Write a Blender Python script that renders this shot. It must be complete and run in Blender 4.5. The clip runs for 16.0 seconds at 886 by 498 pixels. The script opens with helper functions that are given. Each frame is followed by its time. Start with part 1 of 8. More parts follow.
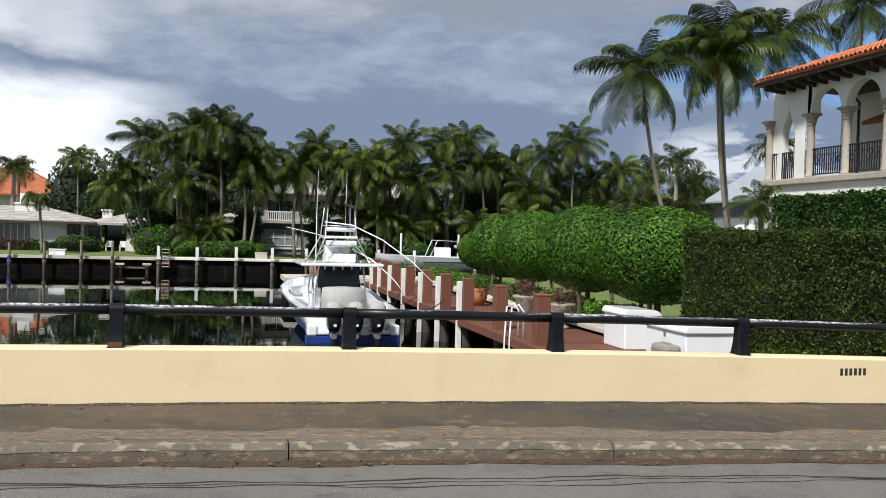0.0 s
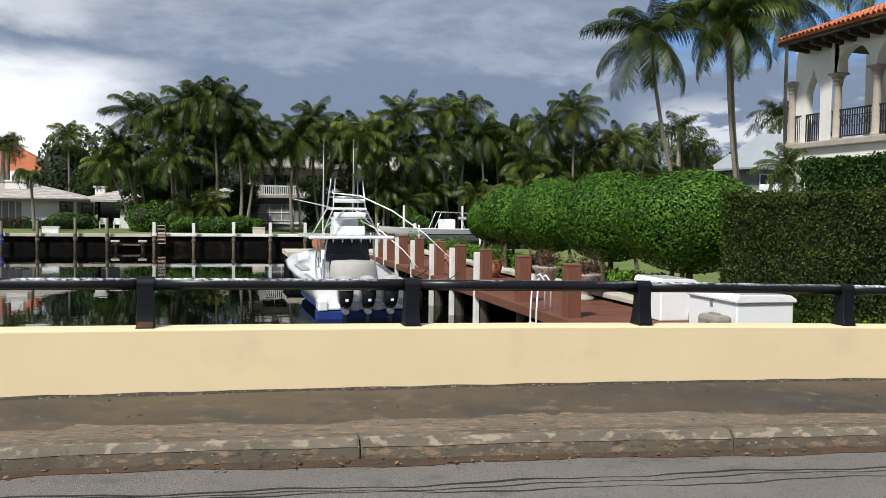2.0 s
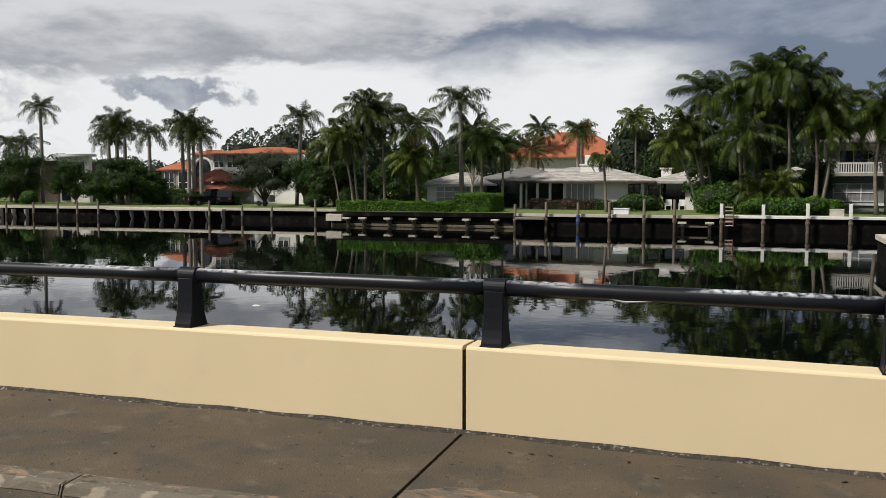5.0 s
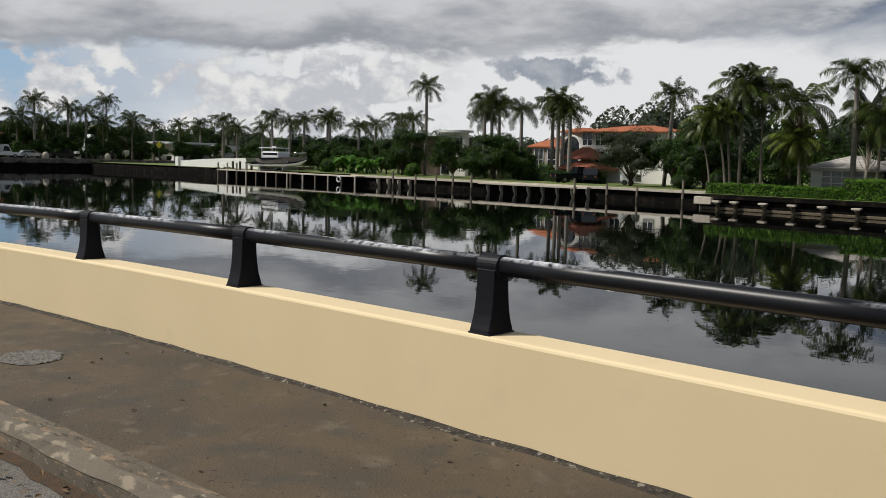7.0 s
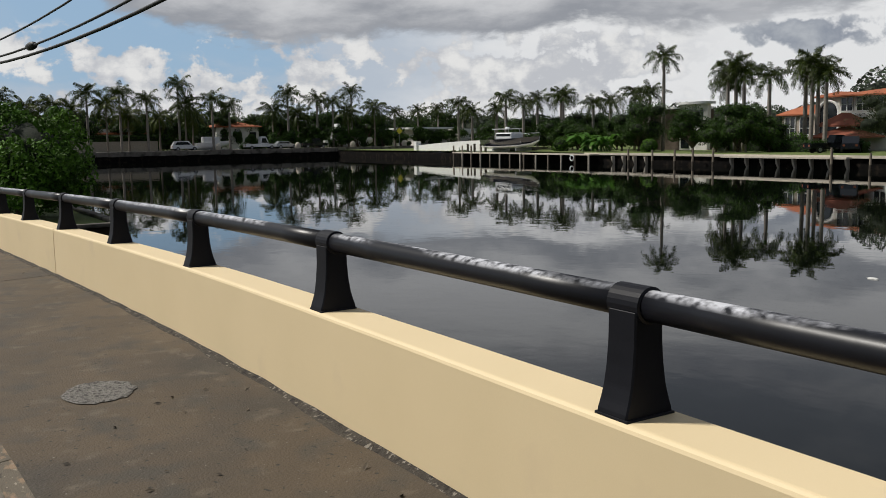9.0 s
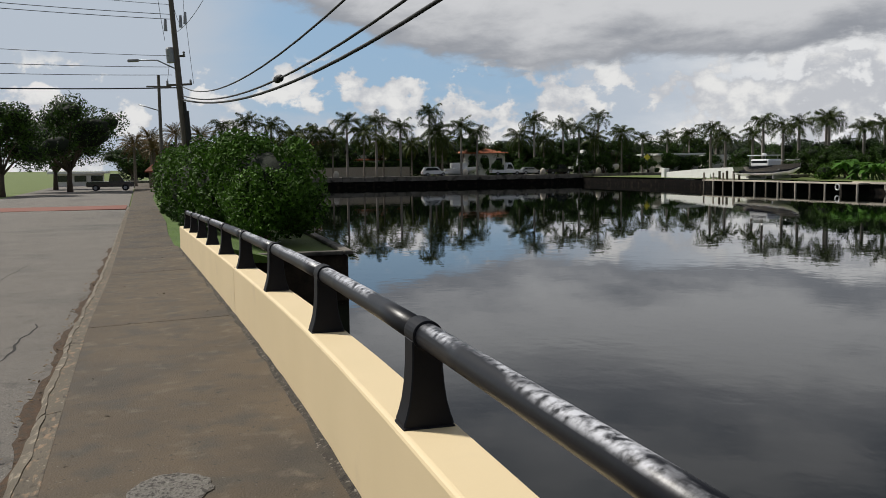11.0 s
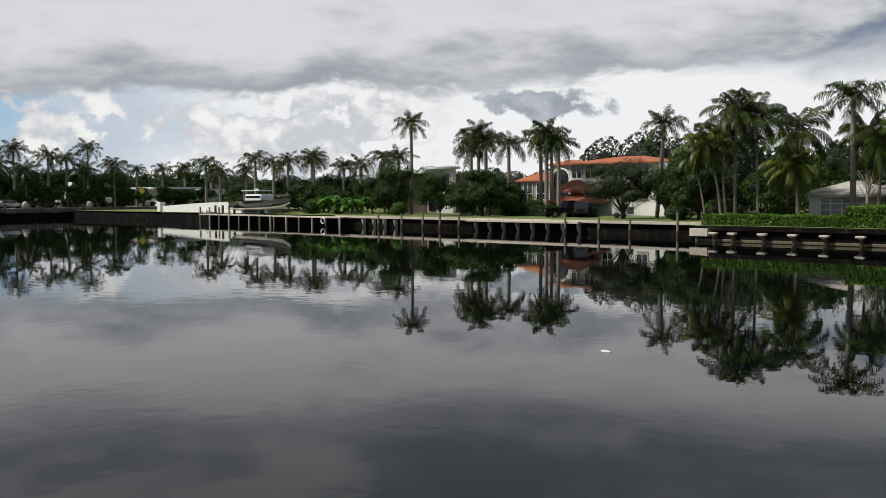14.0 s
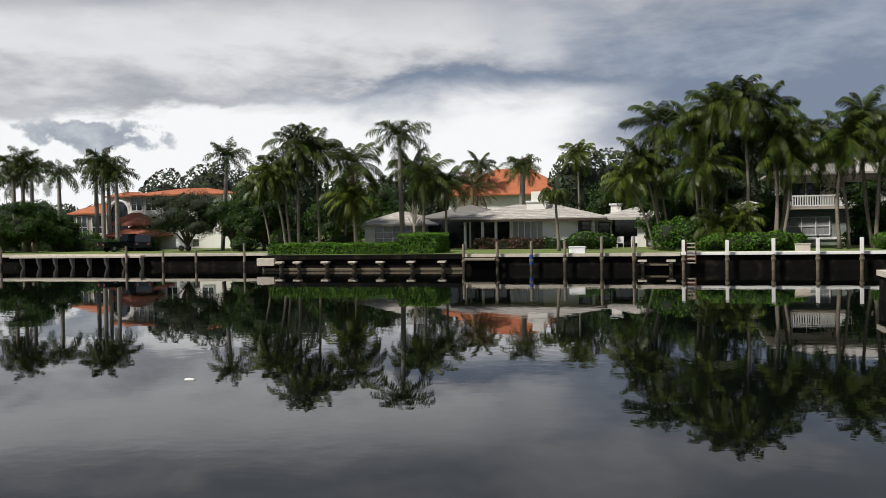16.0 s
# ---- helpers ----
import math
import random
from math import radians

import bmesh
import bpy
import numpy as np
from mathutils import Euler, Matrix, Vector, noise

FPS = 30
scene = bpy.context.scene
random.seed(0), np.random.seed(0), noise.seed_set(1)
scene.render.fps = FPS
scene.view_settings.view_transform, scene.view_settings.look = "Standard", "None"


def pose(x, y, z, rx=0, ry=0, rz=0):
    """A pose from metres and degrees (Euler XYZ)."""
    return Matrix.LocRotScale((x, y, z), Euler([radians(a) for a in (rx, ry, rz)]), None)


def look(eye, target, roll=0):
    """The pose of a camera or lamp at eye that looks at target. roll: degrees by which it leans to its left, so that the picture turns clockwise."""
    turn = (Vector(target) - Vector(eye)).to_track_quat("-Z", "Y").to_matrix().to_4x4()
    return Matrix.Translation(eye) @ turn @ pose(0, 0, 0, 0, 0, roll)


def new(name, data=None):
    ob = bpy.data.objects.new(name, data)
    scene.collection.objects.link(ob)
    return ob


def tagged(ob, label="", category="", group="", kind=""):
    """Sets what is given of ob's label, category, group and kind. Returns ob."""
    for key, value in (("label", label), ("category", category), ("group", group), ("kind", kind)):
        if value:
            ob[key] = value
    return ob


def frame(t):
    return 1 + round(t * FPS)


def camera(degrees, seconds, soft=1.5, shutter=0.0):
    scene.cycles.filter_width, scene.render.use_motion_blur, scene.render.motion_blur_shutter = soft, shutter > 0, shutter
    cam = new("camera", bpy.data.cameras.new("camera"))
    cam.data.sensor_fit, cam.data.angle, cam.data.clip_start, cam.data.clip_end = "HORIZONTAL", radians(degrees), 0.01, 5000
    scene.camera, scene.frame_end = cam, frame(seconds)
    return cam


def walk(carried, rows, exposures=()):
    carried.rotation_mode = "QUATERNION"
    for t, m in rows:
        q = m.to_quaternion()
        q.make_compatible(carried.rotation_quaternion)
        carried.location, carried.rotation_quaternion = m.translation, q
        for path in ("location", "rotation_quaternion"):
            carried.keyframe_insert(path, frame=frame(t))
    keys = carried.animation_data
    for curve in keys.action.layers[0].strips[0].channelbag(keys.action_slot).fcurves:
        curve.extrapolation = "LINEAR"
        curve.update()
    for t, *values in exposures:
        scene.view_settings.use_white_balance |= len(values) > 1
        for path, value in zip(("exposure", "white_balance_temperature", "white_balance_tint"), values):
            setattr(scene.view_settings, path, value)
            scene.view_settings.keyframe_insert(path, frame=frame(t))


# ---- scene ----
cam = camera(52.5, 16.0, soft=0.45)
PATH = [
    (0, (3.437, -9.677, 1.244), (3.914, -7.735, 1.208), 1.6),
    (0.5, (3.356, -9.542, 1.2), (3.792, -7.591, 1.142), 0.9),
    (1, (3.323, -9.159, 1.081), (3.757, -7.207, 1.048), 2.4),
    (1.5, (3.178, -8.723, 1.069), (3.668, -6.785, 1.03), 1.4),
    (2, (2.98, -8.245, 1.083), (3.475, -6.31, 0.989), 0.8),
    (2.5, (2.809, -7.747, 1.094), (3.293, -5.809, 1.009), 1.9),
    (3, (2.543, -7.276, 1.083), (2.881, -5.307, 0.982), 1.0),
    (3.5, (2.326, -6.809, 1.07), (2.344, -4.811, 0.995), 0.7),
    (4, (2.128, -6.439, 1.093), (1.893, -4.456, 0.989), 1.0),
    (4.5, (1.834, -5.99, 1.085), (1.37, -4.05, 0.938), 0.2),
    (5, (1.68, -5.626, 1.068), (1.003, -3.75, 0.923), -0.0),
    (5.2, (1.633, -5.447, 1.077), (0.866, -3.608, 0.906), 0.4),
    (7.3, (0.668, -3.559, 0.966), (-0.725, -2.138, 0.763), 0.9),
    (7.5, (0.575, -3.376, 0.974), (-0.841, -1.979, 0.761), 0.3),
    (8, (0.316, -2.885, 0.929), (-1.21, -1.62, 0.667), -0.3),
    (8.5, (0.071, -2.46, 0.929), (-1.506, -1.261, 0.656), 0.7),
    (9, (-0.207, -2.065, 0.949), (-1.891, -1.016, 0.7), -0.9),
    (9.5, (-0.398, -1.69, 0.962), (-2.244, -0.956, 0.735), -1.4),
    (9.7, (-0.49, -1.502, 0.977), (-2.388, -0.929, 0.715), -0.7),
    (11.8, (-1.571, -0.772, 1.083), (-3.464, -0.134, 0.986), -0.8),
    (12, (-1.612, -0.733, 1.084), (-3.484, -0.034, 0.996), -0.2),
    (12.5, (-1.744, -0.669, 1.087), (-3.518, 0.245, 0.951), 0.1),
    (13, (-1.447, -0.838, 1.226), (-3.067, 0.33, 1.126), -1.5),
    (13.5, (-1.116, -0.937, 1.335), (-2.611, 0.388, 1.228), -0.5),
    (14, (-1.073, -0.785, 1.292), (-2.421, 0.688, 1.169), -0.3),
    (14.5, (-1.151, -0.56, 1.196), (-2.373, 1.017, 1.066), 0.6),
    (15, (-1.176, -0.492, 1.046), (-2.081, 1.289, 0.967), -0.9),
    (15.5, (-1.436, -0.654, 0.97), (-2.146, 1.214, 0.885), -0.1),
    (16, (-1.703, -0.684, 0.933), (-2.22, 1.247, 0.878), -0.9),
]
walk(cam, [(t, look(eye, target, roll)) for t, eye, target, roll in PATH],
     [(0, 0.3, 6150, 10), (2.5, 0.22, 6250, 10), (3.5, 0.12, 6300, 10), (5, -0.08, 6500, 10), (8, -0.25, 6500, 10), (9.5, -0.25, 6500, 10), (12, -0.18, 6500, 10), (14, -0.03, 6500, 10), (16, 0.08, 6500, 10)])

# ---- light ----
SUN_AZ, SUN_EL = radians(226), radians(50)      # clockwise from +y
sun_dir = Vector((math.sin(SUN_AZ) * math.cos(SUN_EL), math.cos(SUN_AZ) * math.cos(SUN_EL), math.sin(SUN_EL)))
sun = new("sun", bpy.data.lights.new("sun", "SUN"))
sun.data.energy, sun.data.angle, sun.data.color = 5.0, radians(6), (1.0, 0.955, 0.88)
sun.matrix_world = look((0, 0, 0), -sun_dir)


def sky_world():
    w = bpy.data.worlds.new("sky")
    scene.world = w
    w.use_nodes = True
    nt = w.node_tree
    nt.nodes.clear()
    N, L = nt.nodes.new, nt.links.new

    def val(x, sock):
        if isinstance(x, (int, float)):
            sock.default_value = x
        else:
            L(x, sock)

    def m(op, a, b=0.0, clamp=False):
        n = N("ShaderNodeMath")
        n.operation, n.use_clamp = op, clamp
        val(a, n.inputs[0]), val(b, n.inputs[1])
        return n.outputs[0]

    def rng(x, a, b, c=0.0, d=1.0):
        n = N("ShaderNodeMapRange")
        n.interpolation_type = "SMOOTHSTEP"
        val(x, n.inputs[0])
        for k, q in enumerate((a, b, c, d)):
            n.inputs[k + 1].default_value = q
        return n.outputs[0]

    def mix(f, a, b):
        n = N("ShaderNodeMix")
        n.data_type = "RGBA"
        val(f, n.inputs[0])
        for s, q in ((n.inputs[6], a), (n.inputs[7], b)):
            if isinstance(q, tuple):
                s.default_value = (*q, 1)
            else:
                L(q, s)
        return n.outputs[2]

    co = N("ShaderNodeTexCoord")
    sep = N("ShaderNodeSeparateXYZ")
    L(co.outputs["Generated"], sep.inputs[0])
    deg = 180 / math.pi
    az = m("MULTIPLY", m("ARCTAN2", m("MULTIPLY", sep.outputs["X"], -1.0), sep.outputs["Y"]), deg)   # from +y towards -x
    el = m("MULTIPLY", m("ARCSINE", sep.outputs["Z"]), deg)
    comb = N("ShaderNodeCombineXYZ")
    L(m("MULTIPLY", az, 0.055), comb.inputs[0])
    L(m("MULTIPLY", el, 0.15), comb.inputs[1])
    even = N("ShaderNodeCombineXYZ")
    L(m("MULTIPLY", az, 0.1), even.inputs[0])
    L(m("MULTIPLY", el, 0.12), even.inputs[1])

    def cloud(scale, detail, seed, rough=0.55, warp=0.3, place=comb):
        n = N("ShaderNodeTexNoise")
        n.noise_dimensions = "4D"
        L(place.outputs[0], n.inputs["Vector"])
        n.inputs["W"].default_value, n.inputs["Scale"].default_value = seed, scale
        n.inputs["Detail"].default_value, n.inputs["Roughness"].default_value = detail, rough
        n.inputs["Distortion"].default_value = warp
        return m("SUBTRACT", n.outputs["Fac"], 0.5)

    def plus(a, *terms):
        for x, k in terms:
            a = m("ADD", a, m("MULTIPLY", x, k))
        return a

    def times(*q):
        a = q[0]
        for x in q[1:]:
            a = m("MULTIPLY", a, x)
        return a

    nb, nm, nf, ns = cloud(0.6, 4, 3.1), cloud(2.0, 7, 8.4), cloud(5.0, 9, 1.7, 0.6), cloud(1.3, 8, 5.2, 0.62, 0.8)
    puff = cloud(4.5, 8, 2.3, 0.55, 0.15, even)
    slate, white, haze = (0.195, 0.24, 0.325), (0.88, 0.89, 0.90), (0.54, 0.61, 0.70)
    # bright band low over the west, slate rain cloud over the east
    back = mix(times(rng(plus(az, (nb, 26), (nm, 14)), 0.0, 9.0), rng(plus(el, (nm, 6), (nb, 4)), 9.6, 6.6)), slate, white)
    back = mix(rng(plus(az, (nm, 20)), 50, 62), back, haze)
    sky = N("ShaderNodeTexSky")
    sky.sky_type, sky.sun_disc = "NISHITA", False
    sky.sun_elevation, sky.sun_rotation = SUN_EL, SUN_AZ
    blue = N("ShaderNodeVectorMath")
    blue.operation = "SCALE"
    L(sky.outputs[0], blue.inputs[0])
    blue.inputs["Scale"].default_value = 0.10
    clear = mix(0.75, blue.outputs[0], (0.22, 0.47, 0.76))
    gap = times(rng(plus(az, (nm, 26), (nf, 10)), 64, 74), rng(plus(az, (nm, 8)), 90, 82), rng(plus(el, (nf, 5)), 1.5, 4.0))
    back = mix(times(gap, 0.68), back, clear)
    # heaped white clouds below the deck
    heap = plus(0.0, (nm, 0.7), (puff, 0.9), (rng(az, 66, 53), 0.10), (rng(az, 44, 50), 0.06), (rng(el, 6.5, 1.0), 0.06))
    heap = times(rng(heap, 0.08, 0.15), rng(az, 40, 47), rng(plus(el, (puff, 4)), 7.2, 6.2))
    shade = rng(plus(puff, (nf, 0.4)), -0.06, 0.14)
    back = mix(heap, back, mix(shade, (0.60, 0.62, 0.66), (0.90, 0.90, 0.89)))
    # grey deck with an uneven darker base
    rise = N("ShaderNodeValToRGB")
    L(m("DIVIDE", m("ADD", az, 40), 130), rise.inputs[0])
    e = rise.color_ramp.elements
    for q, (a, h) in zip([e[0], e[1]] + [e.new(0.5) for _ in range(6)], ((-40, 8.0), (90, 7.4), (2, 8.6), (14, 9.2), (26, 7.6), (40, 6.9), (53, 5.9), (74, 6.6))):
        q.position, q.color = (a + 40) / 130, (h / 12, h / 12, h / 12, 1)
    d = plus(el, (rise.outputs[0], -12.0), (nm, 4.5), (nf, 3.0), (ns, 3.0))
    lit = rng(plus(d, (nb, 10), (nm, 6), (nf, 2.5)), -0.6, 4.2)
    deck = mix(lit, (0.34, 0.36, 0.40), (0.70, 0.71, 0.73))
    deck = mix(rng(plus(az, (nb, 30), (nm, 16)), 4, 20), mix(rng(plus(ns, (nf, 0.6)), -0.14, 0.26), slate, (0.34, 0.385, 0.465)), deck)
    col = mix(rng(d, -0.35, 0.75), back, deck)
    # one small slate cloud floating in the bright band
    q = plus(1.0, (m("POWER", m("DIVIDE", m("SUBTRACT", az, 35.5), 4.6), 2.0), -1.0), (m("POWER", m("DIVIDE", m("SUBTRACT", el, 5.5), 1.05), 2.0), -1.0), (nm, 2.0), (puff, 6.0))
    col = mix(rng(q, 0.0, 0.6), col, mix(rng(puff, -0.1, 0.16), (0.31, 0.345, 0.41), (0.52, 0.55, 0.59)))
    # clear blue over the east bank
    east = times(rng(plus(az, (nm, 16), (nf, 12)), -26, -31), rng(az, -62, -48), rng(plus(el, (nm, 8), (nf, 6)), 7.5, 9.5))
    col = mix(east, col, mix(0.6, blue.outputs[0], (0.07, 0.25, 0.58)))
    puff_e = times(rng(az, -25, -30), rng(az, -60, -45), rng(plus(nm, (nf, 1.0)), -0.06, 0.06), rng(el, 7.5, 5.5))
    col = mix(puff_e, col, (0.62, 0.64, 0.67))
    # even overcast overhead
    col = mix(rng(plus(el, (nm, 8)), 11.0, 15.0), col, mix(rng(plus(nb, (nm, 0.7)), -0.16, 0.16), (0.25, 0.275, 0.325), (0.52, 0.53, 0.56)))
    # unseen sky higher up is set darker to weaken the fill light
    col = mix(rng(el, 20, 36), col, (0.27, 0.295, 0.34))
    out, bg = N("ShaderNodeOutputWorld"), N("ShaderNodeBackground")
    L(col, bg.inputs[0])
    bg.inputs["Strength"].default_value = 1.0
    L(bg.outputs[0], out.inputs[0])


sky_world()

# ---- materials ----


def mat(name, color, color2=None, scale=6.0, rough=0.6, metal=0.0, bump=0.0, fine=60.0, stretch=(1, 1, 1), stain=None,
        stain_scale=0.8, stain_at=(0.52, 0.68), rnd=0.0, island=0.0, spec=0.5, translucent=0.0, coat=0.0, detail=6.0, layers=(), grain=0.35):
    """Two scales of variation, a stain layer, fine relief, and per-object or per-island change."""
    ma = bpy.data.materials.new(name)
    ma.use_nodes = True
    nt = ma.node_tree
    b = nt.nodes["Principled BSDF"]
    N, L = nt.nodes.new, nt.links.new
    b.inputs["Roughness"].default_value, b.inputs["Metallic"].default_value = rough, metal
    b.inputs["Specular IOR Level"].default_value = spec if not translucent else 0.16
    b.inputs["Coat Weight"].default_value = coat
    co, mp = N("ShaderNodeTexCoord"), N("ShaderNodeMapping")
    L(co.outputs["Object"], mp.inputs[0])
    mp.inputs["Scale"].default_value = stretch

    def noise_tex(sc, det=detail):
        n = N("ShaderNodeTexNoise")
        L(mp.outputs[0], n.inputs["Vector"])
        n.inputs["Scale"].default_value, n.inputs["Detail"].default_value = sc, det
        return n.outputs["Fac"]

    def ramped(f, a, c):
        n = N("ShaderNodeMapRange")
        L(f, n.inputs[0])
        n.inputs[1].default_value, n.inputs[2].default_value = a, c
        return n.outputs[0]

    def mix(f, a, c, blend="MIX"):
        n = N("ShaderNodeMix")
        n.data_type, n.blend_type = "RGBA", blend
        if isinstance(f, float):
            n.inputs[0].default_value = f
        else:
            L(f, n.inputs[0])
        for s, q in ((n.inputs[6], a), (n.inputs[7], c)):
            if isinstance(q, tuple):
                s.default_value = (*q, 1)
            else:
                L(q, s)
        return n.outputs[2]

    c2 = color2 or tuple(x * 0.78 for x in color)
    col = mix(ramped(noise_tex(scale), 0.35, 0.65), color, c2)
    gr = noise_tex(fine, 3.0)
    col = mix(grain, col, mix(ramped(gr, 0.3, 0.7), tuple(x * 0.72 for x in color), tuple(min(1, x * 1.2) for x in color)))
    if stain:
        col = mix(ramped(noise_tex(stain_scale, 8.0), *stain_at), col, stain)
    for tone, sc, lo, hi in layers:
        col = mix(ramped(noise_tex(sc, 5.0), lo, hi), col, tone)
    if rnd or island:
        src = N("ShaderNodeObjectInfo").outputs["Random"] if rnd else N("ShaderNodeNewGeometry").outputs["Random Per Island"]
        hsv = N("ShaderNodeHueSaturation")
        k = rnd or island
        r = N("ShaderNodeMapRange")
        L(src, r.inputs[0])
        r.inputs[3].default_value, r.inputs[4].default_value = 1 - k, 1 + k
        L(r.outputs[0], hsv.inputs["Value"])
        L(col, hsv.inputs["Color"])
        col = hsv.outputs[0]
    L(col, b.inputs["Base Color"])
    if bump:
        bp = N("ShaderNodeBump")
        bp.inputs["Strength"].default_value, bp.inputs["Distance"].default_value = min(1.0, bump), 0.02
        L(gr, bp.inputs["Height"])
        L(bp.outputs[0], b.inputs["Normal"])
    if translucent:
        tr, mx = N("ShaderNodeBsdfTranslucent"), N("ShaderNodeMixShader")
        L(col, tr.inputs[0])
        mx.inputs[0].default_value = translucent
        L(b.outputs[0], mx.inputs[1]), L(tr.outputs[0], mx.inputs[2])
        L(mx.outputs[0], nt.nodes["Material Output"].inputs[0])
    return ma


def water_material():
    ma = bpy.data.materials.new("canal_water")
    ma.use_nodes = True
    nt = ma.node_tree
    b = nt.nodes["Principled BSDF"]
    N, L = nt.nodes.new, nt.links.new
    b.inputs["Base Color"].default_value = (0.002, 0.003, 0.0022, 1)
    b.inputs["Roughness"].default_value, b.inputs["IOR"].default_value = 0.0, 1.33
    co = N("ShaderNodeTexCoord")
    hs = []
    for sc, st in ((0.55, (1, 1, 1)), (2.4, (0.7, 1, 1)), (0.08, (1, 1, 1))):
        mp, n = N("ShaderNodeMapping"), N("ShaderNodeTexNoise")
        mp.inputs["Scale"].default_value = st
        L(co.outputs["Object"], mp.inputs[0]), L(mp.outputs[0], n.inputs["Vector"])
        n.inputs["Scale"].default_value, n.inputs["Detail"].default_value = sc, 3
        hs.append(n.outputs["Fac"])
    patch = N("ShaderNodeMapRange")                 # calm and breezy patches
    L(hs[2], patch.inputs[0])
    patch.inputs[1].default_value, patch.inputs[2].default_value = 0.40, 0.66
    patch.inputs[3].default_value, patch.inputs[4].default_value = 0.32, 1.0
    a = N("ShaderNodeMath")
    a.operation = "MULTIPLY_ADD"
    L(hs[1], a.inputs[0])
    a.inputs[1].default_value = 0.25
    L(hs[0], a.inputs[2])
    bp = N("ShaderNodeBump")
    st = N("ShaderNodeMath")
    st.operation = "MULTIPLY"
    L(patch.outputs[0], st.inputs[0])
    st.inputs[1].default_value = 0.072
    L(st.outputs[0], bp.inputs["Strength"])
    bp.inputs["Distance"].default_value = 0.10
    L(a.outputs[0], bp.inputs["Height"])
    L(bp.outputs[0], b.inputs["Normal"])
    return ma


def rail_material():
    ma = mat("black_rail_paint", (0.005, 0.0055, 0.008), (0.008, 0.0085, 0.012), 5, 0.38, 0.0, 0.02, 40, spec=0.3)
    nt = ma.node_tree
    b = nt.nodes["Principled BSDF"]
    N, L = nt.nodes.new, nt.links.new
    src = b.inputs["Base Color"].links[0].from_socket
    co, mp, n1, n2 = N("ShaderNodeTexCoord"), N("ShaderNodeMapping"), N("ShaderNodeTexNoise"), N("ShaderNodeTexNoise")
    L(co.outputs["Object"], mp.inputs[0])
    mp.inputs["Scale"].default_value = (0.75, 5, 1.2)
    L(mp.outputs[0], n1.inputs["Vector"]), L(co.outputs["Object"], n2.inputs["Vector"])
    n1.inputs["Scale"].default_value, n1.inputs["Detail"].default_value = 1.6, 5
    n2.inputs["Scale"].default_value, n2.inputs["Detail"].default_value = 26, 8
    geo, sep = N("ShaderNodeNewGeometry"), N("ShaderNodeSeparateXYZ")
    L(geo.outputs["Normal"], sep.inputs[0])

    def rng(x, a, c):
        n = N("ShaderNodeMapRange")
        L(x, n.inputs[0])
        n.inputs[1].default_value, n.inputs[2].default_value = a, c
        return n.outputs[0]

    def mul(x, y):
        n = N("ShaderNodeMath")
        n.operation = "MULTIPLY"
        L(x, n.inputs[0]), L(y, n.inputs[1])
        return n.outputs[0]

    # uneven white patches, only where the pipe's surface faces up
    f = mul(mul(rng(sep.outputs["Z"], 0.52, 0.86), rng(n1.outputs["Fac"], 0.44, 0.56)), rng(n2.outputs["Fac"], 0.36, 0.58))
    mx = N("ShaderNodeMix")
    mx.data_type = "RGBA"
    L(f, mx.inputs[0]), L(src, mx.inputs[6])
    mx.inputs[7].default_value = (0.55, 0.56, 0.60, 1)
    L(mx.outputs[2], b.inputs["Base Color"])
    return ma


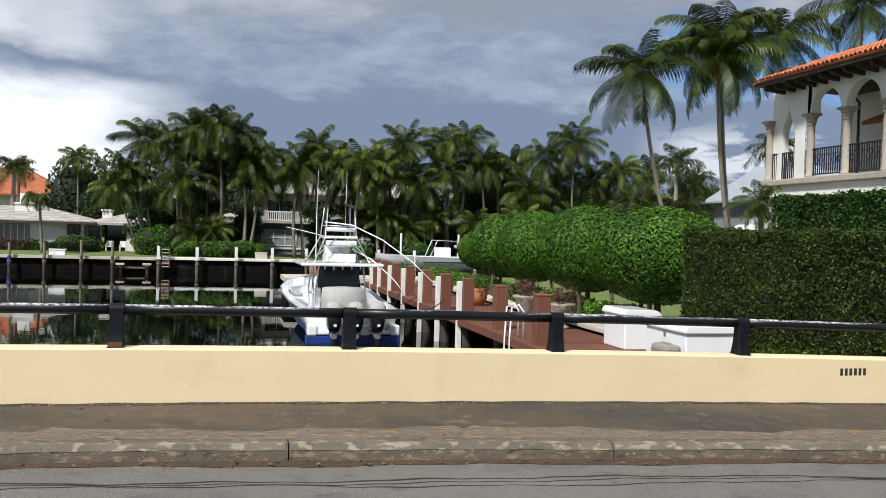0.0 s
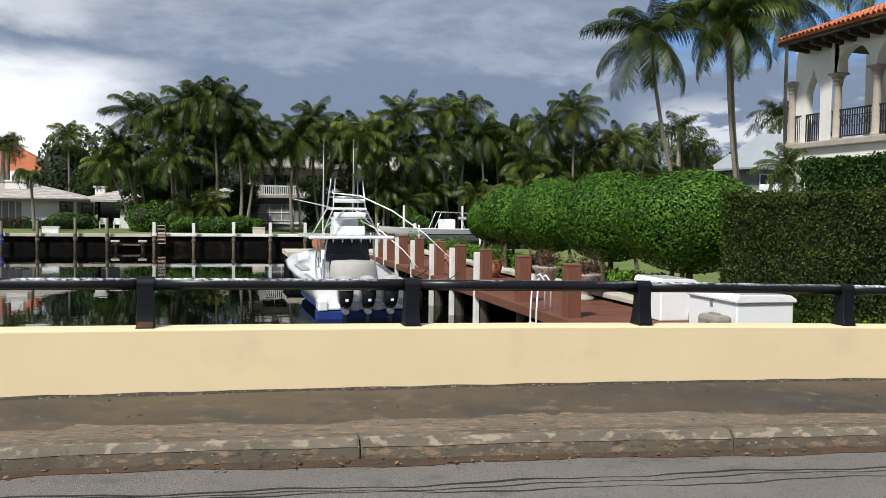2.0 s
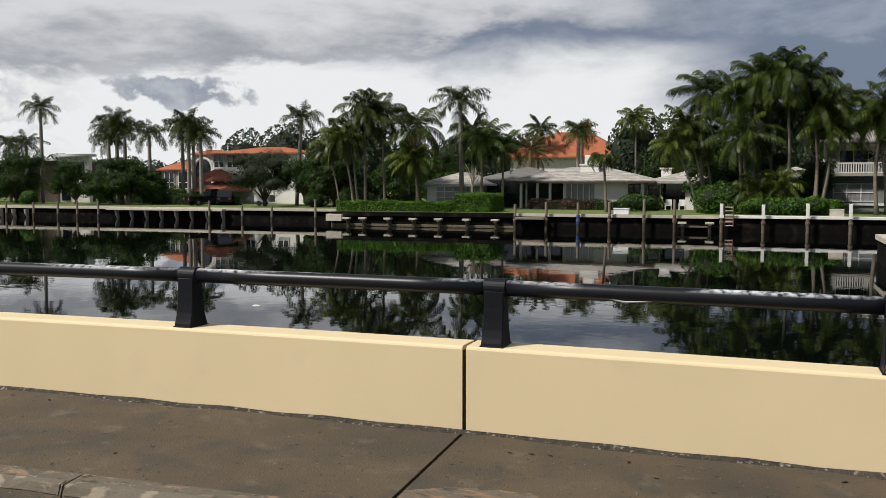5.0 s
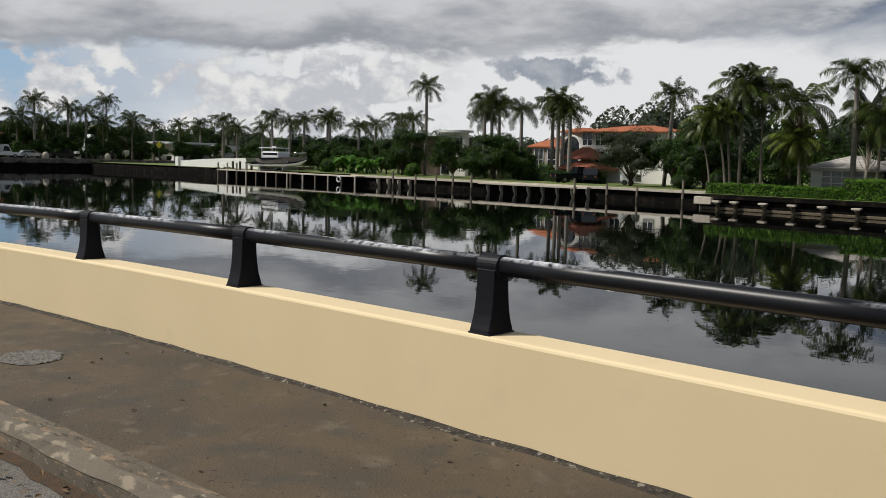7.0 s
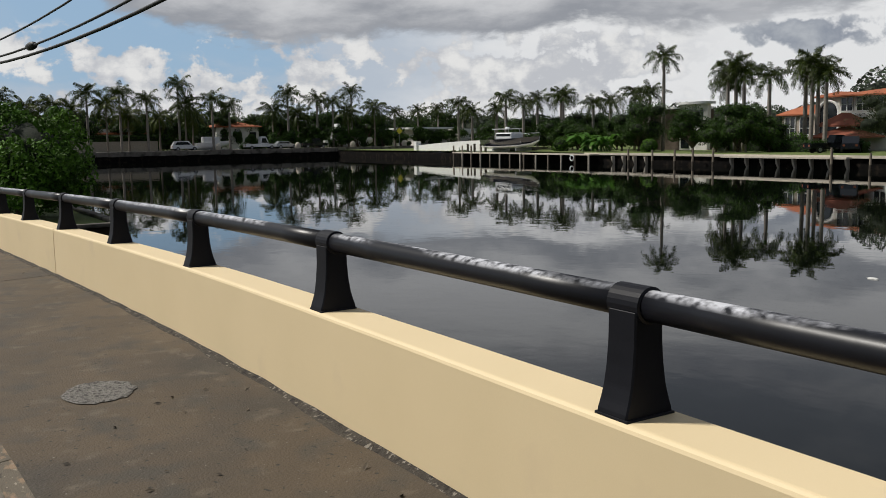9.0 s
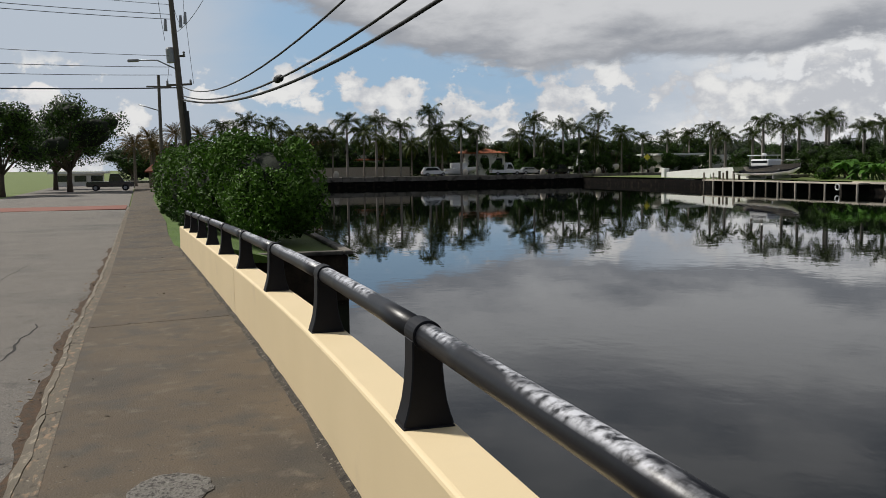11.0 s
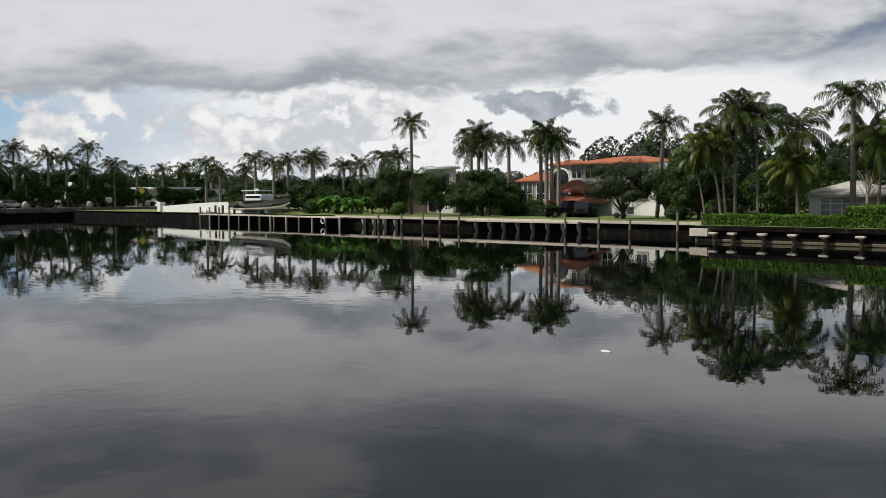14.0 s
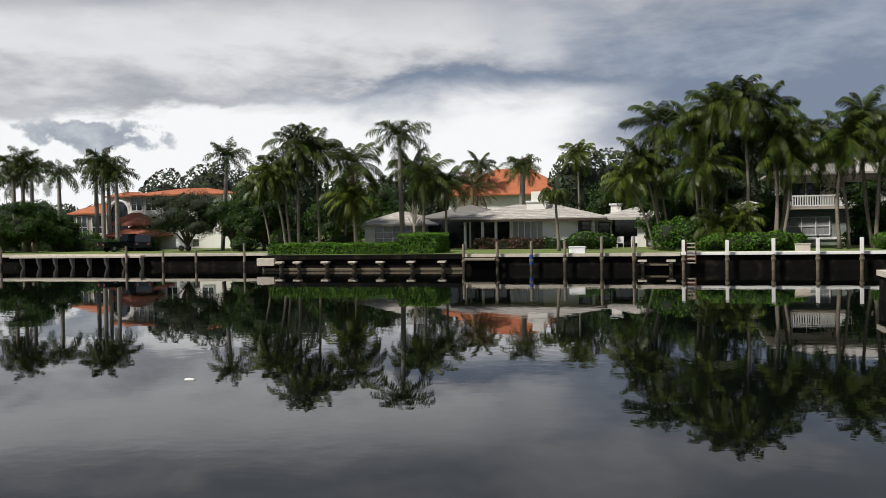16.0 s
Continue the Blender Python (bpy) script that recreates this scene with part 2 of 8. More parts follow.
M = {
    "water": water_material(),
    "rail": rail_material(),
    "post": mat("black_post_paint", (0.0045, 0.005, 0.008), (0.007, 0.0075, 0.011), 7, 0.5, 0, 0.02, 50, spec=0.2),
    "rust": mat("rusty_foot", (0.14, 0.055, 0.022), (0.05, 0.025, 0.015), 20, 0.8, 0, 0.4, 90),
    "wall": mat("cream_wall_paint", (0.71, 0.575, 0.355), (0.68, 0.55, 0.335), 1.2, 0.62, 0, 0.006, 220, stain=(0.62, 0.495, 0.32), stain_scale=1.7, stain_at=(0.60, 0.80), grain=0.07),
    "gap": mat("dark_joint_filler", (0.03, 0.026, 0.02), None, 9, 0.9),
    "patch": mat("pebbled_grey_patch", (0.16, 0.15, 0.135), (0.10, 0.092, 0.08), 18, 0.95, 0, 0.9, 45, layers=(((0.05, 0.045, 0.04), 38, 0.52, 0.60),)),
    "walk": mat("weathered_concrete_walk", (0.090, 0.064, 0.037), (0.050, 0.036, 0.021), 0.9, 0.85, 0, 0.35, 70, stain=(0.036, 0.030, 0.023), stain_scale=0.75, stain_at=(0.47, 0.68), layers=(((0.052, 0.043, 0.031), 3.2, 0.50, 0.66), ((0.125, 0.10, 0.068), 5.0, 0.58, 0.78), ((0.022, 0.018, 0.013), 26, 0.645, 0.69), ((0.19, 0.17, 0.14), 48, 0.69, 0.73))),
    "kerb": mat("worn_kerb_concrete", (0.115, 0.095, 0.068), (0.072, 0.060, 0.043), 2.2, 0.9, 0, 0.28, 80, stretch=(0.7, 1.6, 1.6), stain=(0.22, 0.15, 0.095), stain_scale=11.0, stain_at=(0.55, 0.66), layers=(((0.05, 0.04, 0.028), 16, 0.58, 0.68), ((0.24, 0.21, 0.165), 30, 0.64, 0.70))),
    "kerbtop": mat("chipped_kerb_edge", (0.14, 0.118, 0.088), (0.08, 0.067, 0.048), 3.2, 0.9, 0, 0.3, 90, stretch=(0.6, 1, 1), stain=(0.25, 0.21, 0.155), stain_scale=13.0, stain_at=(0.53, 0.62)),
    "asphalt": mat("old_grey_asphalt", (0.19, 0.172, 0.148), (0.15, 0.134, 0.114), 1.0, 0.9, 0, 0.9, 120, stain=(0.085, 0.08, 0.074), stain_scale=0.4, stain_at=(0.52, 0.75), layers=(((0.10, 0.095, 0.088), 70, 0.50, 0.62), ((0.30, 0.285, 0.265), 85, 0.58, 0.68), ((0.11, 0.10, 0.09), 4.0, 0.58, 0.75))),
    "crack": mat("asphalt_crack", (0.018, 0.016, 0.014), None, 9, 0.95),
    "dirt": mat("gutter_dirt", (0.045, 0.032, 0.020), (0.10, 0.05, 0.02), 14, 0.95, 0, 0.8, 90),
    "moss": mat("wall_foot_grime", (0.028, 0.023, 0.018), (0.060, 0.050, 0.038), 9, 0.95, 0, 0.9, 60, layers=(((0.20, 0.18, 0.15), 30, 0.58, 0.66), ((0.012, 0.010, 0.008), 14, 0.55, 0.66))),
    "verge": mat("bright_verge_grass", (0.075, 0.135, 0.016), (0.045, 0.085, 0.010), 0.7, 0.9, 0, 0.8, 60),
    "grass": mat("lawn_grass", (0.12, 0.16, 0.036), (0.075, 0.11, 0.024), 0.5, 0.9, 0, 0.8, 40),
    "tar": mat("tarred_seawall", (0.004, 0.0036, 0.0034), (0.008, 0.0072, 0.0065), 2, 0.9, 0, 0.5, 30, stain=(0.022, 0.017, 0.013), stain_scale=1.2, spec=0.08),
    "seawall": mat("grey_seawall_concrete", (0.17, 0.155, 0.13), (0.09, 0.08, 0.066), 1.2, 0.9, 0, 0.6, 20, stain=(0.03, 0.027, 0.022), stain_scale=0.8),
    "oldwall": mat("old_brown_seawall", (0.040, 0.031, 0.022), (0.018, 0.014, 0.010), 2.5, 0.95, 0, 0.8, 14, stain=(0.012, 0.010, 0.008), stain_scale=1.5, spec=0.1),
    "barnacle": mat("tide_mark_concrete", (0.14, 0.115, 0.075), (0.07, 0.055, 0.035), 5, 0.9, 0, 0.7, 30),
    "cap": mat("pale_cap_concrete", (0.52, 0.47, 0.39), (0.40, 0.36, 0.30), 2, 0.85, 0, 0.4, 30),
    "whitecap": mat("white_painted_cap", (0.78, 0.77, 0.74), (0.66, 0.65, 0.62), 2, 0.6, 0, 0.2, 40),
    "greywood": mat("weathered_grey_pile", (0.24, 0.20, 0.155), (0.14, 0.12, 0.095), 4, 0.9, 0, 0.6, 30, stretch=(3, 3, 0.4)),
    "wetwood": mat("wet_dark_pile", (0.035, 0.028, 0.02), (0.07, 0.055, 0.035), 4, 0.6, 0, 0.6, 30),
    "bluepole": mat("blue_pile_sleeve", (0.015, 0.06, 0.26), None, 4, 0.5),
    "metalroof": mat("pale_metal_roof", (0.40, 0.43, 0.46), (0.33, 0.36, 0.39), 1.5, 0.5, 0.3, 0.5, 8, stretch=(4, 0.5, 1)),
    "pilebrown": mat("red_brown_pile_wrap", (0.165, 0.062, 0.034), (0.12, 0.045, 0.025), 3, 0.6, 0, 0.4, 60, stretch=(6, 6, 0.5), rnd=0.12),
    "plank": mat("red_brown_deck_plank", (0.155, 0.058, 0.034), (0.115, 0.043, 0.026), 5, 0.62, 0, 0.4, 60, stretch=(0.4, 5, 5), rnd=0.2),
    "pvc": mat("white_pvc_pole", (0.72, 0.72, 0.68), (0.60, 0.60, 0.54), 3, 0.45, stain=(0.32, 0.34, 0.16), stain_scale=1.6, stain_at=(0.6, 0.75)),
    "gel": mat("white_gelcoat", (0.80, 0.81, 0.82), (0.74, 0.75, 0.76), 1.0, 0.22, 0, 0, 40, coat=0.4),
    "hullblue": mat("blue_bottom_paint", (0.012, 0.045, 0.22), (0.01, 0.03, 0.15), 3, 0.5),
    "navy": mat("navy_vinyl", (0.014, 0.02, 0.042), None, 4, 0.5),
    "cover": mat("grey_canvas_cover", (0.36, 0.35, 0.325), (0.29, 0.28, 0.26), 3, 0.85, 0, 0.3, 60),
    "engine": mat("black_engine_cowl", (0.010, 0.011, 0.014), (0.016, 0.017, 0.02), 4, 0.25, coat=0.4),
    "alu": mat("brushed_aluminium_tube", (0.70, 0.71, 0.73), None, 6, 0.28, 0.85),
    "glass": mat("smoked_windshield", (0.03, 0.045, 0.06), None, 4, 0.08, spec=0.8),
    "stucco": mat("white_stucco", (0.74, 0.72, 0.68), (0.68, 0.66, 0.61), 0.9, 0.85, 0, 0.35, 35, stain=(0.60, 0.57, 0.51), stain_scale=0.5, stain_at=(0.55, 0.8)),
    "greystucco": mat("greenish_grey_stucco", (0.20, 0.22, 0.21), (0.16, 0.18, 0.17), 0.9, 0.85, 0, 0.3, 35),
    "stone": mat("pale_cast_stone", (0.38, 0.335, 0.28), (0.28, 0.25, 0.21), 4, 0.85, 0, 0.5, 50),
    "clay": mat("orange_clay_tile", (0.50, 0.16, 0.062), (0.36, 0.10, 0.042), 5, 0.8, 0, 0.4, 40, rnd=0.35),
    "clayfar": mat("orange_clay_roof", (0.38, 0.115, 0.045), (0.24, 0.07, 0.03), 1.1, 0.8, 0, 0.8, 9, stretch=(1, 1, 2)),
    "clayred": mat("red_clay_roof", (0.25, 0.07, 0.035), (0.17, 0.05, 0.028), 1.1, 0.8, 0, 0.8, 9),
    "rooftile": mat("pale_grey_roof_tile", (0.36, 0.335, 0.31), (0.24, 0.225, 0.205), 1.3, 0.85, 0, 0.9, 7, stretch=(0.6, 1, 5), stain=(0.46, 0.435, 0.40), stain_scale=2.2, stain_at=(0.5, 0.62)),
    "darktile": mat("dark_grey_roof_tile", (0.16, 0.15, 0.14), (0.10, 0.095, 0.09), 1.3, 0.85, 0, 0.9, 7, stretch=(0.6, 1, 5)),
    "eave": mat("dark_timber_eave", (0.035, 0.022, 0.015), (0.06, 0.036, 0.022), 4, 0.8),
    "whitetrim": mat("white_painted_trim", (0.74, 0.74, 0.73), None, 3, 0.5),
    "darkglass": mat("dark_window_glass", (0.012, 0.015, 0.018), (0.03, 0.035, 0.04), 1.2, 0.06, spec=0.7),
    "greyglass": mat("curtained_window_glass", (0.30, 0.30, 0.30), (0.16, 0.17, 0.18), 2, 0.12, spec=0.7, stretch=(3, 3, 0.4)),
    "iron": mat("black_wrought_iron", (0.012, 0.012, 0.014), None, 6, 0.5),
    "terracotta": mat("terracotta_pot", (0.36, 0.14, 0.062), (0.28, 0.10, 0.05), 5, 0.8),
    "taupe": mat("taupe_plastic", (0.26, 0.235, 0.20), None, 4, 0.5),
    "hedge": mat("clipped_hedge_leaf", (0.030, 0.070, 0.010), (0.015, 0.040, 0.0055), 1.4, 0.48, island=0.5, translucent=0.08),
    "hedgeyellow": mat("yellow_green_hedge_leaf", (0.038, 0.056, 0.0075), (0.012, 0.025, 0.0035), 1.1, 0.5, island=0.85, translucent=0.08),
    # near-black colour stands in for the shade deep inside foliage
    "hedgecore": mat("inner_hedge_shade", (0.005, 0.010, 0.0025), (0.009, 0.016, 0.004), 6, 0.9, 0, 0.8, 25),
    "dome": mat("clipped_dome_leaf", (0.060, 0.138, 0.010), (0.020, 0.058, 0.005), 1.2, 0.5, island=0.8, translucent=0.08),
    "bush": mat("round_bush_leaf", (0.095, 0.20, 0.017), (0.036, 0.092, 0.008), 1.2, 0.5, island=0.7, translucent=0.08),
    "shrub": mat("glossy_shrub_leaf", (0.070, 0.150, 0.014), (0.022, 0.062, 0.007), 0.9, 0.6, island=0.65, translucent=0.08),
    "treeleaf": mat("dark_tree_leaf", (0.042, 0.086, 0.012), (0.013, 0.034, 0.005), 0.5, 0.5, island=0.7, translucent=0.08),
    "oliveleaf": mat("olive_tree_leaf", (0.044, 0.06, 0.024), (0.0256, 0.0384, 0.0144), 0.6, 0.55, island=0.5, translucent=0.08),
    "banana": mat("bright_broad_leaf", (0.085, 0.19, 0.03), (0.05, 0.13, 0.02), 1, 0.4, island=0.4, translucent=0.3),
    "frond": mat("palm_frond", (0.046, 0.066, 0.009), (0.013, 0.025, 0.004), 0.9, 0.40, island=0.7, translucent=0.08),
    "frondlight": mat("fresh_palm_frond", (0.082, 0.105, 0.015), (0.024, 0.042, 0.0065), 0.9, 0.40, island=0.7, translucent=0.08),
    "frondorange": mat("date_palm_frond", (0.08, 0.08, 0.028), (0.16, 0.068, 0.02), 0.5, 0.5, island=0.5, translucent=0.08),
    "deadfrond": mat("dry_brown_frond", (0.17, 0.105, 0.045), (0.10, 0.06, 0.03), 2, 0.8, island=0.4),
    "deadleaf": mat("dark_dry_leaf", (0.030, 0.020, 0.012), (0.16, 0.13, 0.09), 3, 0.9, island=0.6),
    "trunk": mat("grey_palm_trunk", (0.20, 0.17, 0.135), (0.12, 0.10, 0.08), 2.0, 0.9, 0, 0.6, 18, stretch=(1, 1, 4)),
    "royal": mat("pale_royal_trunk", (0.25, 0.225, 0.195), (0.17, 0.15, 0.13), 1.4, 0.85, 0, 0.4, 15, stretch=(1, 1, 3)),
    "shaft": mat("green_crownshaft", (0.09, 0.15, 0.035), (0.06, 0.11, 0.03), 2, 0.5),
    "bark": mat("brown_bark", (0.10, 0.075, 0.055), (0.06, 0.045, 0.033), 4, 0.9, 0, 0.7, 20),
    "palebark": mat("bare_pale_branch", (0.42, 0.36, 0.30), None, 4, 0.9),
    "poleswood": mat("utility_pole_wood", (0.13, 0.115, 0.095), (0.08, 0.07, 0.06), 3, 0.9, 0, 0.5, 20, stretch=(3, 3, 0.3)),
    "wire": mat("black_cable", (0.010, 0.010, 0.011), None, 5, 0.6),
    "metalgrey": mat("grey_metal", (0.30, 0.31, 0.32), None, 5, 0.4, 0.6),
    "carblack": mat("black_car_paint", (0.010, 0.012, 0.016), None, 3, 0.15, coat=0.6),
    "carwhite": mat("white_car_paint", (0.74, 0.75, 0.76), None, 3, 0.2, coat=0.5),
    "carsilver": mat("silver_car_paint", (0.42, 0.44, 0.46), None, 3, 0.25, 0.3, coat=0.5),
    "rustwalk": mat("rust_flecked_concrete", (0.13, 0.105, 0.075), (0.09, 0.07, 0.048), 2.5, 0.9, 0, 0.35, 80, stretch=(0.5, 1.3, 1), stain=(0.22, 0.135, 0.075), stain_scale=14, stain_at=(0.54, 0.64), layers=(((0.055, 0.044, 0.03), 16, 0.58, 0.68), ((0.22, 0.19, 0.15), 34, 0.62, 0.69))),
    "tyre": mat("black_rubber", (0.014, 0.014, 0.014), None, 8, 0.9),
    "coping": mat("white_bridge_paint", (0.82, 0.82, 0.80), (0.74, 0.74, 0.72), 1.0, 0.6),
    "brick": mat("red_paver", (0.22, 0.085, 0.06), None, 6, 0.9),
    "foam": mat("white_foam", (0.62, 0.62, 0.60), None, 10, 0.7),
    "flower": mat("dark_red_shrub_leaf", (0.09, 0.035, 0.03), (0.05, 0.06, 0.02), 1.6, 0.5, island=0.5, translucent=0.08),
    "navyhull": mat("dark_navy_gelcoat", (0.015, 0.02, 0.035), None, 2, 0.15, coat=0.5),
    "backdropgreen": mat("distant_tree_leaf", (0.024, 0.046, 0.014), (0.012, 0.026, 0.008), 0.2, 0.7, island=0.45),
    "ink": mat("black_stencil_ink", (0.03, 0.028, 0.025), None, 20, 0.8),
    "yellowsign": mat("yellow_sign_face", (0.75, 0.62, 0.05), None, 4, 0.5),
}

# ---- building helpers ----


def finish(name, me, material, parent=None, label="", smooth=False):
    me.materials.append(material)
    if smooth:
        me.polygons.foreach_set("use_smooth", [True] * len(me.polygons))
    ob = new(name, me)
    if parent:
        ob.parent = parent
    if label:
        ob["label"] = label
    return ob


def part(name, bm, material, parent=None, label="", smooth=False):
    me = bpy.data.meshes.new(name)
    bm.normal_update()
    bm.to_mesh(me)
    bm.free()
    return finish(name, me, material, parent, label, smooth)


def raw(name, verts, faces):
    me = bpy.data.meshes.new(name)
    me.from_pydata(verts, [], faces)
    me.update()
    return me


def thing(name, loc=(0, 0, 0), label="", category="", group="", kind="", rz=0.0):
    ob = new(name)
    ob.matrix_basis = pose(*loc, 0, 0, rz)
    return tagged(ob, label, category, group, kind)


def box(bm, x0, x1, y0, y1, z0, z1, bevel=0.0, m=None):
    vs = [bm.verts.new((x, y, z)) for z in (z0, z1) for x, y in ((x0, y0), (x1, y0), (x1, y1), (x0, y1))]
    fs = [bm.faces.new([vs[k] for k in f]) for f in ((3, 2, 1, 0), (4, 5, 6, 7), (0, 1, 5, 4), (1, 2, 6, 5), (2, 3, 7, 6), (3, 0, 4, 7))]
    if bevel:
        r = bmesh.ops.bevel(bm, geom=list({e for f in fs for e in f.edges}), offset=bevel, segments=2, affect="EDGES", profile=0.5)
        vs = list({v for f in r["faces"] for v in f.verts} | {v for v in vs if v.is_valid})
    if m:
        bmesh.ops.transform(bm, matrix=m, verts=vs)
    return bm


def boxbm(*a, **k):
    return box(bmesh.new(), *a, **k)


def tube(bm, pts, radii, n=8, cap=True):
    pts = [Vector(p) for p in pts]
    if isinstance(radii, (int, float)):
        radii = [radii] * len(pts)
    rings = []
    for i, p in enumerate(pts):
        d = (pts[min(i + 1, len(pts) - 1)] - pts[max(i - 1, 0)]).normalized()
        a = d.cross(Vector((0, 0, 1)) if abs(d.z) < 0.95 else Vector((1, 0, 0))).normalized()
        b = d.cross(a)
        rings.append([bm.verts.new(p + radii[i] * (math.cos(2 * math.pi * k / n) * a + math.sin(2 * math.pi * k / n) * b)) for k in range(n)])
    for r, s in zip(rings, rings[1:]):
        for k in range(n):
            bm.faces.new((r[k], r[(k + 1) % n], s[(k + 1) % n], s[k]))
    if cap:
        bm.faces.new(rings[0][::-1]), bm.faces.new(rings[-1])
    return bm


def tubebm(*a, **k):
    return tube(bmesh.new(), *a, **k)


def lathe(bm, profile, n=16, at=(0, 0, 0)):
    c = Vector(at)
    rings = [[bm.verts.new(c + Vector((r * math.cos(2 * math.pi * k / n), r * math.sin(2 * math.pi * k / n), z))) for k in range(n)] for r, z in profile]
    for r, s in zip(rings, rings[1:]):
        for k in range(n):
            bm.faces.new((r[k], r[(k + 1) % n], s[(k + 1) % n], s[k]))
    bm.faces.new(rings[0][::-1]), bm.faces.new(rings[-1])
    return bm


def prism(bm, poly, x0, x1, axis="x"):
    """A closed prism: poly in the two other axes, swept along axis."""
    def at(a, p):
        return (a, p[0], p[1]) if axis == "x" else (p[0], a, p[1]) if axis == "y" else (p[0], p[1], a)
    lo, hi = [bm.verts.new(at(x0, p)) for p in poly], [bm.verts.new(at(x1, p)) for p in poly]
    k = len(poly)
    for i in range(k):
        bm.faces.new((lo[i], lo[(i + 1) % k], hi[(i + 1) % k], hi[i]))
    bm.faces.new(lo[::-1]), bm.faces.new(hi)
    bmesh.ops.recalc_face_normals(bm, faces=bm.faces[:])
    return bm


def arc(p, q, sag, n=16):
    """Points from p to q, hanging by sag in the middle."""
    p, q = Vector(p), Vector(q)
    return [p.lerp(q, i / n) - Vector((0, 0, 4 * sag * (i / n) * (1 - i / n))) for i in range(n + 1)]


def leaves(points, normals, size, rs, spread=0.8, slim=0.55):
    """Leaf blades (folded diamonds) about the points, facing roughly along the normals."""
    n = len(points)
    nrm = normals + spread * rs.normal(size=(n, 3))
    nrm /= np.linalg.norm(nrm, axis=1, keepdims=True) + 1e-9
    t = np.cross(nrm, rs.normal(size=(n, 3)))
    t /= np.linalg.norm(t, axis=1, keepdims=True) + 1e-9
    b = np.cross(nrm, t)
    s = (size * rs.uniform(0.65, 1.35, n))[:, None]
    v = np.empty((n, 4, 3))
    v[:, 0], v[:, 2] = points - t * s, points + t * s
    v[:, 1], v[:, 3] = points + b * s * slim + nrm * s * 0.15, points - b * s * slim + nrm * s * 0.15
    f = np.arange(n * 4).reshape(n, 4)
    return v.reshape(-1, 3), f


def lumps(u, rs, amp, waves=5, freq=(1.5, 4.5)):
    r = np.ones(len(u))
    for _ in range(waves):
        k = rs.normal(size=3)
        k *= rs.uniform(*freq) / np.linalg.norm(k)
        r += amp * np.sin(u @ k + rs.uniform(0, 6.3)) / waves ** 0.5
    return r


def blob_points(rs, n, centre, radii, amp=0.12, flat=None, shell=0.22):
    u = rs.normal(size=(n, 3))
    u /= np.linalg.norm(u, axis=1, keepdims=True)
    r = lumps(u, rs, amp) * (1 - shell * rs.random(n) ** 2)
    p = u * r[:, None] * np.array(radii)
    if flat is not None:
        p[:, 2] = np.maximum(p[:, 2], flat + 0.1 * rs.random(n))
    return p + np.array(centre), u / np.array(radii) / np.linalg.norm(u / np.array(radii), axis=1, keepdims=True)


def core(name, centre, radii, parent, seed, amp=0.1, k=0.86, material="hedgecore"):
    bm = bmesh.new()
    bmesh.ops.create_icosphere(bm, subdivisions=3, radius=1)
    rs = np.random.RandomState(seed)
    u = np.array([v.co[:] for v in bm.verts])
    r = lumps(u, rs, amp) * k
    for v, q in zip(bm.verts, u * r[:, None] * np.array(radii) + np.array(centre)):
        v.co = q
    return part(name, bm, M[material], parent, "", True)


def bush(name, loc, radii, material, n, leaf, label, category="bush", group="", seed=1, amp=0.05, flat=None, lift=0.0, boxy=0.0):
    """A clipped or loose shrub: leaves over a core coloured dark for inner shade, on short stems."""
    t = thing(name, loc, label, category, group)
    rs = np.random.RandomState(seed)
    c = (0, 0, radii[2] * 0.98 + lift)
    p, nn = blob_points(rs, n, c, radii, amp, flat)
    if boxy:
        u = (p - np.array(c)) / np.array(radii)
        un = u / np.linalg.norm(u, axis=1, keepdims=True)
        p = np.array(c) + (p - np.array(c)) * ((np.abs(un) ** boxy).sum(1) ** (-1 / boxy))[:, None]
    v, f = leaves(p, nn, leaf, rs, 0.28 if boxy else 0.8)
    finish("foliage", raw("foliage", v.tolist(), f.tolist()), M[material], t)
    core("inner_shade_core", c, radii, t, seed, 0.03, 0.84 if boxy else 0.78)
    for k in range(1 if not lift else 5):
        a = 1.3 * k
        part("stem", tubebm([(0.2 * k * math.cos(a), 0.2 * k * math.sin(a), -0.03), (0.25 * k * math.cos(a), 0.25 * k * math.sin(a), radii[2] * 0.5), (0.2 * k * math.cos(a), 0.2 * k * math.sin(a), radii[2])], [0.09, 0.07, 0.05], 7), M["bark"], t)
    return t


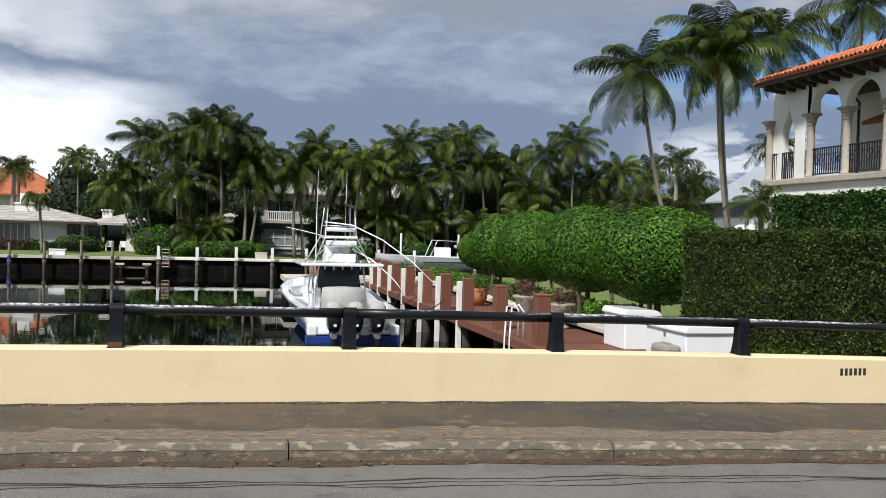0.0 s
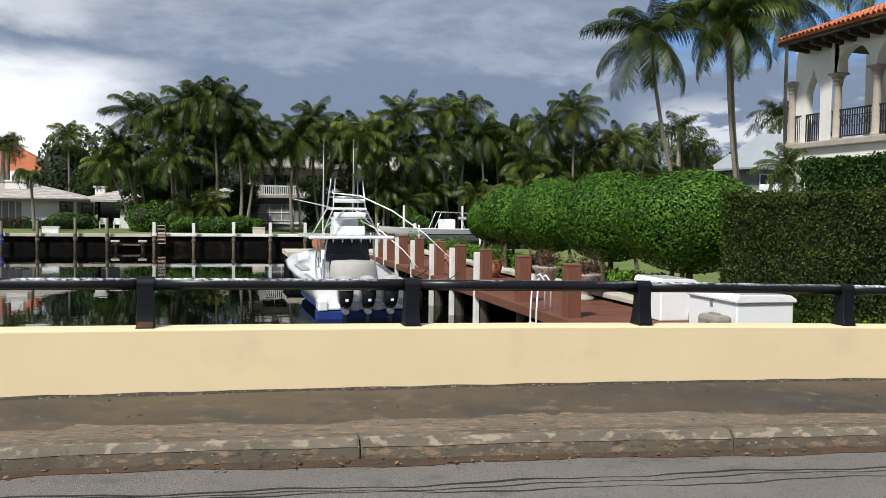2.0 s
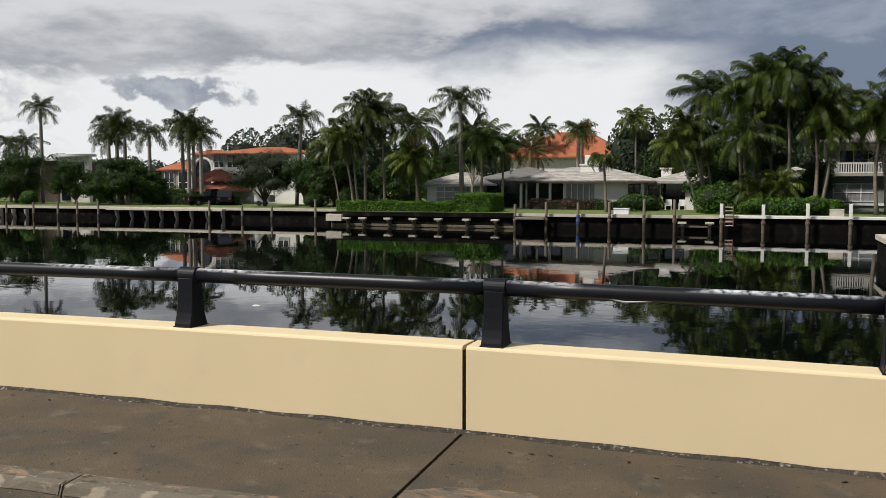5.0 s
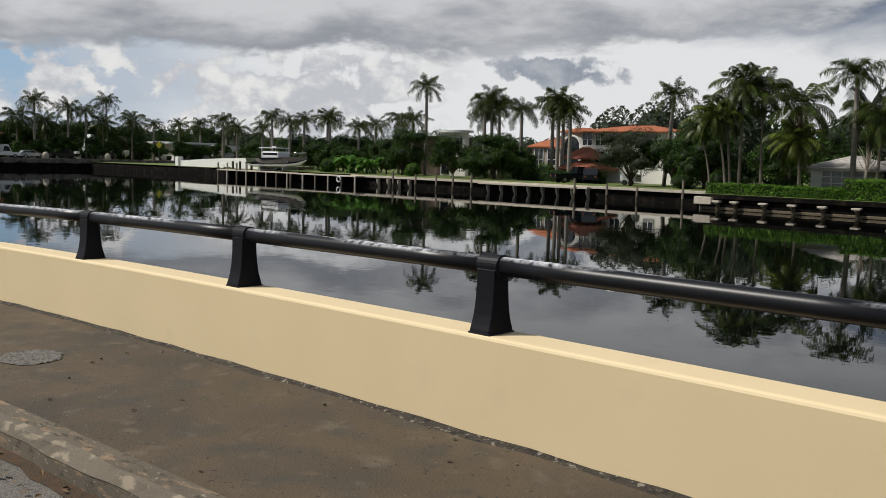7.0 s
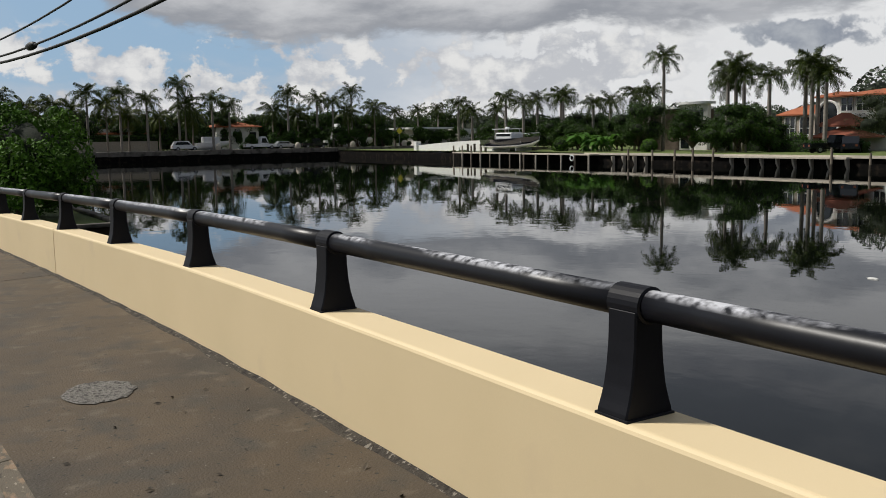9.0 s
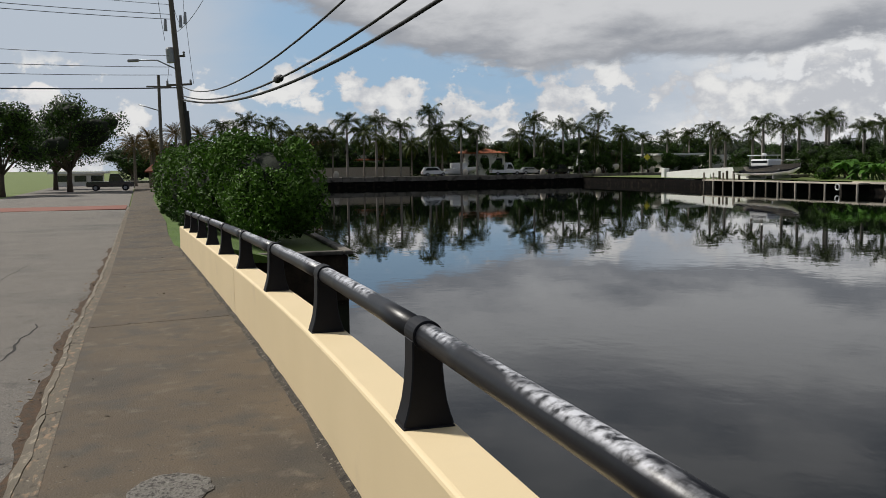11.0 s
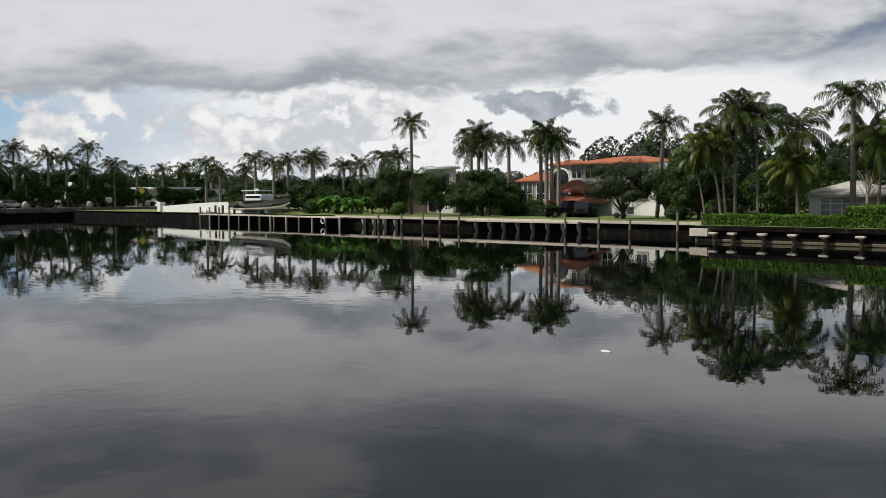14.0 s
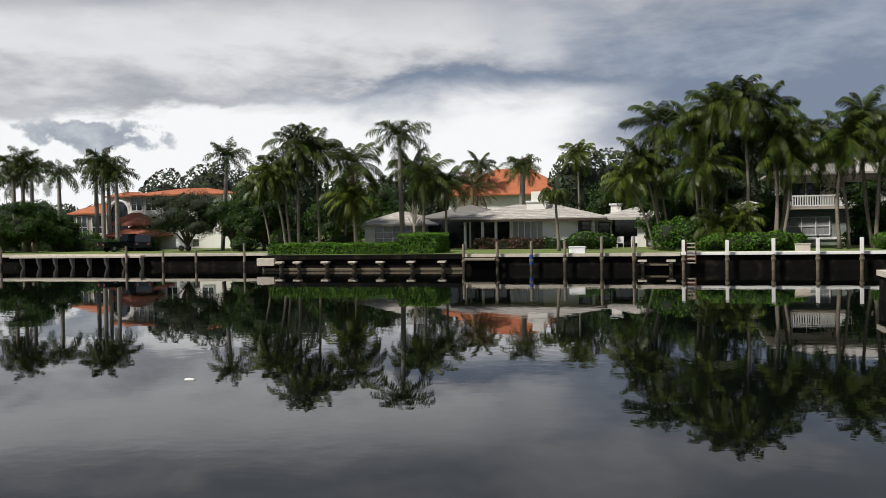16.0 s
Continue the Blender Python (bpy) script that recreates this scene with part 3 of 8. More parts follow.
def hedge_box(name, x0, x1, y0, y1, z0, z1, material, per_m2, leaf, label, seed=1, bumps=0.05, category="hedge"):
    """A clipped hedge: leaves on all faces of a box with a wavy skin."""
    t = thing(name, (0, 0, 0), label, category)
    rs = np.random.RandomState(seed)
    P, Nn = [], []
    for ax, val, sgn, (a0, a1), (b0, b1) in ((0, x0, -1, (y0, y1), (z0, z1)), (0, x1, 1, (y0, y1), (z0, z1)), (1, y0, -1, (x0, x1), (z0, z1)), (1, y1, 1, (x0, x1), (z0, z1)), (2, z1, 1, (x0, x1), (y0, y1))):
        n = int((a1 - a0) * (b1 - b0) * per_m2)
        a, b = rs.uniform(a0, a1, n), rs.uniform(b0, b1, n)
        d = bumps * (np.sin(a * 2.1 + b * 1.3) + np.sin(a * 5.3 - b * 3.7) * 0.6 + rs.normal(size=n) * 0.6) - 0.17 * rs.random(n) ** 1.5
        q = np.empty((n, 3))
        o = [k for k in range(3) if k != ax]
        q[:, ax], q[:, o[0]], q[:, o[1]] = val + sgn * d, a, b
        nv = np.zeros((n, 3))
        nv[:, ax] = sgn
        P.append(q), Nn.append(nv)
    v, f = leaves(np.concatenate(P), np.concatenate(Nn), leaf, rs)
    finish("foliage", raw("foliage", v.tolist(), f.tolist()), M[material], t)
    i = 0.17
    part("inner_shade_core", boxbm(x0 + i, x1 - i, y0 + i, y1 - i, z0, z1 - i, bevel=0.05), M["hedgecore"], t)
    return t


def tree(name, loc, height, spread, material, label, n=5000, leaf=0.14, seed=1, clumps=9, crown_low=0.35, trunk="bark", group="", category="tree"):
    """A broad-leaved tree: tapered trunk, limbs to each clump, leaves in uneven clumps with gaps."""
    t = thing(name, loc, label, category, group)
    rs = np.random.RandomState(seed)
    bm = bmesh.new()
    r0 = height * 0.022 + 0.05
    fork = height * crown_low * 0.8
    tube(bm, [(0, 0, -0.1), (0.05, 0, fork * 0.5), (0, 0.05, fork)], [r0 * 1.3, r0, r0 * 0.85], 9)
    P, Nn = [], []
    for k in range(clumps):
        a = 2 * math.pi * k / clumps + rs.uniform(-0.4, 0.4)
        rr = spread * rs.uniform(0.25, 0.68) if k else 0
        zz = height * rs.uniform(crown_low + 0.12, 0.85) if k else height * 0.84
        c = np.array((rr * math.cos(a), rr * math.sin(a), zz))
        s = spread * rs.uniform(0.24, 0.42)
        tube(bm, [(0, 0.03, fork * 0.9), (c[0] * 0.4, c[1] * 0.4, fork + (zz - fork) * 0.55), tuple(c)], [r0 * 0.6, r0 * 0.35, r0 * 0.12], 6)
        rad = (s, s, min(s * 0.75, height * 0.2))
        p, q = blob_points(rs, n // clumps, c, rad, 0.34, None, 0.55)
        P.append(p), Nn.append(q)
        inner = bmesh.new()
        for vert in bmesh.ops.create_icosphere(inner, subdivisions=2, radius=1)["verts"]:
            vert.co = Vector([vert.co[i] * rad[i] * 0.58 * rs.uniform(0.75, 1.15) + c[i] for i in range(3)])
        part("inner_shade_core", inner, M["hedgecore"], t, "", True)
    part("trunk", bm, M[trunk], t, "", True)
    v, f = leaves(np.concatenate(P), np.concatenate(Nn), leaf, rs)
    finish("crown", raw("crown", v.tolist(), f.tolist()), M[material], t)
    return t


# ---- palms ----


def crown_mesh(name, seed, fronds, length, pairs, droop=(0.9, 1.7), elev=(78, -38), leaf_len=0.5, leaf_w=0.03, hang=0.5, curl=1.25, vee=0.35, tri=False):
    """A palm crown about its growing point: arching fronds, each with a midrib and two rows of blades."""
    rs = np.random.RandomState(seed)
    V, F = [], []

    def add(vs, fs):
        o = len(V)
        V.extend(vs)
        F.extend([tuple(o + k for k in f) for f in fs])

    up = np.array((0, 0, 1.0))
    for i in range(fronds):
        q = i / max(1, fronds - 1)
        az = i * 2.39996 + rs.uniform(-0.25, 0.25)
        el = radians(elev[0] + (elev[1] - elev[0]) * q ** 0.85 + rs.uniform(-8, 8))
        L = length * rs.uniform(0.86, 1.1) * (0.72 + 0.28 * min(1, q * 2.5))
        dr = rs.uniform(*droop)
        h = np.array((math.cos(az), math.sin(az), 0))
        side0 = np.array((-math.sin(az), math.cos(az), 0))
        twist = rs.uniform(-0.5, 0.5)
        seg = pairs + 3
        p, pts, dirs = h * 0.10, [], []
        for s in range(seg + 1):
            e = el - dr * (s / seg) ** curl
            d = h * math.cos(e) + up * math.sin(e)
            pts.append(p.copy()), dirs.append(d)
            p = p + d * L / seg
        side = [side0 * math.cos(twist) + np.cross(d, side0) * math.sin(twist) for d in dirs]
        w = 0.028 * length / 3
        add([tuple(pts[s] + sg * side[s] * w * (1 - 0.85 * s / seg) + (0 if sg else -1) * np.cross(side[s], dirs[s]) * w * -1.2 * (1 - 0.8 * s / seg)) for s in range(0, seg + 1, 3) for sg in (-1, 0, 1)],
            [(a * 3 + k, a * 3 + k + 1, a * 3 + k + 4, a * 3 + k + 3) for a in range(len(range(0, seg + 1, 3)) - 1) for k in (0, 1)])
        for s in range(3, seg + 1):
            f = (s - 2) / (seg - 2)
            ll = leaf_len * length / 3 * (0.35 + 1.25 * math.sin(math.pi * min(1, 0.12 + 0.80 * f)) ** 0.8) * rs.uniform(0.85, 1.12)
            d, sd = dirs[s], side[s]
            nrm = np.cross(sd, d)
            for sg in (-1, 1):
                o = sg * sd * 0.85 + d * (0.45 + 0.35 * f) - nrm * -vee * (1 if not tri else rs.uniform(-2.2, 2.2))
                o = o / np.linalg.norm(o)
                g = hang * rs.uniform(0.5, 1.5)
                a = pts[s]
                mid = a + o * ll * 0.55 - up * g * ll * 0.22
                tip = mid + (o * (1 - 0.5 * g) - up * g) * ll * 0.5
                wv = d * leaf_w * length / 3
                add([tuple(a - wv * 0.7), tuple(a + wv * 0.7), tuple(mid + wv), tuple(mid - wv), tuple(tip)], [(0, 1, 2, 3), (3, 2, 4)])
    return raw(name, V, F)


CROWN = {
    "coco_near": [crown_mesh("coconut_crown", 11 + k, 22, 4.0, 46, droop=(0.8, 1.7), elev=(86, -45), leaf_len=0.52, leaf_w=0.024, hang=0.6, curl=1.6) for k in range(3)],
    "coco": [crown_mesh("coconut_crown", 31 + k, 23, 3.5, 34, droop=(0.8, 1.7), elev=(86, -52), leaf_len=0.52, leaf_w=0.030, hang=0.65, curl=1.5) for k in range(4)],
    "royal": [crown_mesh("royal_crown", 51 + k, 19, 3.3, 40, droop=(0.9, 2.0), elev=(84, -24), leaf_len=0.44, leaf_w=0.032, hang=0.7, curl=1.6, tri=True) for k in range(3)],
    "date": [crown_mesh("date_crown", 61, 44, 2.7, 22, droop=(0.5, 1.1), elev=(85, -40), leaf_len=0.30, leaf_w=0.03, hang=0.1, vee=0.6)],
    "weep": [crown_mesh("drooping_crown", 71, 22, 1.7, 18, droop=(1.9, 2.6), elev=(60, 0), leaf_len=0.55, leaf_w=0.05, hang=1.0)],
    "skirt": [crown_mesh("dead_frond_skirt", 81, 9, 2.1, 16, droop=(0.5, 0.9), elev=(-35, -75), leaf_len=0.4, leaf_w=0.05, hang=1.1)],
}
for key, ms in CROWN.items():
    for k, me in enumerate(ms):
        me.materials.append(M[{"date": "frondorange", "skirt": "deadfrond", "royal": "frond"}.get(key, "frondlight" if k == 1 else "frond")])
PALM_RS = random.Random(5)


def palm(kind, base, top, size=1.0, label="", r=0.15, bend=0.0, group="", skirt=False, trunk=None):
    """A palm from its foot to the growing point; the crowns share meshes."""
    label = label or {"royal": "tall royal palm with smooth pale trunk", "coco": "coconut palm with feathery drooping fronds", "coco_near": "tall coconut palm with slender grey trunk", "date": "date palm with orange fruit stalks and stiff fronds", "weep": "small palm with drooping dark fronds"}[kind]
    b, q = Vector(base), Vector(top)
    t = thing("palm_tree", base, label, "palm tree", group or "palm trees along the shore")
    d = q - b
    n = 9
    pts = [(d.x * f + bend * math.sin(math.pi * f), d.y * f, d.z * f) for f in (k / n for k in range(n + 1))]
    pts[0] = (pts[0][0], pts[0][1], -0.15)
    if kind == "royal":
        rad = [r * (1.15 + 0.25 * math.sin(math.pi * k / n) - 0.35 * k / n) for k in range(n + 1)]
    else:
        rad = [r * (1.5 if k == 0 else 1.08 - 0.45 * k / n) for k in range(n + 1)]
    part("trunk", tubebm(pts, rad, 9), M[trunk or ("royal" if kind == "royal" else "trunk")], t, "", True)
    if kind == "royal":
        part("crownshaft", tubebm([(d.x, d.y, d.z - 0.9 * size), (d.x, d.y, d.z - 0.3 * size), (d.x, d.y, d.z + 0.15)], [r * 1.05, r * 0.95, r * 0.4], 9), M["shaft"], t, "smooth green crownshaft", True)
    cr = new("crown", PALM_RS.choice(CROWN[kind]))
    cr.parent = t
    cr.matrix_basis = pose(d.x, d.y, d.z, PALM_RS.uniform(-7, 7), PALM_RS.uniform(-7, 7), PALM_RS.uniform(0, 360)) @ Matrix.Scale(size, 4)
    if skirt:
        sk = new("dead_fronds", CROWN["skirt"][0])
        sk.parent = t
        sk["label"] = "hanging dry brown fronds"
        sk.matrix_basis = pose(d.x, d.y, d.z - 0.1, 0, 0, PALM_RS.uniform(0, 360)) @ Matrix.Scale(size, 4)
    return t

# ---- ground, water, bridge ----
WATER, LAND = -2.8, -1.45


def crest(x):
    """Height of the parapet's top along the humped bridge."""
    d = abs(x + 1.5)
    if x > -1.5:
        return -0.0011 * min(d, 26.0) ** 2
    e = min(d, 26.0)
    return -0.0011 * e * e / (1 + (e / 34) ** 2) - 0.006 * min(max(d - 26, 0), 22)


def lat(x):
    """Sideways sweep of the parapet towards the road at the west end."""
    return -0.023 * (math.hypot(x + 7, 2.0) - (x + 7))


def kerb_y(x):
    xs = (-200, -62, -42, -26, -18.4, -12, -5, 2, 6, 14, 30, 60)
    ys = (-9.5, -4.05, -3.3, -2.66, -2.33, -2.12, -1.78, -1.50, -1.72, -2.1, -2.6, -2.9)
    return float(np.interp(x, xs, ys))


def ground():
    xs, ys = (-2500, -165, -36, -27.2, 14.3, 60, 2500), (-2500, -12.4, -0.62, 3.6, 44, 69, 76, 2500)

    def land(x, y):
        if x < -165 or y > 76 or y < -12.4 or x > 60:
            return True
        if y > 69:
            return x > -36
        if y > 44:
            return False
        if y < -0.62:
            return x < -27.2
        return x > 14.3 or (y < 3.6 and x < -27.2)
    V = [(x, y, LAND) for y in ys for x in xs]
    n = len(xs)
    F = [(j * n + i, j * n + i + 1, (j + 1) * n + i + 1, (j + 1) * n + i) for j in range(len(ys) - 1) for i in range(n - 1) if land((xs[i] + xs[i + 1]) / 2, (ys[j] + ys[j + 1]) / 2)]
    tagged(finish("ground", raw("ground", V, F), M["grass"]), "mown green lawn on both banks of the canal", "lawn", kind="structure")
    bm = bmesh.new()
    vs = [bm.verts.new(p) for p in ((-600, -400, WATER), (600, -400, WATER), (600, 600, WATER), (-600, 600, WATER))]
    bm.faces.new(vs)
    tagged(part("water", bm, M["water"]), "calm dark canal water with mirror-like reflections", "water", kind="structure")


def strip(name, x0, x1, step, section, material, parent=None, label=""):
    """A solid ribbon along the bridge; section(x) gives the closed outline in y, z."""
    n = max(1, round((x1 - x0) / step))
    V, F, k = [], [], 0
    for i in range(n + 1):
        x = x0 + (x1 - x0) * i / n
        s = section(x)
        k = len(s)
        V += [(x, y, z) for y, z in s]
    for i in range(n):
        for j in range(k):
            a, b = i * k + j, i * k + (j + 1) % k
            F.append((a, a + k, b + k, b))
    F.append(tuple(range(k))), F.append(tuple(n * k + j for j in reversed(range(k))))
    return finish(name, raw(name, V, F), material, parent, label)


JOINTS = (-25.6, -12.18, -0.18, 11.82, 24.0)


def bridge():
    wall = thing("wall_bridge_parapet", (0, 0, 0), "cream painted concrete bridge parapet with dark joints", "parapet", kind="structure")

    def sec(x):
        c, q = crest(x), lat(x)
        return ((q - 0.055, c - 0.95), (q - 0.055, c - 0.022), (q - 0.050, c - 0.010), (q - 0.040, c - 0.003), (q - 0.030, c), (q + 0.195, c), (q + 0.208, c - 0.013), (q + 0.208, c - 0.95))
    for a, b in zip(JOINTS, JOINTS[1:]):
        strip("wall_section", a + 0.014, b - 0.014, 1.2, sec, M["wall"], wall)
    for j in JOINTS[1:-1]:
        c = crest(j)
        part("joint_filler", boxbm(j - 0.016, j + 0.016, lat(j) - 0.035, lat(j) + 0.195, c - 0.95, c - 0.03), M["gap"], wall, "dark recessed joint")
    # asset number: plain bars
    for k in range(6):
        part("number_bar", boxbm(10.92 + 0.066 * k, 10.962 + 0.066 * k, -0.058, -0.054, crest(11) - 0.22, crest(11) - 0.13), M["ink"], wall, "small black stencilled mark")
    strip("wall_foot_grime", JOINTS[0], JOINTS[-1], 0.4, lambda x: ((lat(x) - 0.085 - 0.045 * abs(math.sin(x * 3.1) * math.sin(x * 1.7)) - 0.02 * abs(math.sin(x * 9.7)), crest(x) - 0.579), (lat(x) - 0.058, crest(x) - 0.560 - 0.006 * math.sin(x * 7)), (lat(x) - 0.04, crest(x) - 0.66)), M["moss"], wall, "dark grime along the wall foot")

    def deck(x):
        return crest(x) - 0.575
    def inner(x):
        return lat(x) - 0.055 if -26 < x < 24 else float(np.interp(x, (-160, -74, -40, -32.5, -26), (-4.2, -2.84, -1.44, -1.30, -1.02))) if x <= -26 else lat(x) - 0.6
    walk_ = thing("pavement", (0, 0, 0), "stained grey-brown concrete sidewalk slabs", "sidewalk", kind="structure")
    cuts = [-160, -120, -90, -70, -62, -56, -51, -46, -42, -38, -34.5, -31, -27.0, -19.0, -12.18, -0.18, 11.82, 24, 40, 60]
    for a, b in zip(cuts, cuts[1:]):
        strip("slab", a + 0.012, b - 0.012, 1.0, lambda x: ((kerb_y(x) + 0.16, deck(x) - 0.40), (kerb_y(x) + 0.16, deck(x) - 0.055), (inner(x), deck(x)), (inner(x), deck(x) - 0.40)), M["walk"], walk_)
    strip("joint_filler", -27, 24, 1.0, lambda x: ((kerb_y(x) + 0.1, deck(x) - 0.5), (kerb_y(x) + 0.1, deck(x) - 0.075), (lat(x) - 0.06, deck(x) - 0.02), (lat(x) - 0.06, deck(x) - 0.5)), M["gap"], walk_, "dark slab joint")
    verge = strip("grass_verge", -95, -26.1, 1.5, lambda x: ((inner(x) + 0.01, deck(x) - 0.40), (inner(x) + 0.01, deck(x) - 0.02), (inner(x) + 1.3, deck(x) - 0.06), (inner(x) + 2.6, LAND + 0.02), (inner(x) + 2.6, LAND - 0.1)), M["verge"])
    tagged(verge, "bright green mown grass verge beside the sidewalk", "grass", kind="structure")
    kerb = thing("kerb", (0, 0, 0), "worn chipped concrete kerb with pale scuffs", "kerb", kind="structure")

    def wob(x, s):
        return 0.012 * math.sin(x * 2.3 + s) + 0.007 * math.sin(x * 5.9 + 2 * s) + 0.005 * math.sin(x * 13.1 + s)
    kx = [-60 + 3.05 * k for k in range(40)]
    for a, b in zip(kx, kx[1:]):
        strip("kerb_stone", a + 0.006, b - 0.006, 0.15, lambda x: ((kerb_y(x) - 0.05 + wob(x, 0), deck(x) - 0.42), (kerb_y(x) - 0.02 + wob(x, 1), deck(x) - 0.12), (kerb_y(x) + 0.02 + wob(x, 2), deck(x) - 0.066 + 0.5 * wob(x, 4)), (kerb_y(x) + 0.17, deck(x) - 0.053), (kerb_y(x) + 0.17, deck(x) - 0.42)), M["kerb"], kerb)
        strip("chipped_edge", a + 0.02, b - 0.02, 0.12, lambda x: ((kerb_y(x) - 0.024 + wob(x, 1), deck(x) - 0.118), (kerb_y(x) + 0.012 + wob(x, 2), deck(x) - 0.066 + 0.5 * wob(x, 4)), (kerb_y(x) + 0.05 + wob(x, 6), deck(x) - 0.056 + 0.3 * wob(x, 4)), (kerb_y(x) + 0.05, deck(x) - 0.12)), M["kerbtop"], kerb, "pale chipped edge")
    # road, with long cracks and gutter dirt
    road = strip("road", -160, 70, 1.0, lambda x: ((lat(x) - 12.5, deck(x) - 0.8), (lat(x) - 12.5, deck(x) - 0.25), (lat(x) - 7, deck(x) - 0.19), (kerb_y(x) + 0.02, deck(x) - 0.23), (kerb_y(x) + 0.02, deck(x) - 0.8)), M["asphalt"])
    tagged(road, "old light grey asphalt road with long cracks", "road", kind="structure")

    def road_z(x, y):
        k = kerb_y(x) + 0.02
        return deck(x) + float(np.interp(y, (lat(x) - 12.5, lat(x) - 7, k), (-0.25, -0.19, -0.23)))
    rr = random.Random(8)
    for s, (off, w, x0, x1) in enumerate(((-0.62, 0.012, -14, 15), (-0.80, 0.007, -10, 15), (-0.70, 0.006, 1, 13), (-1.9, 0.006, -25, -2))):
        ph = rr.uniform(0, 6)

        def yy(x):
            return kerb_y(x) + off + 0.05 * math.sin(x * 0.9 + ph) + 0.025 * math.sin(x * 3.7 + ph) + 0.012 * math.sin(x * 11 + ph)
        strip("crack", x0, x1, 0.1, lambda x: ((yy(x) - w * (1 + 0.7 * math.sin(x * 2.9)), road_z(x, yy(x)) + 0.003), (yy(x) + w * (1 + 0.7 * math.sin(x * 4.1)), road_z(x, yy(x)) + 0.003), (yy(x), road_z(x, yy(x)) - 0.02)), M["crack"], road, "long dark asphalt crack")
    strip("gutter_dirt", -30, 16, 0.2, lambda x: ((kerb_y(x) - 0.15 - 0.04 * math.sin(x * 1.9) - 0.02 * math.sin(x * 6.1) - 0.012 * math.sin(x * 17), road_z(x, kerb_y(x) - 0.15) + 0.004), (kerb_y(x) - 0.03, road_z(x, kerb_y(x)) + 0.022), (kerb_y(x) - 0.03, road_z(x, kerb_y(x)) - 0.02)), M["dirt"], road, "dark gutter dirt and fallen leaves")
    strip("paver_crossing", -66, -60, 1.0, lambda x: ((lat(x) - 12.4, deck(x) - 0.2), (lat(x) - 12.4, deck(x) - 0.185), (kerb_y(x) - 0.1, deck(x) - 0.17), (kerb_y(x) - 0.1, deck(x) - 0.24)), M["brick"], road, "red paver band across the road")
    for a, b in zip(cuts, cuts[1:]):
        if -1 < a < 20:
            strip("rust_flecks", a + 0.02, b - 0.02, 0.2, lambda x: ((kerb_y(x) + 0.14, deck(x) - 0.30), (kerb_y(x) + 0.14, deck(x) - 0.052), (kerb_y(x) + 0.52 + 0.10 * math.sin(x * 1.3) + 0.05 * math.sin(x * 4.7) + 0.03 * math.sin(x * 11), deck(x) - 0.037), (kerb_y(x) + 0.45, deck(x) - 0.30)), M["rustwalk"], walk_, "rust-flecked pale concrete strip")
    rl = np.random.RandomState(17)

    def scatter(name, xs, ys, zf, size, material, label):
        P = np.array([(x, y, zf(x, y)) for x, y in zip(xs, ys)])
        v, f = leaves(P, np.tile((0, 0, 1.0), (len(P), 1)), size, rl, 0.25, 0.45)
        tagged(finish(name, raw(name, v.tolist(), f.tolist()), M[material]), label, "leaves", kind="stuff")

    def walk_z(x, y):
        k = kerb_y(x) + 0.16
        return deck(x) - 0.055 * (inner(x) - y) / (inner(x) - k) + 0.006
    xs = rl.uniform(-24, 14, 150)
    scatter("fallen_leaves", xs, [inner(x) - 0.05 - (inner(x) - kerb_y(x) - 0.3) * q for x, q in zip(xs, rl.random_sample(150) ** 1.6)], walk_z, 0.022, "deadleaf", "small dry leaves and specks scattered on the sidewalk")
    xs = rl.uniform(-22, 14, 420)
    scatter("gutter_leaves", xs, [kerb_y(x) - 0.05 - 0.22 * q for x, q in zip(xs, rl.random_sample(420) ** 1.5)], lambda x, y: road_z(x, y) + 0.024, 0.026, "deadfrond", "brown fallen leaves along the gutter")
    # round patch in the walk
    bm = bmesh.new()
    rs = random.Random(4)
    rim = [(-6.07 + 0.27 * (1 + rs.uniform(-0.07, 0.07)) * math.cos(a), -1.0 + 0.22 * (1 + rs.uniform(-0.07, 0.07)) * math.sin(a)) for a in (6.2832 * k / 34 for k in range(34))]
    ring = [bm.verts.new((x, y, walk_z(x, y))) for x, y in rim]
    flat = [bm.verts.new((-6.07 + (x + 6.07) * 0.93, -1.0 + (y + 1.0) * 0.93, walk_z(x, y) + 0.004)) for x, y in rim]
    for k in range(34):
        bm.faces.new((ring[k], ring[(k + 1) % 34], flat[(k + 1) % 34], flat[k]))
    bm.faces.new(flat)
    part("round_patch", bm, M["patch"], walk_, "round rough grey patch")
    under = strip("bridge_slab", -27, 24, 1.5, lambda x: ((-12.4, deck(x) - 1.0), (-12.4, deck(x) - 0.3), (lat(x) + 0.3, deck(x) - 0.3), (lat(x) + 0.3, deck(x) - 1.0)), M["seawall"])
    tagged(under, "grey concrete bridge deck slab", "bridge deck", kind="structure")


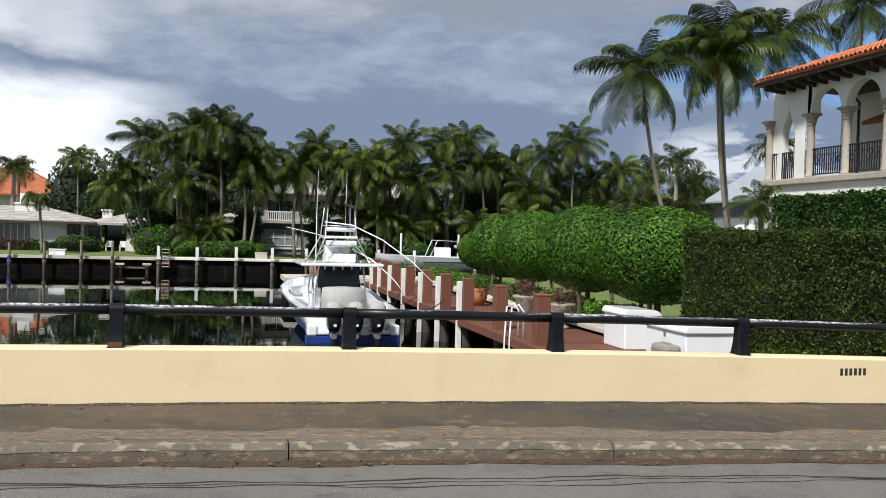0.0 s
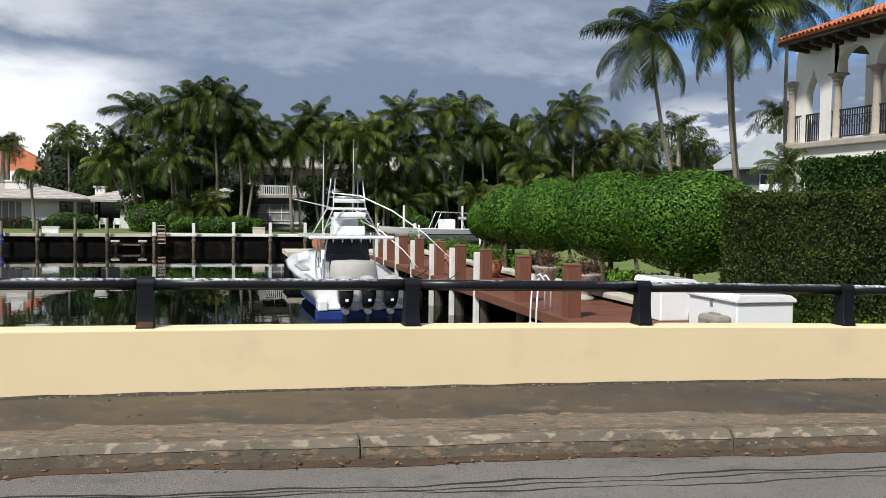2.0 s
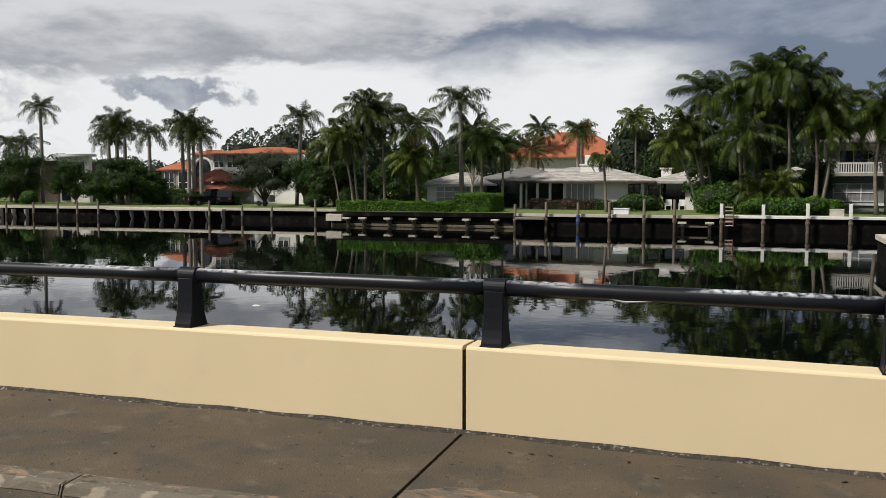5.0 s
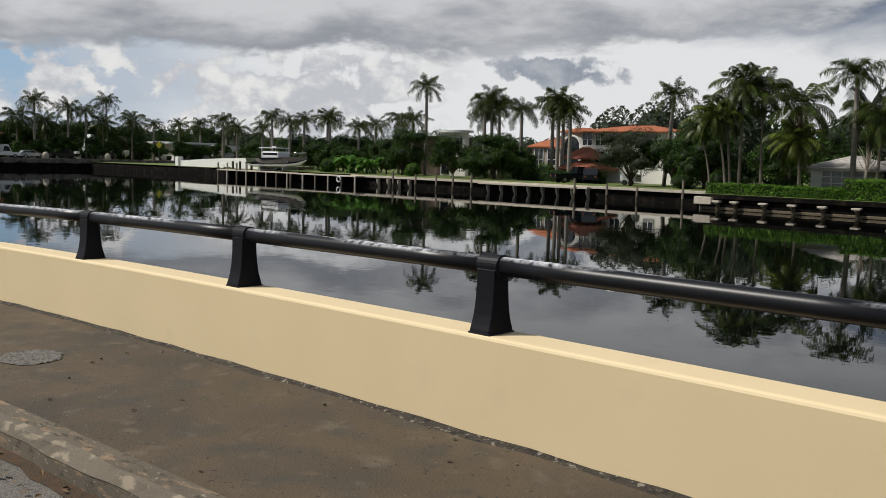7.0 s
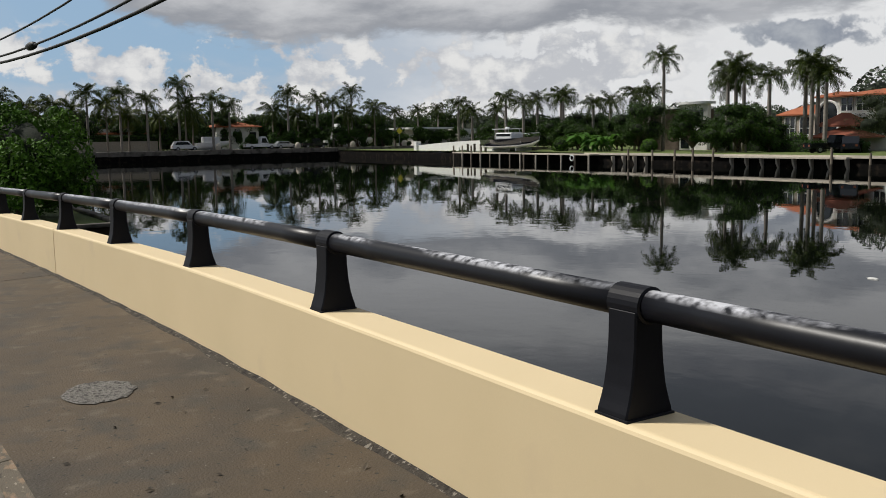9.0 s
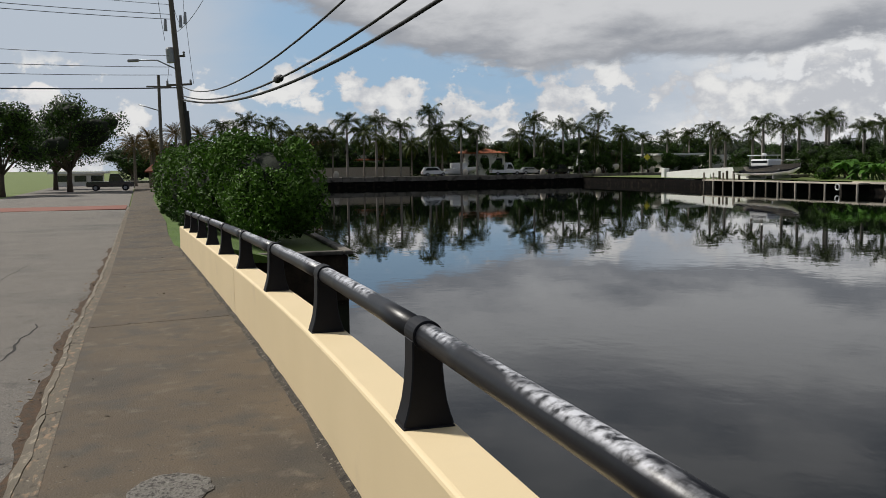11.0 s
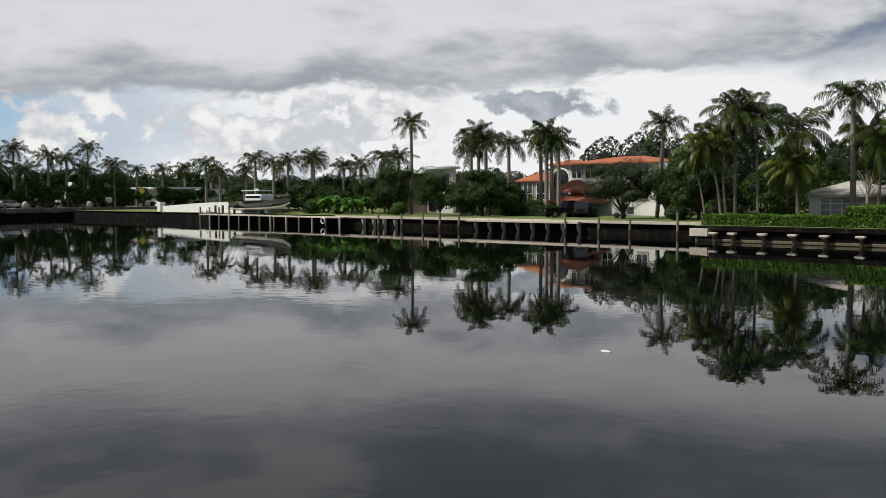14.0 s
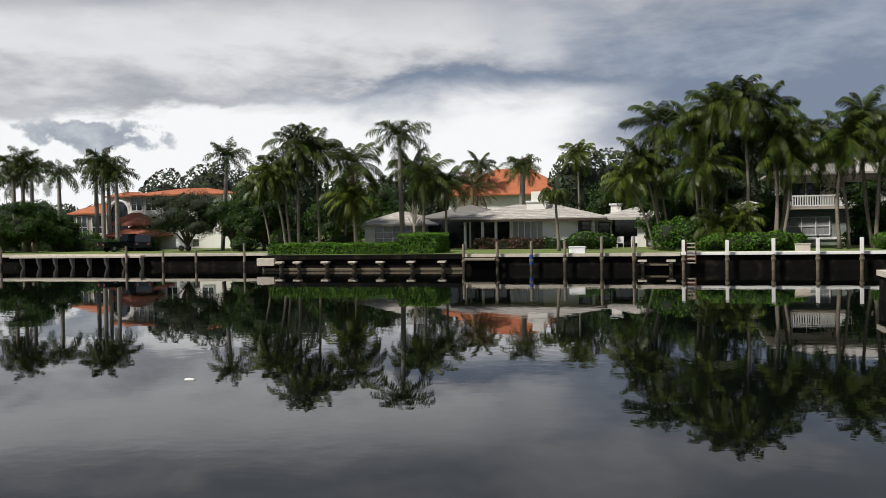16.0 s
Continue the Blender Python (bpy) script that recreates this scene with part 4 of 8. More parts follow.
def railing():
    t = thing("bridge_railing", (0, 0, 0), "black steel pipe railing with flared posts, patchy white on top", "railing")
    S, R, RZ_ = 2.4, 0.0535, 0.382
    # flared post profile: half width in y by height
    prof = [(0.108, 0.0), (0.107, 0.022), (0.094, 0.06), (0.081, 0.11), (0.071, 0.18), (0.065, 0.26), (0.063, 0.37)]
    bm = bmesh.new()
    rings = []
    for h, z in prof:
        w = 0.066 + 0.010 * (h - 0.055) / 0.07
        rings.append([bm.verts.new(p) for p in ((-w, -h, z), (w, -h, z), (w, h, z), (-w, h, z))])
    for a, b in zip(rings, rings[1:]):
        for k in range(4):
            bm.faces.new((a[k], a[(k + 1) % 4], b[(k + 1) % 4], b[k]))
    bm.faces.new(rings[0][::-1]), bm.faces.new(rings[-1])
    bmesh.ops.bevel(bm, geom=bm.edges[:], offset=0.006, segments=1, affect="EDGES")
    me_post = bpy.data.meshes.new("post")
    bm.to_mesh(me_post)
    bm.free()
    me_post.materials.append(M["post"])
    cb = tubebm([(-0.077, 0, 0), (-0.073, 0, 0), (0.073, 0, 0), (0.077, 0, 0)], [0.056, 0.064, 0.064, 0.056], 24)
    me_collar = bpy.data.meshes.new("collar")
    cb.to_mesh(me_collar)
    cb.free()
    me_collar.materials.append(M["post"])
    plate = boxbm(-0.082, 0.082, -0.110, 0.110, -0.006, 0.012, bevel=0.004)
    me_plate = bpy.data.meshes.new("foot_plate")
    plate.to_mesh(me_plate)
    plate.free()
    me_plate.materials.append(M["post"])
    for i in range(-10, 10):
        x = S * i
        c, tilt = crest(x), -math.degrees(math.atan((crest(x + 0.1) - crest(x - 0.1)) / 0.2))
        po = new("post", me_post)
        po.parent, po.matrix_basis = t, pose(x, 0.074 + lat(x), c - 0.004, 0, tilt, math.degrees(math.atan((lat(x + 0.1) - lat(x - 0.1)) / 0.2)))
        col = new("collar", me_collar)
        col.parent, col.matrix_basis = po, pose(0, 0, RZ_ + 0.004)
        pl = new("foot_plate", me_plate)
        pl.parent, pl.matrix_basis = po, pose(0, 0, 0)
        if i == 1:
            part("rust_stain", boxbm(-0.069, 0.069, -0.1105, -0.08, 0.013, 0.06), M["rust"], po, "brown rusted foot")
    for i in range(-10, 9):
        a, b = S * i, S * (i + 1)
        pts = [(a + (b - a) * k / 4, 0.074 + lat(a + (b - a) * k / 4), crest(a + (b - a) * k / 4) + RZ_) for k in range(5)]
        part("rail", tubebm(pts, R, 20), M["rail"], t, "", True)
    for x in (S * -10 - 0.3,):
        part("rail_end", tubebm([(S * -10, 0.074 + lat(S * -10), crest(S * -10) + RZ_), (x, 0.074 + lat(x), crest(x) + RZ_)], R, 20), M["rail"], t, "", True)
    # dangling strap end on the rail
    z = crest(0.95) + 0.345
    part("loose_strap", tubebm([(0.72, 0.035, z + 0.01), (0.85, 0.03, z - 0.012), (1.02, 0.035, z - 0.002)], [0.004, 0.007, 0.005], 6), M["metalgrey"], t, "loose grey strap")


ground()
bridge()
railing()


def seawalls():
    # far wall opposite: left of the ladder grey concrete with brackets, right of it tarred with a white cap
    w = thing("wall_far_seawall", (0, 0, 0), "dark tarred seawall with white cap and lighter left stretch", "seawall", kind="structure")
    part("wall", boxbm(-36, 60, 69, 69.5, -4, -1.62), M["tar"], w)
    part("cap", boxbm(-1.9, 60, 68.75, 69.6, -1.66, -1.44, bevel=0.02), M["whitecap"], w, "white painted cap")
    part("cap", boxbm(-18.6, -1.92, 68.7, 69.7, -1.72, -1.46, bevel=0.02), M["cap"], w, "pale concrete cap")
    part("cap", boxbm(-36.1, -18.62, 68.7, 69.7, -1.85, -1.50, bevel=0.02), M["tar"], w, "dark concrete cap")
    part("ledge", boxbm(-36, -18.7, 68.72, 69, -2.78, -2.55, bevel=0.03), M["barnacle"], w, "tide-marked ledge")
    part("ledge", boxbm(-5.1, -2.4, 68.72, 69, -2.45, -2.3, bevel=0.03), M["barnacle"], w, "tide-marked ledge")
    part("landing", boxbm(-18.4, -15.9, 67.9, 69, -1.95, -1.78, bevel=0.02), M["greywood"], w, "low grey timber landing")
    for x in (-34.4, -32.8, -30.3, -27.9, -25.5, -22.9, -20.3, -4.7, -2.6):
        br = part("bracket", prism(bmesh.new(), [(68.25, -2.12), (69, -2.12), (69, -2.85), (68.72, -2.85), (68.6, -2.5), (68.55, -2.26), (68.25, -2.26)], x - 0.13, x + 0.13), M["barnacle"], w, "weathered concrete bracket")
        part("bracket_cap", boxbm(x - 0.33, x + 0.33, 68.2, 68.75, -2.14, -1.98, bevel=0.02), M["cap"], br)
    # return face at the corner
    part("wall", boxbm(-36.4, -35.9, 69.3, 77, -4, -1.5), M["seawall"], w, "grey concrete return wall")
    part("corner_block", boxbm(-36.5, -34.9, 68.4, 69.3, -2.35, -1.7, bevel=0.04), M["cap"], w, "pale concrete corner block")
    # left far bank
    v = thing("wall_west_bank_seawall", (0, 0, 0), "low dark seawall with timber braces and pale cap", "seawall", kind="structure")
    part("wall", boxbm(-165, -36, 76, 76.5, -4, -1.72), M["tar"], v)
    part("cap", boxbm(-90, -36.3, 75.7, 76.7, -1.74, -1.46, bevel=0.02), M["cap"], v, "pale timber cap")
    part("walkway", boxbm(-67, -52, 75.0, 75.8, -1.82, -1.60, bevel=0.02), M["cap"], v, "pale timber walkway")
    for k in range(12):
        x = -84.5 + 1.9 * k if k < 4 else -66 + 1.95 * (k - 4)
        part("brace", prism(bmesh.new(), [(75.35, -1.84), (75.9, -1.84), (75.95, -2.9), (75.8, -2.9), (75.45, -2.35)], x - 0.1, x + 0.1), M["cap"], v, "pale timber brace")
    # shore along the cross road
    u = thing("wall_road_shore_seawall", (0, 0, 0), "long dark seawall below the far road", "seawall", kind="structure")
    part("wall", boxbm(-165.4, -165, -14, 92, -4, -1.35), M["tar"], u)
    for k in range(53):
        part("cap_block", boxbm(-166, -164.8 - 0.05 * (k % 3), -14 + 2 * k, -12.04 + 2 * k, -1.75 - 0.06 * (k % 2), -0.93 + 0.04 * (k % 4 == 1), bevel=0.04), M["seawall"], u, "rough grey cap block")
    for y in (27, 52, 68, 80, 92):
        part("bollard", lathe(bmesh.new(), [(0.55, 0), (0.5, 0.5), (0.55, 0.7), (0.35, 1.1), (0.1, 1.25)], 10, (-166, y, -0.97)), M["cap"], u, "pale round stone bollard", True)
    # near left bank
    q = thing("wall_near_bank_seawall", (0, 0, 0), "old stained concrete seawall corner", "seawall", kind="structure")
    part("wall", boxbm(-165, -26.9, 3.3, 3.75, -4, -1.47, bevel=0.05), M["oldwall"], q)
    part("wall", boxbm(-27.2, -26.85, 0.3, 3.7, -4, -1.43, bevel=0.05), M["oldwall"], q)
    part("cap", boxbm(-165, -26.7, 3.6, 3.88, -1.46, -1.34, bevel=0.04), M["seawall"], q, "stained grey cap")
    part("cap", boxbm(-27.0, -26.7, 0.32, 3.59, -1.46, -1.34, bevel=0.04), M["seawall"], q, "stained grey cap")
    # right bank by the dock
    p = thing("wall_dock_bank_seawall", (0, 0, 0), "concrete seawall behind the dock with pale cap", "seawall", kind="structure")
    part("wall", boxbm(14.2, 14.6, 0.3, 44, -4, -1.5), M["tar"], p)
    part("cap", boxbm(14.1, 14.75, 0.3, 44, -1.52, -1.38, bevel=0.02), M["cap"], p, "pale concrete cap")
    part("wall", boxbm(14.2, 60, 43.7, 44.1, -4, -1.5), M["tar"], p)


seawalls()


def shore_posts():
    """Mooring posts along the far wall."""
    k = 0
    for x, top, style in ((-18.5, -0.65, "grey"), (-15.8, -0.5, "grey"), (-13.1, -0.5, "blue"), (-10.5, -0.45, "grey"), (-7.7, -0.2, "grey"), (-5.3, -0.2, "grey"),
                          (-1.7, -0.5, "white"), (1.4, -0.55, "white"), (4.6, -0.45, "white"), (7.6, -0.45, "white"), (10.5, -0.45, "white"), (13.6, -0.4, "white"), (16.8, -0.4, "white"), (20, -0.4, "white")):
        lab = {"grey": "weathered grey timber mooring post", "blue": "grey mooring post with a blue sleeve", "white": "white painted mooring post with brown foot"}[style]
        t = thing("mooring_post", (x, 68.35, WATER), lab, "mooring post", "mooring posts along the far seawall")
        h = top - WATER
        part("shaft", tubebm([(0, 0, h * 0.45), (0, 0, h - 0.03), (0, 0, h)], [0.12, 0.115, 0.09], 10) if style != "white" else boxbm(-0.125, 0.125, -0.1, 0.1, h * 0.5, h, bevel=0.02), M["whitecap" if style == "white" else "greywood"], t)
        part("foot", tubebm([(0, 0, -1.2), (0, 0, h * 0.52)], 0.13, 10), M["barnacle" if style == "white" else "wetwood"], t, "wet dark foot")
        part("collar", tubebm([(0, 0, h * 0.28), (0.01, 0, h * 0.36), (0, 0, h * 0.42)], [0.14, 0.19, 0.15], 10), M["barnacle"], t, "barnacled collar")
        if style == "blue":
            part("sleeve", tubebm([(0, 0, 0.5), (0, 0, 1.25)], 0.16, 12), M["bluepole"], t, "bright blue plastic sleeve")
        if k % 3 == 0 and style == "white":
            part("lamp", lathe(bmesh.new(), [(0.07, 0), (0.09, 0.1), (0.11, 0.14), (0.03, 0.24)], 10, (0, 0, h)), M["iron"], t, "small black post lamp")
        k += 1
    for x, top in ((-37.5, -0.6), (-41, -0.5), (-46, -1.2), (-49.5, -1.2), (-53.5, -0.7), (-81, -0.9), (-77, -1.0), (-73.5, -0.9), (-70.8, -0.8), (-67.9, -0.8)):
        t = thing("mooring_post", (x, 74.9, WATER), "thin weathered timber mooring post", "mooring post", "mooring posts along the west bank")
        part("shaft", tubebm([(0, 0, 0.5), (0, 0, top - WATER)], [0.13, 0.11], 8), M["greywood"], t)
        part("foot", tubebm([(0, 0, -1.2), (0, 0, 0.52)], 0.14, 8), M["wetwood"], t, "wet dark foot")
    # ladder
    t = thing("dock_ladder", (-1.15, 68.45, WATER), "wooden boat ladder on the seawall", "ladder")
    for s in (-0.32, 0.32):
        part("rail", boxbm(s - 0.04, s + 0.04, -0.06, 0.06, 0.5, 2.15, bevel=0.01), M["pilebrown"], t)
    for k in range(6):
        part("rung", boxbm(-0.3, 0.3, -0.05, 0.05, 0.55 + 0.29 * k, 0.62 + 0.29 * k), M["cap"], t)
    part("board", boxbm(-0.28, 0.28, 0.02, 0.05, 0.75, 1.05), M["pilebrown"], t, "red-brown board")
    # white dock box by the far wall
    t = thing("dock_box", (-9.65, 69.3, -1.46), "white fibreglass dock box on the far seawall", "dock box")
    part("body", boxbm(-0.62, 0.62, -0.3, 0.3, 0, 0.42, bevel=0.03), M["gel"], t)
    part("lid", boxbm(-0.66, 0.66, -0.34, 0.34, 0.42, 0.52, bevel=0.03), M["gel"], t)
    t = thing("dock_box", (8.0 - 1.3, 69.4, -1.44), "pale wooden storage bench on the far seawall", "dock box")
    part("body", boxbm(-0.5, 0.5, -0.3, 0.3, 0, 0.5, bevel=0.02), M["cap"], t)
    part("lid", boxbm(-0.54, 0.54, -0.33, 0.33, 0.5, 0.56, bevel=0.02), M["cap"], t)


shore_posts()

# ---- dock, boats ----
PILES = (12.4, 16.0, 19.7, 22.8, 25.9, 29.4, 32.8, 35.8, 38.2)


def dock():
    t = thing("dock", (0, 0, 0), "red-brown plank dock along the bank, beside the boat", "dock")
    part("beam", boxbm(11.35, 11.5, 7, 40, -1.86, -1.66), M["wetwood"], t)
    part("beam", boxbm(12.6, 12.8, 7, 40, -1.86, -1.66), M["wetwood"], t)
    part("fascia", boxbm(11.2, 11.32, 7, 40, -1.84, -1.602), M["pilebrown"], t)
    part("cross_beam", boxbm(11.3, 14.15, 6.9, 7.1, -1.86, -1.65), M["wetwood"], t)
    pl = boxbm(11.32, 14.12, 0, 0.138, -0.045, 0, bevel=0)
    me = bpy.data.meshes.new("plank")
    pl.to_mesh(me)
    pl.free()
    me.materials.append(M["plank"])
    rr = random.Random(2)
    for k in range(230):
        o = new("plank", me)
        o.parent, o.matrix_basis = t, pose(rr.uniform(-0.012, 0.012), 7 + 0.1435 * k, -1.60 + rr.uniform(-0.004, 0.004))
    for k, y in enumerate(PILES):
        p = thing("dock_pile", (11.55, y, WATER), "square red-brown dock pile" + (" with a white fender pole" if k > 1 else ""), "dock pile", "piles along the dock")
        part("wrap", boxbm(-0.19, 0.19, -0.19, 0.19, 1.0 if k < 2 else 1.15, 2.48, bevel=0.02), M["pilebrown"], p)
        part("cap", boxbm(-0.2, 0.2, -0.2, 0.2, 2.46, 2.53, bevel=0.03), M["pilebrown"], p)
        part("foot", tubebm([(0, 0, -1.5), (0.02, 0, 0.3), (0, 0, 1.2)], [0.2, 0.19, 0.17], 10), M["wetwood"], p, "wet dark round pile")
        if k > 1:
            part("fender_pole", boxbm(-0.37, -0.2, -0.09, 0.09, -0.6, 2.42, bevel=0.015), M["pvc"], p, "white fender pole with algae near the water")
    # patio behind the boat
    part("patio", boxbm(6.8, 14.2, 40, 44, -1.7, -1.45), M["cap"], t, "pale stone patio")
    part("patio_wall", boxbm(6.9, 14.2, 40.1, 43.9, -4, -1.7), M["tar"], t, "dark patio wall")


dock()


def hull_mesh(stations):
    """Lofts a hull from (y, half beam at chine, half beam at sheer, keel z, chine z, sheer z)."""
    V, F = [], []
    for y, bc, bs, zk, zc, zs in stations:
        prof = [(0, zk), (bc * 0.55, zk + (zc - zk) * 0.55), (bc, zc), (bc + (bs - bc) * 0.45, zc + (zs - zc) * 0.5), (bs, zs)]
        V += [(-a, y, z) for a, z in prof[::-1]] + [(a, y, z) for a, z in prof[1:]]
    k = 9
    for i in range(len(stations) - 1):
        for j in range(k - 1):
            a = i * k + j
            F.append((a, a + k, a + k + 1, a + 1))
    F.append(tuple(range(k)))
    return V, F


def outboard(parent, x, y=-0.1, scale=1.0):
    o = new("outboard_motor")
    o.parent, o.matrix_basis = parent, pose(x, y, 0.0) @ Matrix.Scale(scale, 4)
    o["label"] = "black outboard motor under a grey hood"
    bm = bmesh.new()
    sec = [(0.16, 0.20, 0.42), (0.22, 0.30, 0.55), (0.25, 0.36, 0.75), (0.26, 0.38, 1.0), (0.25, 0.36, 1.12)]
    rings = []
    for w, d, z in sec:
        rings.append([bm.verts.new((w * math.copysign(abs(math.cos(a)) ** 0.6, math.cos(a)), -0.25 + d * math.copysign(abs(math.sin(a)) ** 0.6, math.sin(a)), z)) for a in (2 * math.pi * k / 20 for k in range(20))])
    for a, b in zip(rings, rings[1:]):
        for k in range(20):
            bm.faces.new((a[k], a[(k + 1) % 20], b[(k + 1) % 20], b[k]))
    bm.faces.new(rings[0][::-1]), bm.faces.new(rings[-1])
    part("cowl", bm, M["engine"], o, "", True)
    bm = bmesh.new()
    sec = [(0.29, 0.41, 0.98), (0.285, 0.40, 1.14), (0.265, 0.37, 1.29), (0.20, 0.30, 1.39), (0.08, 0.14, 1.43)]
    rings = []
    for w, d, z in sec:
        rings.append([bm.verts.new((w * math.copysign(abs(math.cos(a)) ** 0.7, math.cos(a)), -0.25 + d * math.copysign(abs(math.sin(a)) ** 0.7, math.sin(a)), z)) for a in (2 * math.pi * k / 20 for k in range(20))])
    for a, b in zip(rings, rings[1:]):
        for k in range(20):
            bm.faces.new((a[k], a[(k + 1) % 20], b[(k + 1) % 20], b[k]))
    bm.faces.new(rings[-1])
    part("hood", bm, M["cover"], o, "grey canvas motor hood", True)
    part("leg", boxbm(-0.07, 0.07, -0.40, -0.1, -0.55, 0.5, bevel=0.03), M["engine"], o)
    part("badge", boxbm(-0.05, 0.05, -0.62, -0.60, 0.62, 0.70), M["gel"], o, "small white badge patch")
    part("bracket", boxbm(-0.14, 0.14, -0.12, 0.14, 0.35, 0.8, bevel=0.02), M["gel"], o)
    part("skeg_ring", tubebm([(0, -0.30, 0.28), (0, -0.42, 0.28)], [0.13, 0.11], 12), M["metalgrey"], o, "grey cooling housing")
    return o


def fishing_boat():
    t = thing("fishing_boat", (8.08, 22.75, WATER), "white centre-console fishing boat with tower, three outboards and blue bottom paint", "boat", rz=1.5)
    top = [(0.0, 1.48, 1.72, -0.5, 0.28, 1.15), (1.2, 1.5, 1.80, -0.5, 0.28, 1.15), (3.5, 1.52, 1.92, -0.5, 0.30, 1.20), (6.0, 1.45, 1.98, -0.48, 0.36, 1.36), (8.0, 1.15, 1.86, -0.42, 0.5, 1.52), (9.6, 0.7, 1.45, -0.3, 0.72, 1.66), (10.8, 0.28, 0.82, 0.0, 1.0, 1.76), (11.5, 0.03, 0.10, 0.9, 1.4, 1.82)]
    V, F = hull_mesh(top)
    finish("hull", raw("hull", V, F), M["gel"], t, "", True)
    V, F = hull_mesh([(y - 0.012, bc * 1.012, bc * 1.012 + 0.01, zk - 0.01, min(zc, 0.25), min(zc, 0.25) + 0.14) for y, bc, bs, zk, zc, zs in top[:6]])
    finish("bottom_paint", raw("bottom_paint", V, F), M["hullblue"], t, "deep blue bottom paint")
    # liner: cockpit walls, sole and gunwale
    ins = 0.26
    V, F = [], []
    rows = []
    for y, bc, bs, zk, zc, zs in top[:-1]:
        b = max(0.08, bs - ins)
        yy = max(y, 0.35)
        rows.append([(-bs, y, zs), (-b, yy, zs + 0.02), (-b + 0.04, yy, 0.55 + 0.04 * y), (b - 0.04, yy, 0.55 + 0.04 * y), (b, yy, zs + 0.02), (bs, y, zs)])
    for r in rows:
        V += r
    for i in range(len(rows) - 1):
        for j in range(5):
            a = i * 6 + j
            F.append((a, a + 1, a + 7, a + 6))
    F.append((1, 4, 3, 2)), F.append((0, 5, 4, 1))
    finish("cockpit_liner", raw("cockpit_liner", V, F), M["gel"], t)
    bm = bmesh.new()
    for s in (-1, 1):
        tube(bm, [(s * (bs + 0.01), y, zs - 0.03) for y, bc, bs, zk, zc, zs in top], 0.035, 8)
    part("rub_rail", bm, M["metalgrey"], t, "", True)
    # transom steps between the motors
    part("motor_bracket", boxbm(-1.42, 1.42, -0.45, 0.05, 0.30, 0.42, bevel=0.03), M["gel"], t)
    for x in (-0.78, 0.0, 0.78):
        outboard(t, x, -0.42, 1.05)
    part("transom_paint", boxbm(-1.7, 1.7, -0.47, 0.02, -0.4, 0.26, bevel=0.02), M["hullblue"], t, "deep blue bottom paint across the stern")
    for x in (-1.5, -0.39, 0.39, 1.5):
        part("swim_step", boxbm(x - 0.17, x + 0.17, -0.5, 0.1, 0.27, 0.64, bevel=0.05), M["gel"], t)
    # console, seats and covers
    part("console", boxbm(-0.75, 0.75, 3.3, 5.2, 0.6, 1.75, bevel=0.1), M["gel"], t)
    part("console_front", boxbm(-0.73, 0.73, 3.15, 3.32, 1.25, 2.0, bevel=0.05), M["navy"], t, "dark navy vinyl panel")
    bm = bmesh.new()
    prof = [(1.75, 0.62), (1.66, 1.25), (1.75, 1.66), (1.95, 1.80), (2.5, 1.82), (2.75, 1.66), (2.85, 1.2), (2.85, 0.62)]
    lo = [bm.verts.new((-0.82 - 0.06 * math.sin(i), y, z)) for i, (y, z) in enumerate(prof)]
    md = [bm.verts.new((0, y - 0.06, z + 0.04)) for y, z in prof]
    hi = [bm.verts.new((0.82 + 0.06 * math.cos(i), y, z)) for i, (y, z) in enumerate(prof)]
    for a, b in ((lo, md), (md, hi)):
        for i in range(len(prof)):
            j = (i + 1) % len(prof)
            bm.faces.new((a[i], a[j], b[j], b[i]))
    bm.faces.new(lo[::-1]), bm.faces.new(hi)
    bmesh.ops.bevel(bm, geom=bm.edges[:], offset=0.035, segments=2, affect="EDGES")
    part("seat_cover", bm, M["cover"], t, "grey canvas seat cover", True)
    part("bow_cushion", boxbm(-1.5, -1.15, 5.6, 8.2, 1.2, 1.34, bevel=0.05), M["cover"], t, "grey cushion")
    part("windshield", prism(bmesh.new(), [(3.25, 1.75), (3.32, 1.72), (4.0, 2.62), (3.95, 2.66)], -0.85, 0.85), M["glass"], t, "smoked windshield")
    # hard top on its legs
    bm = bmesh.new()
    box(bm, -1.62, 1.62, 2.4, 5.7, 2.62, 2.74, bevel=0.05)
    part("hard_top", bm, M["gel"], t, "white hard top")
    for s in (-1, 1):
        leg = bmesh.new()
        for y0, y1 in ((3.0, 2.9), (5.2, 5.2), (3.4, 4.6)):
            tube(leg, [(s * 0.95, y0, 0.6), (s * 0.98, (y0 + y1) / 2, 1.7), (s * 0.88, y1, 2.62)], 0.032, 8)
        tube(leg, [(s * 0.97, 3.0, 1.45), (s * 0.97, 5.2, 1.45)], 0.025, 8)
        part("top_leg_frame", leg, M["alu"], t, "", True)
    for k in range(7):
        x = -1.05 + 0.35 * k
        part("rod_holder", tubebm([(x, 2.52, 2.5), (x, 2.42, 2.86)], 0.026, 8), M["alu"], t, "", True)
    # upper station and tower
    part("upper_seat", boxbm(-0.62, 0.62, 3.1, 3.9, 2.74, 3.10, bevel=0.06), M["gel"], t, "white padded upper seat")
    part("upper_console", boxbm(-0.5, 0.5, 3.9, 4.5, 2.74, 3.45, bevel=0.08), M["gel"], t)
    part("upper_backrest", boxbm(-0.62, 0.62, 2.95, 3.07, 3.42, 3.62, bevel=0.04), M["gel"], t)
    tw = bmesh.new()
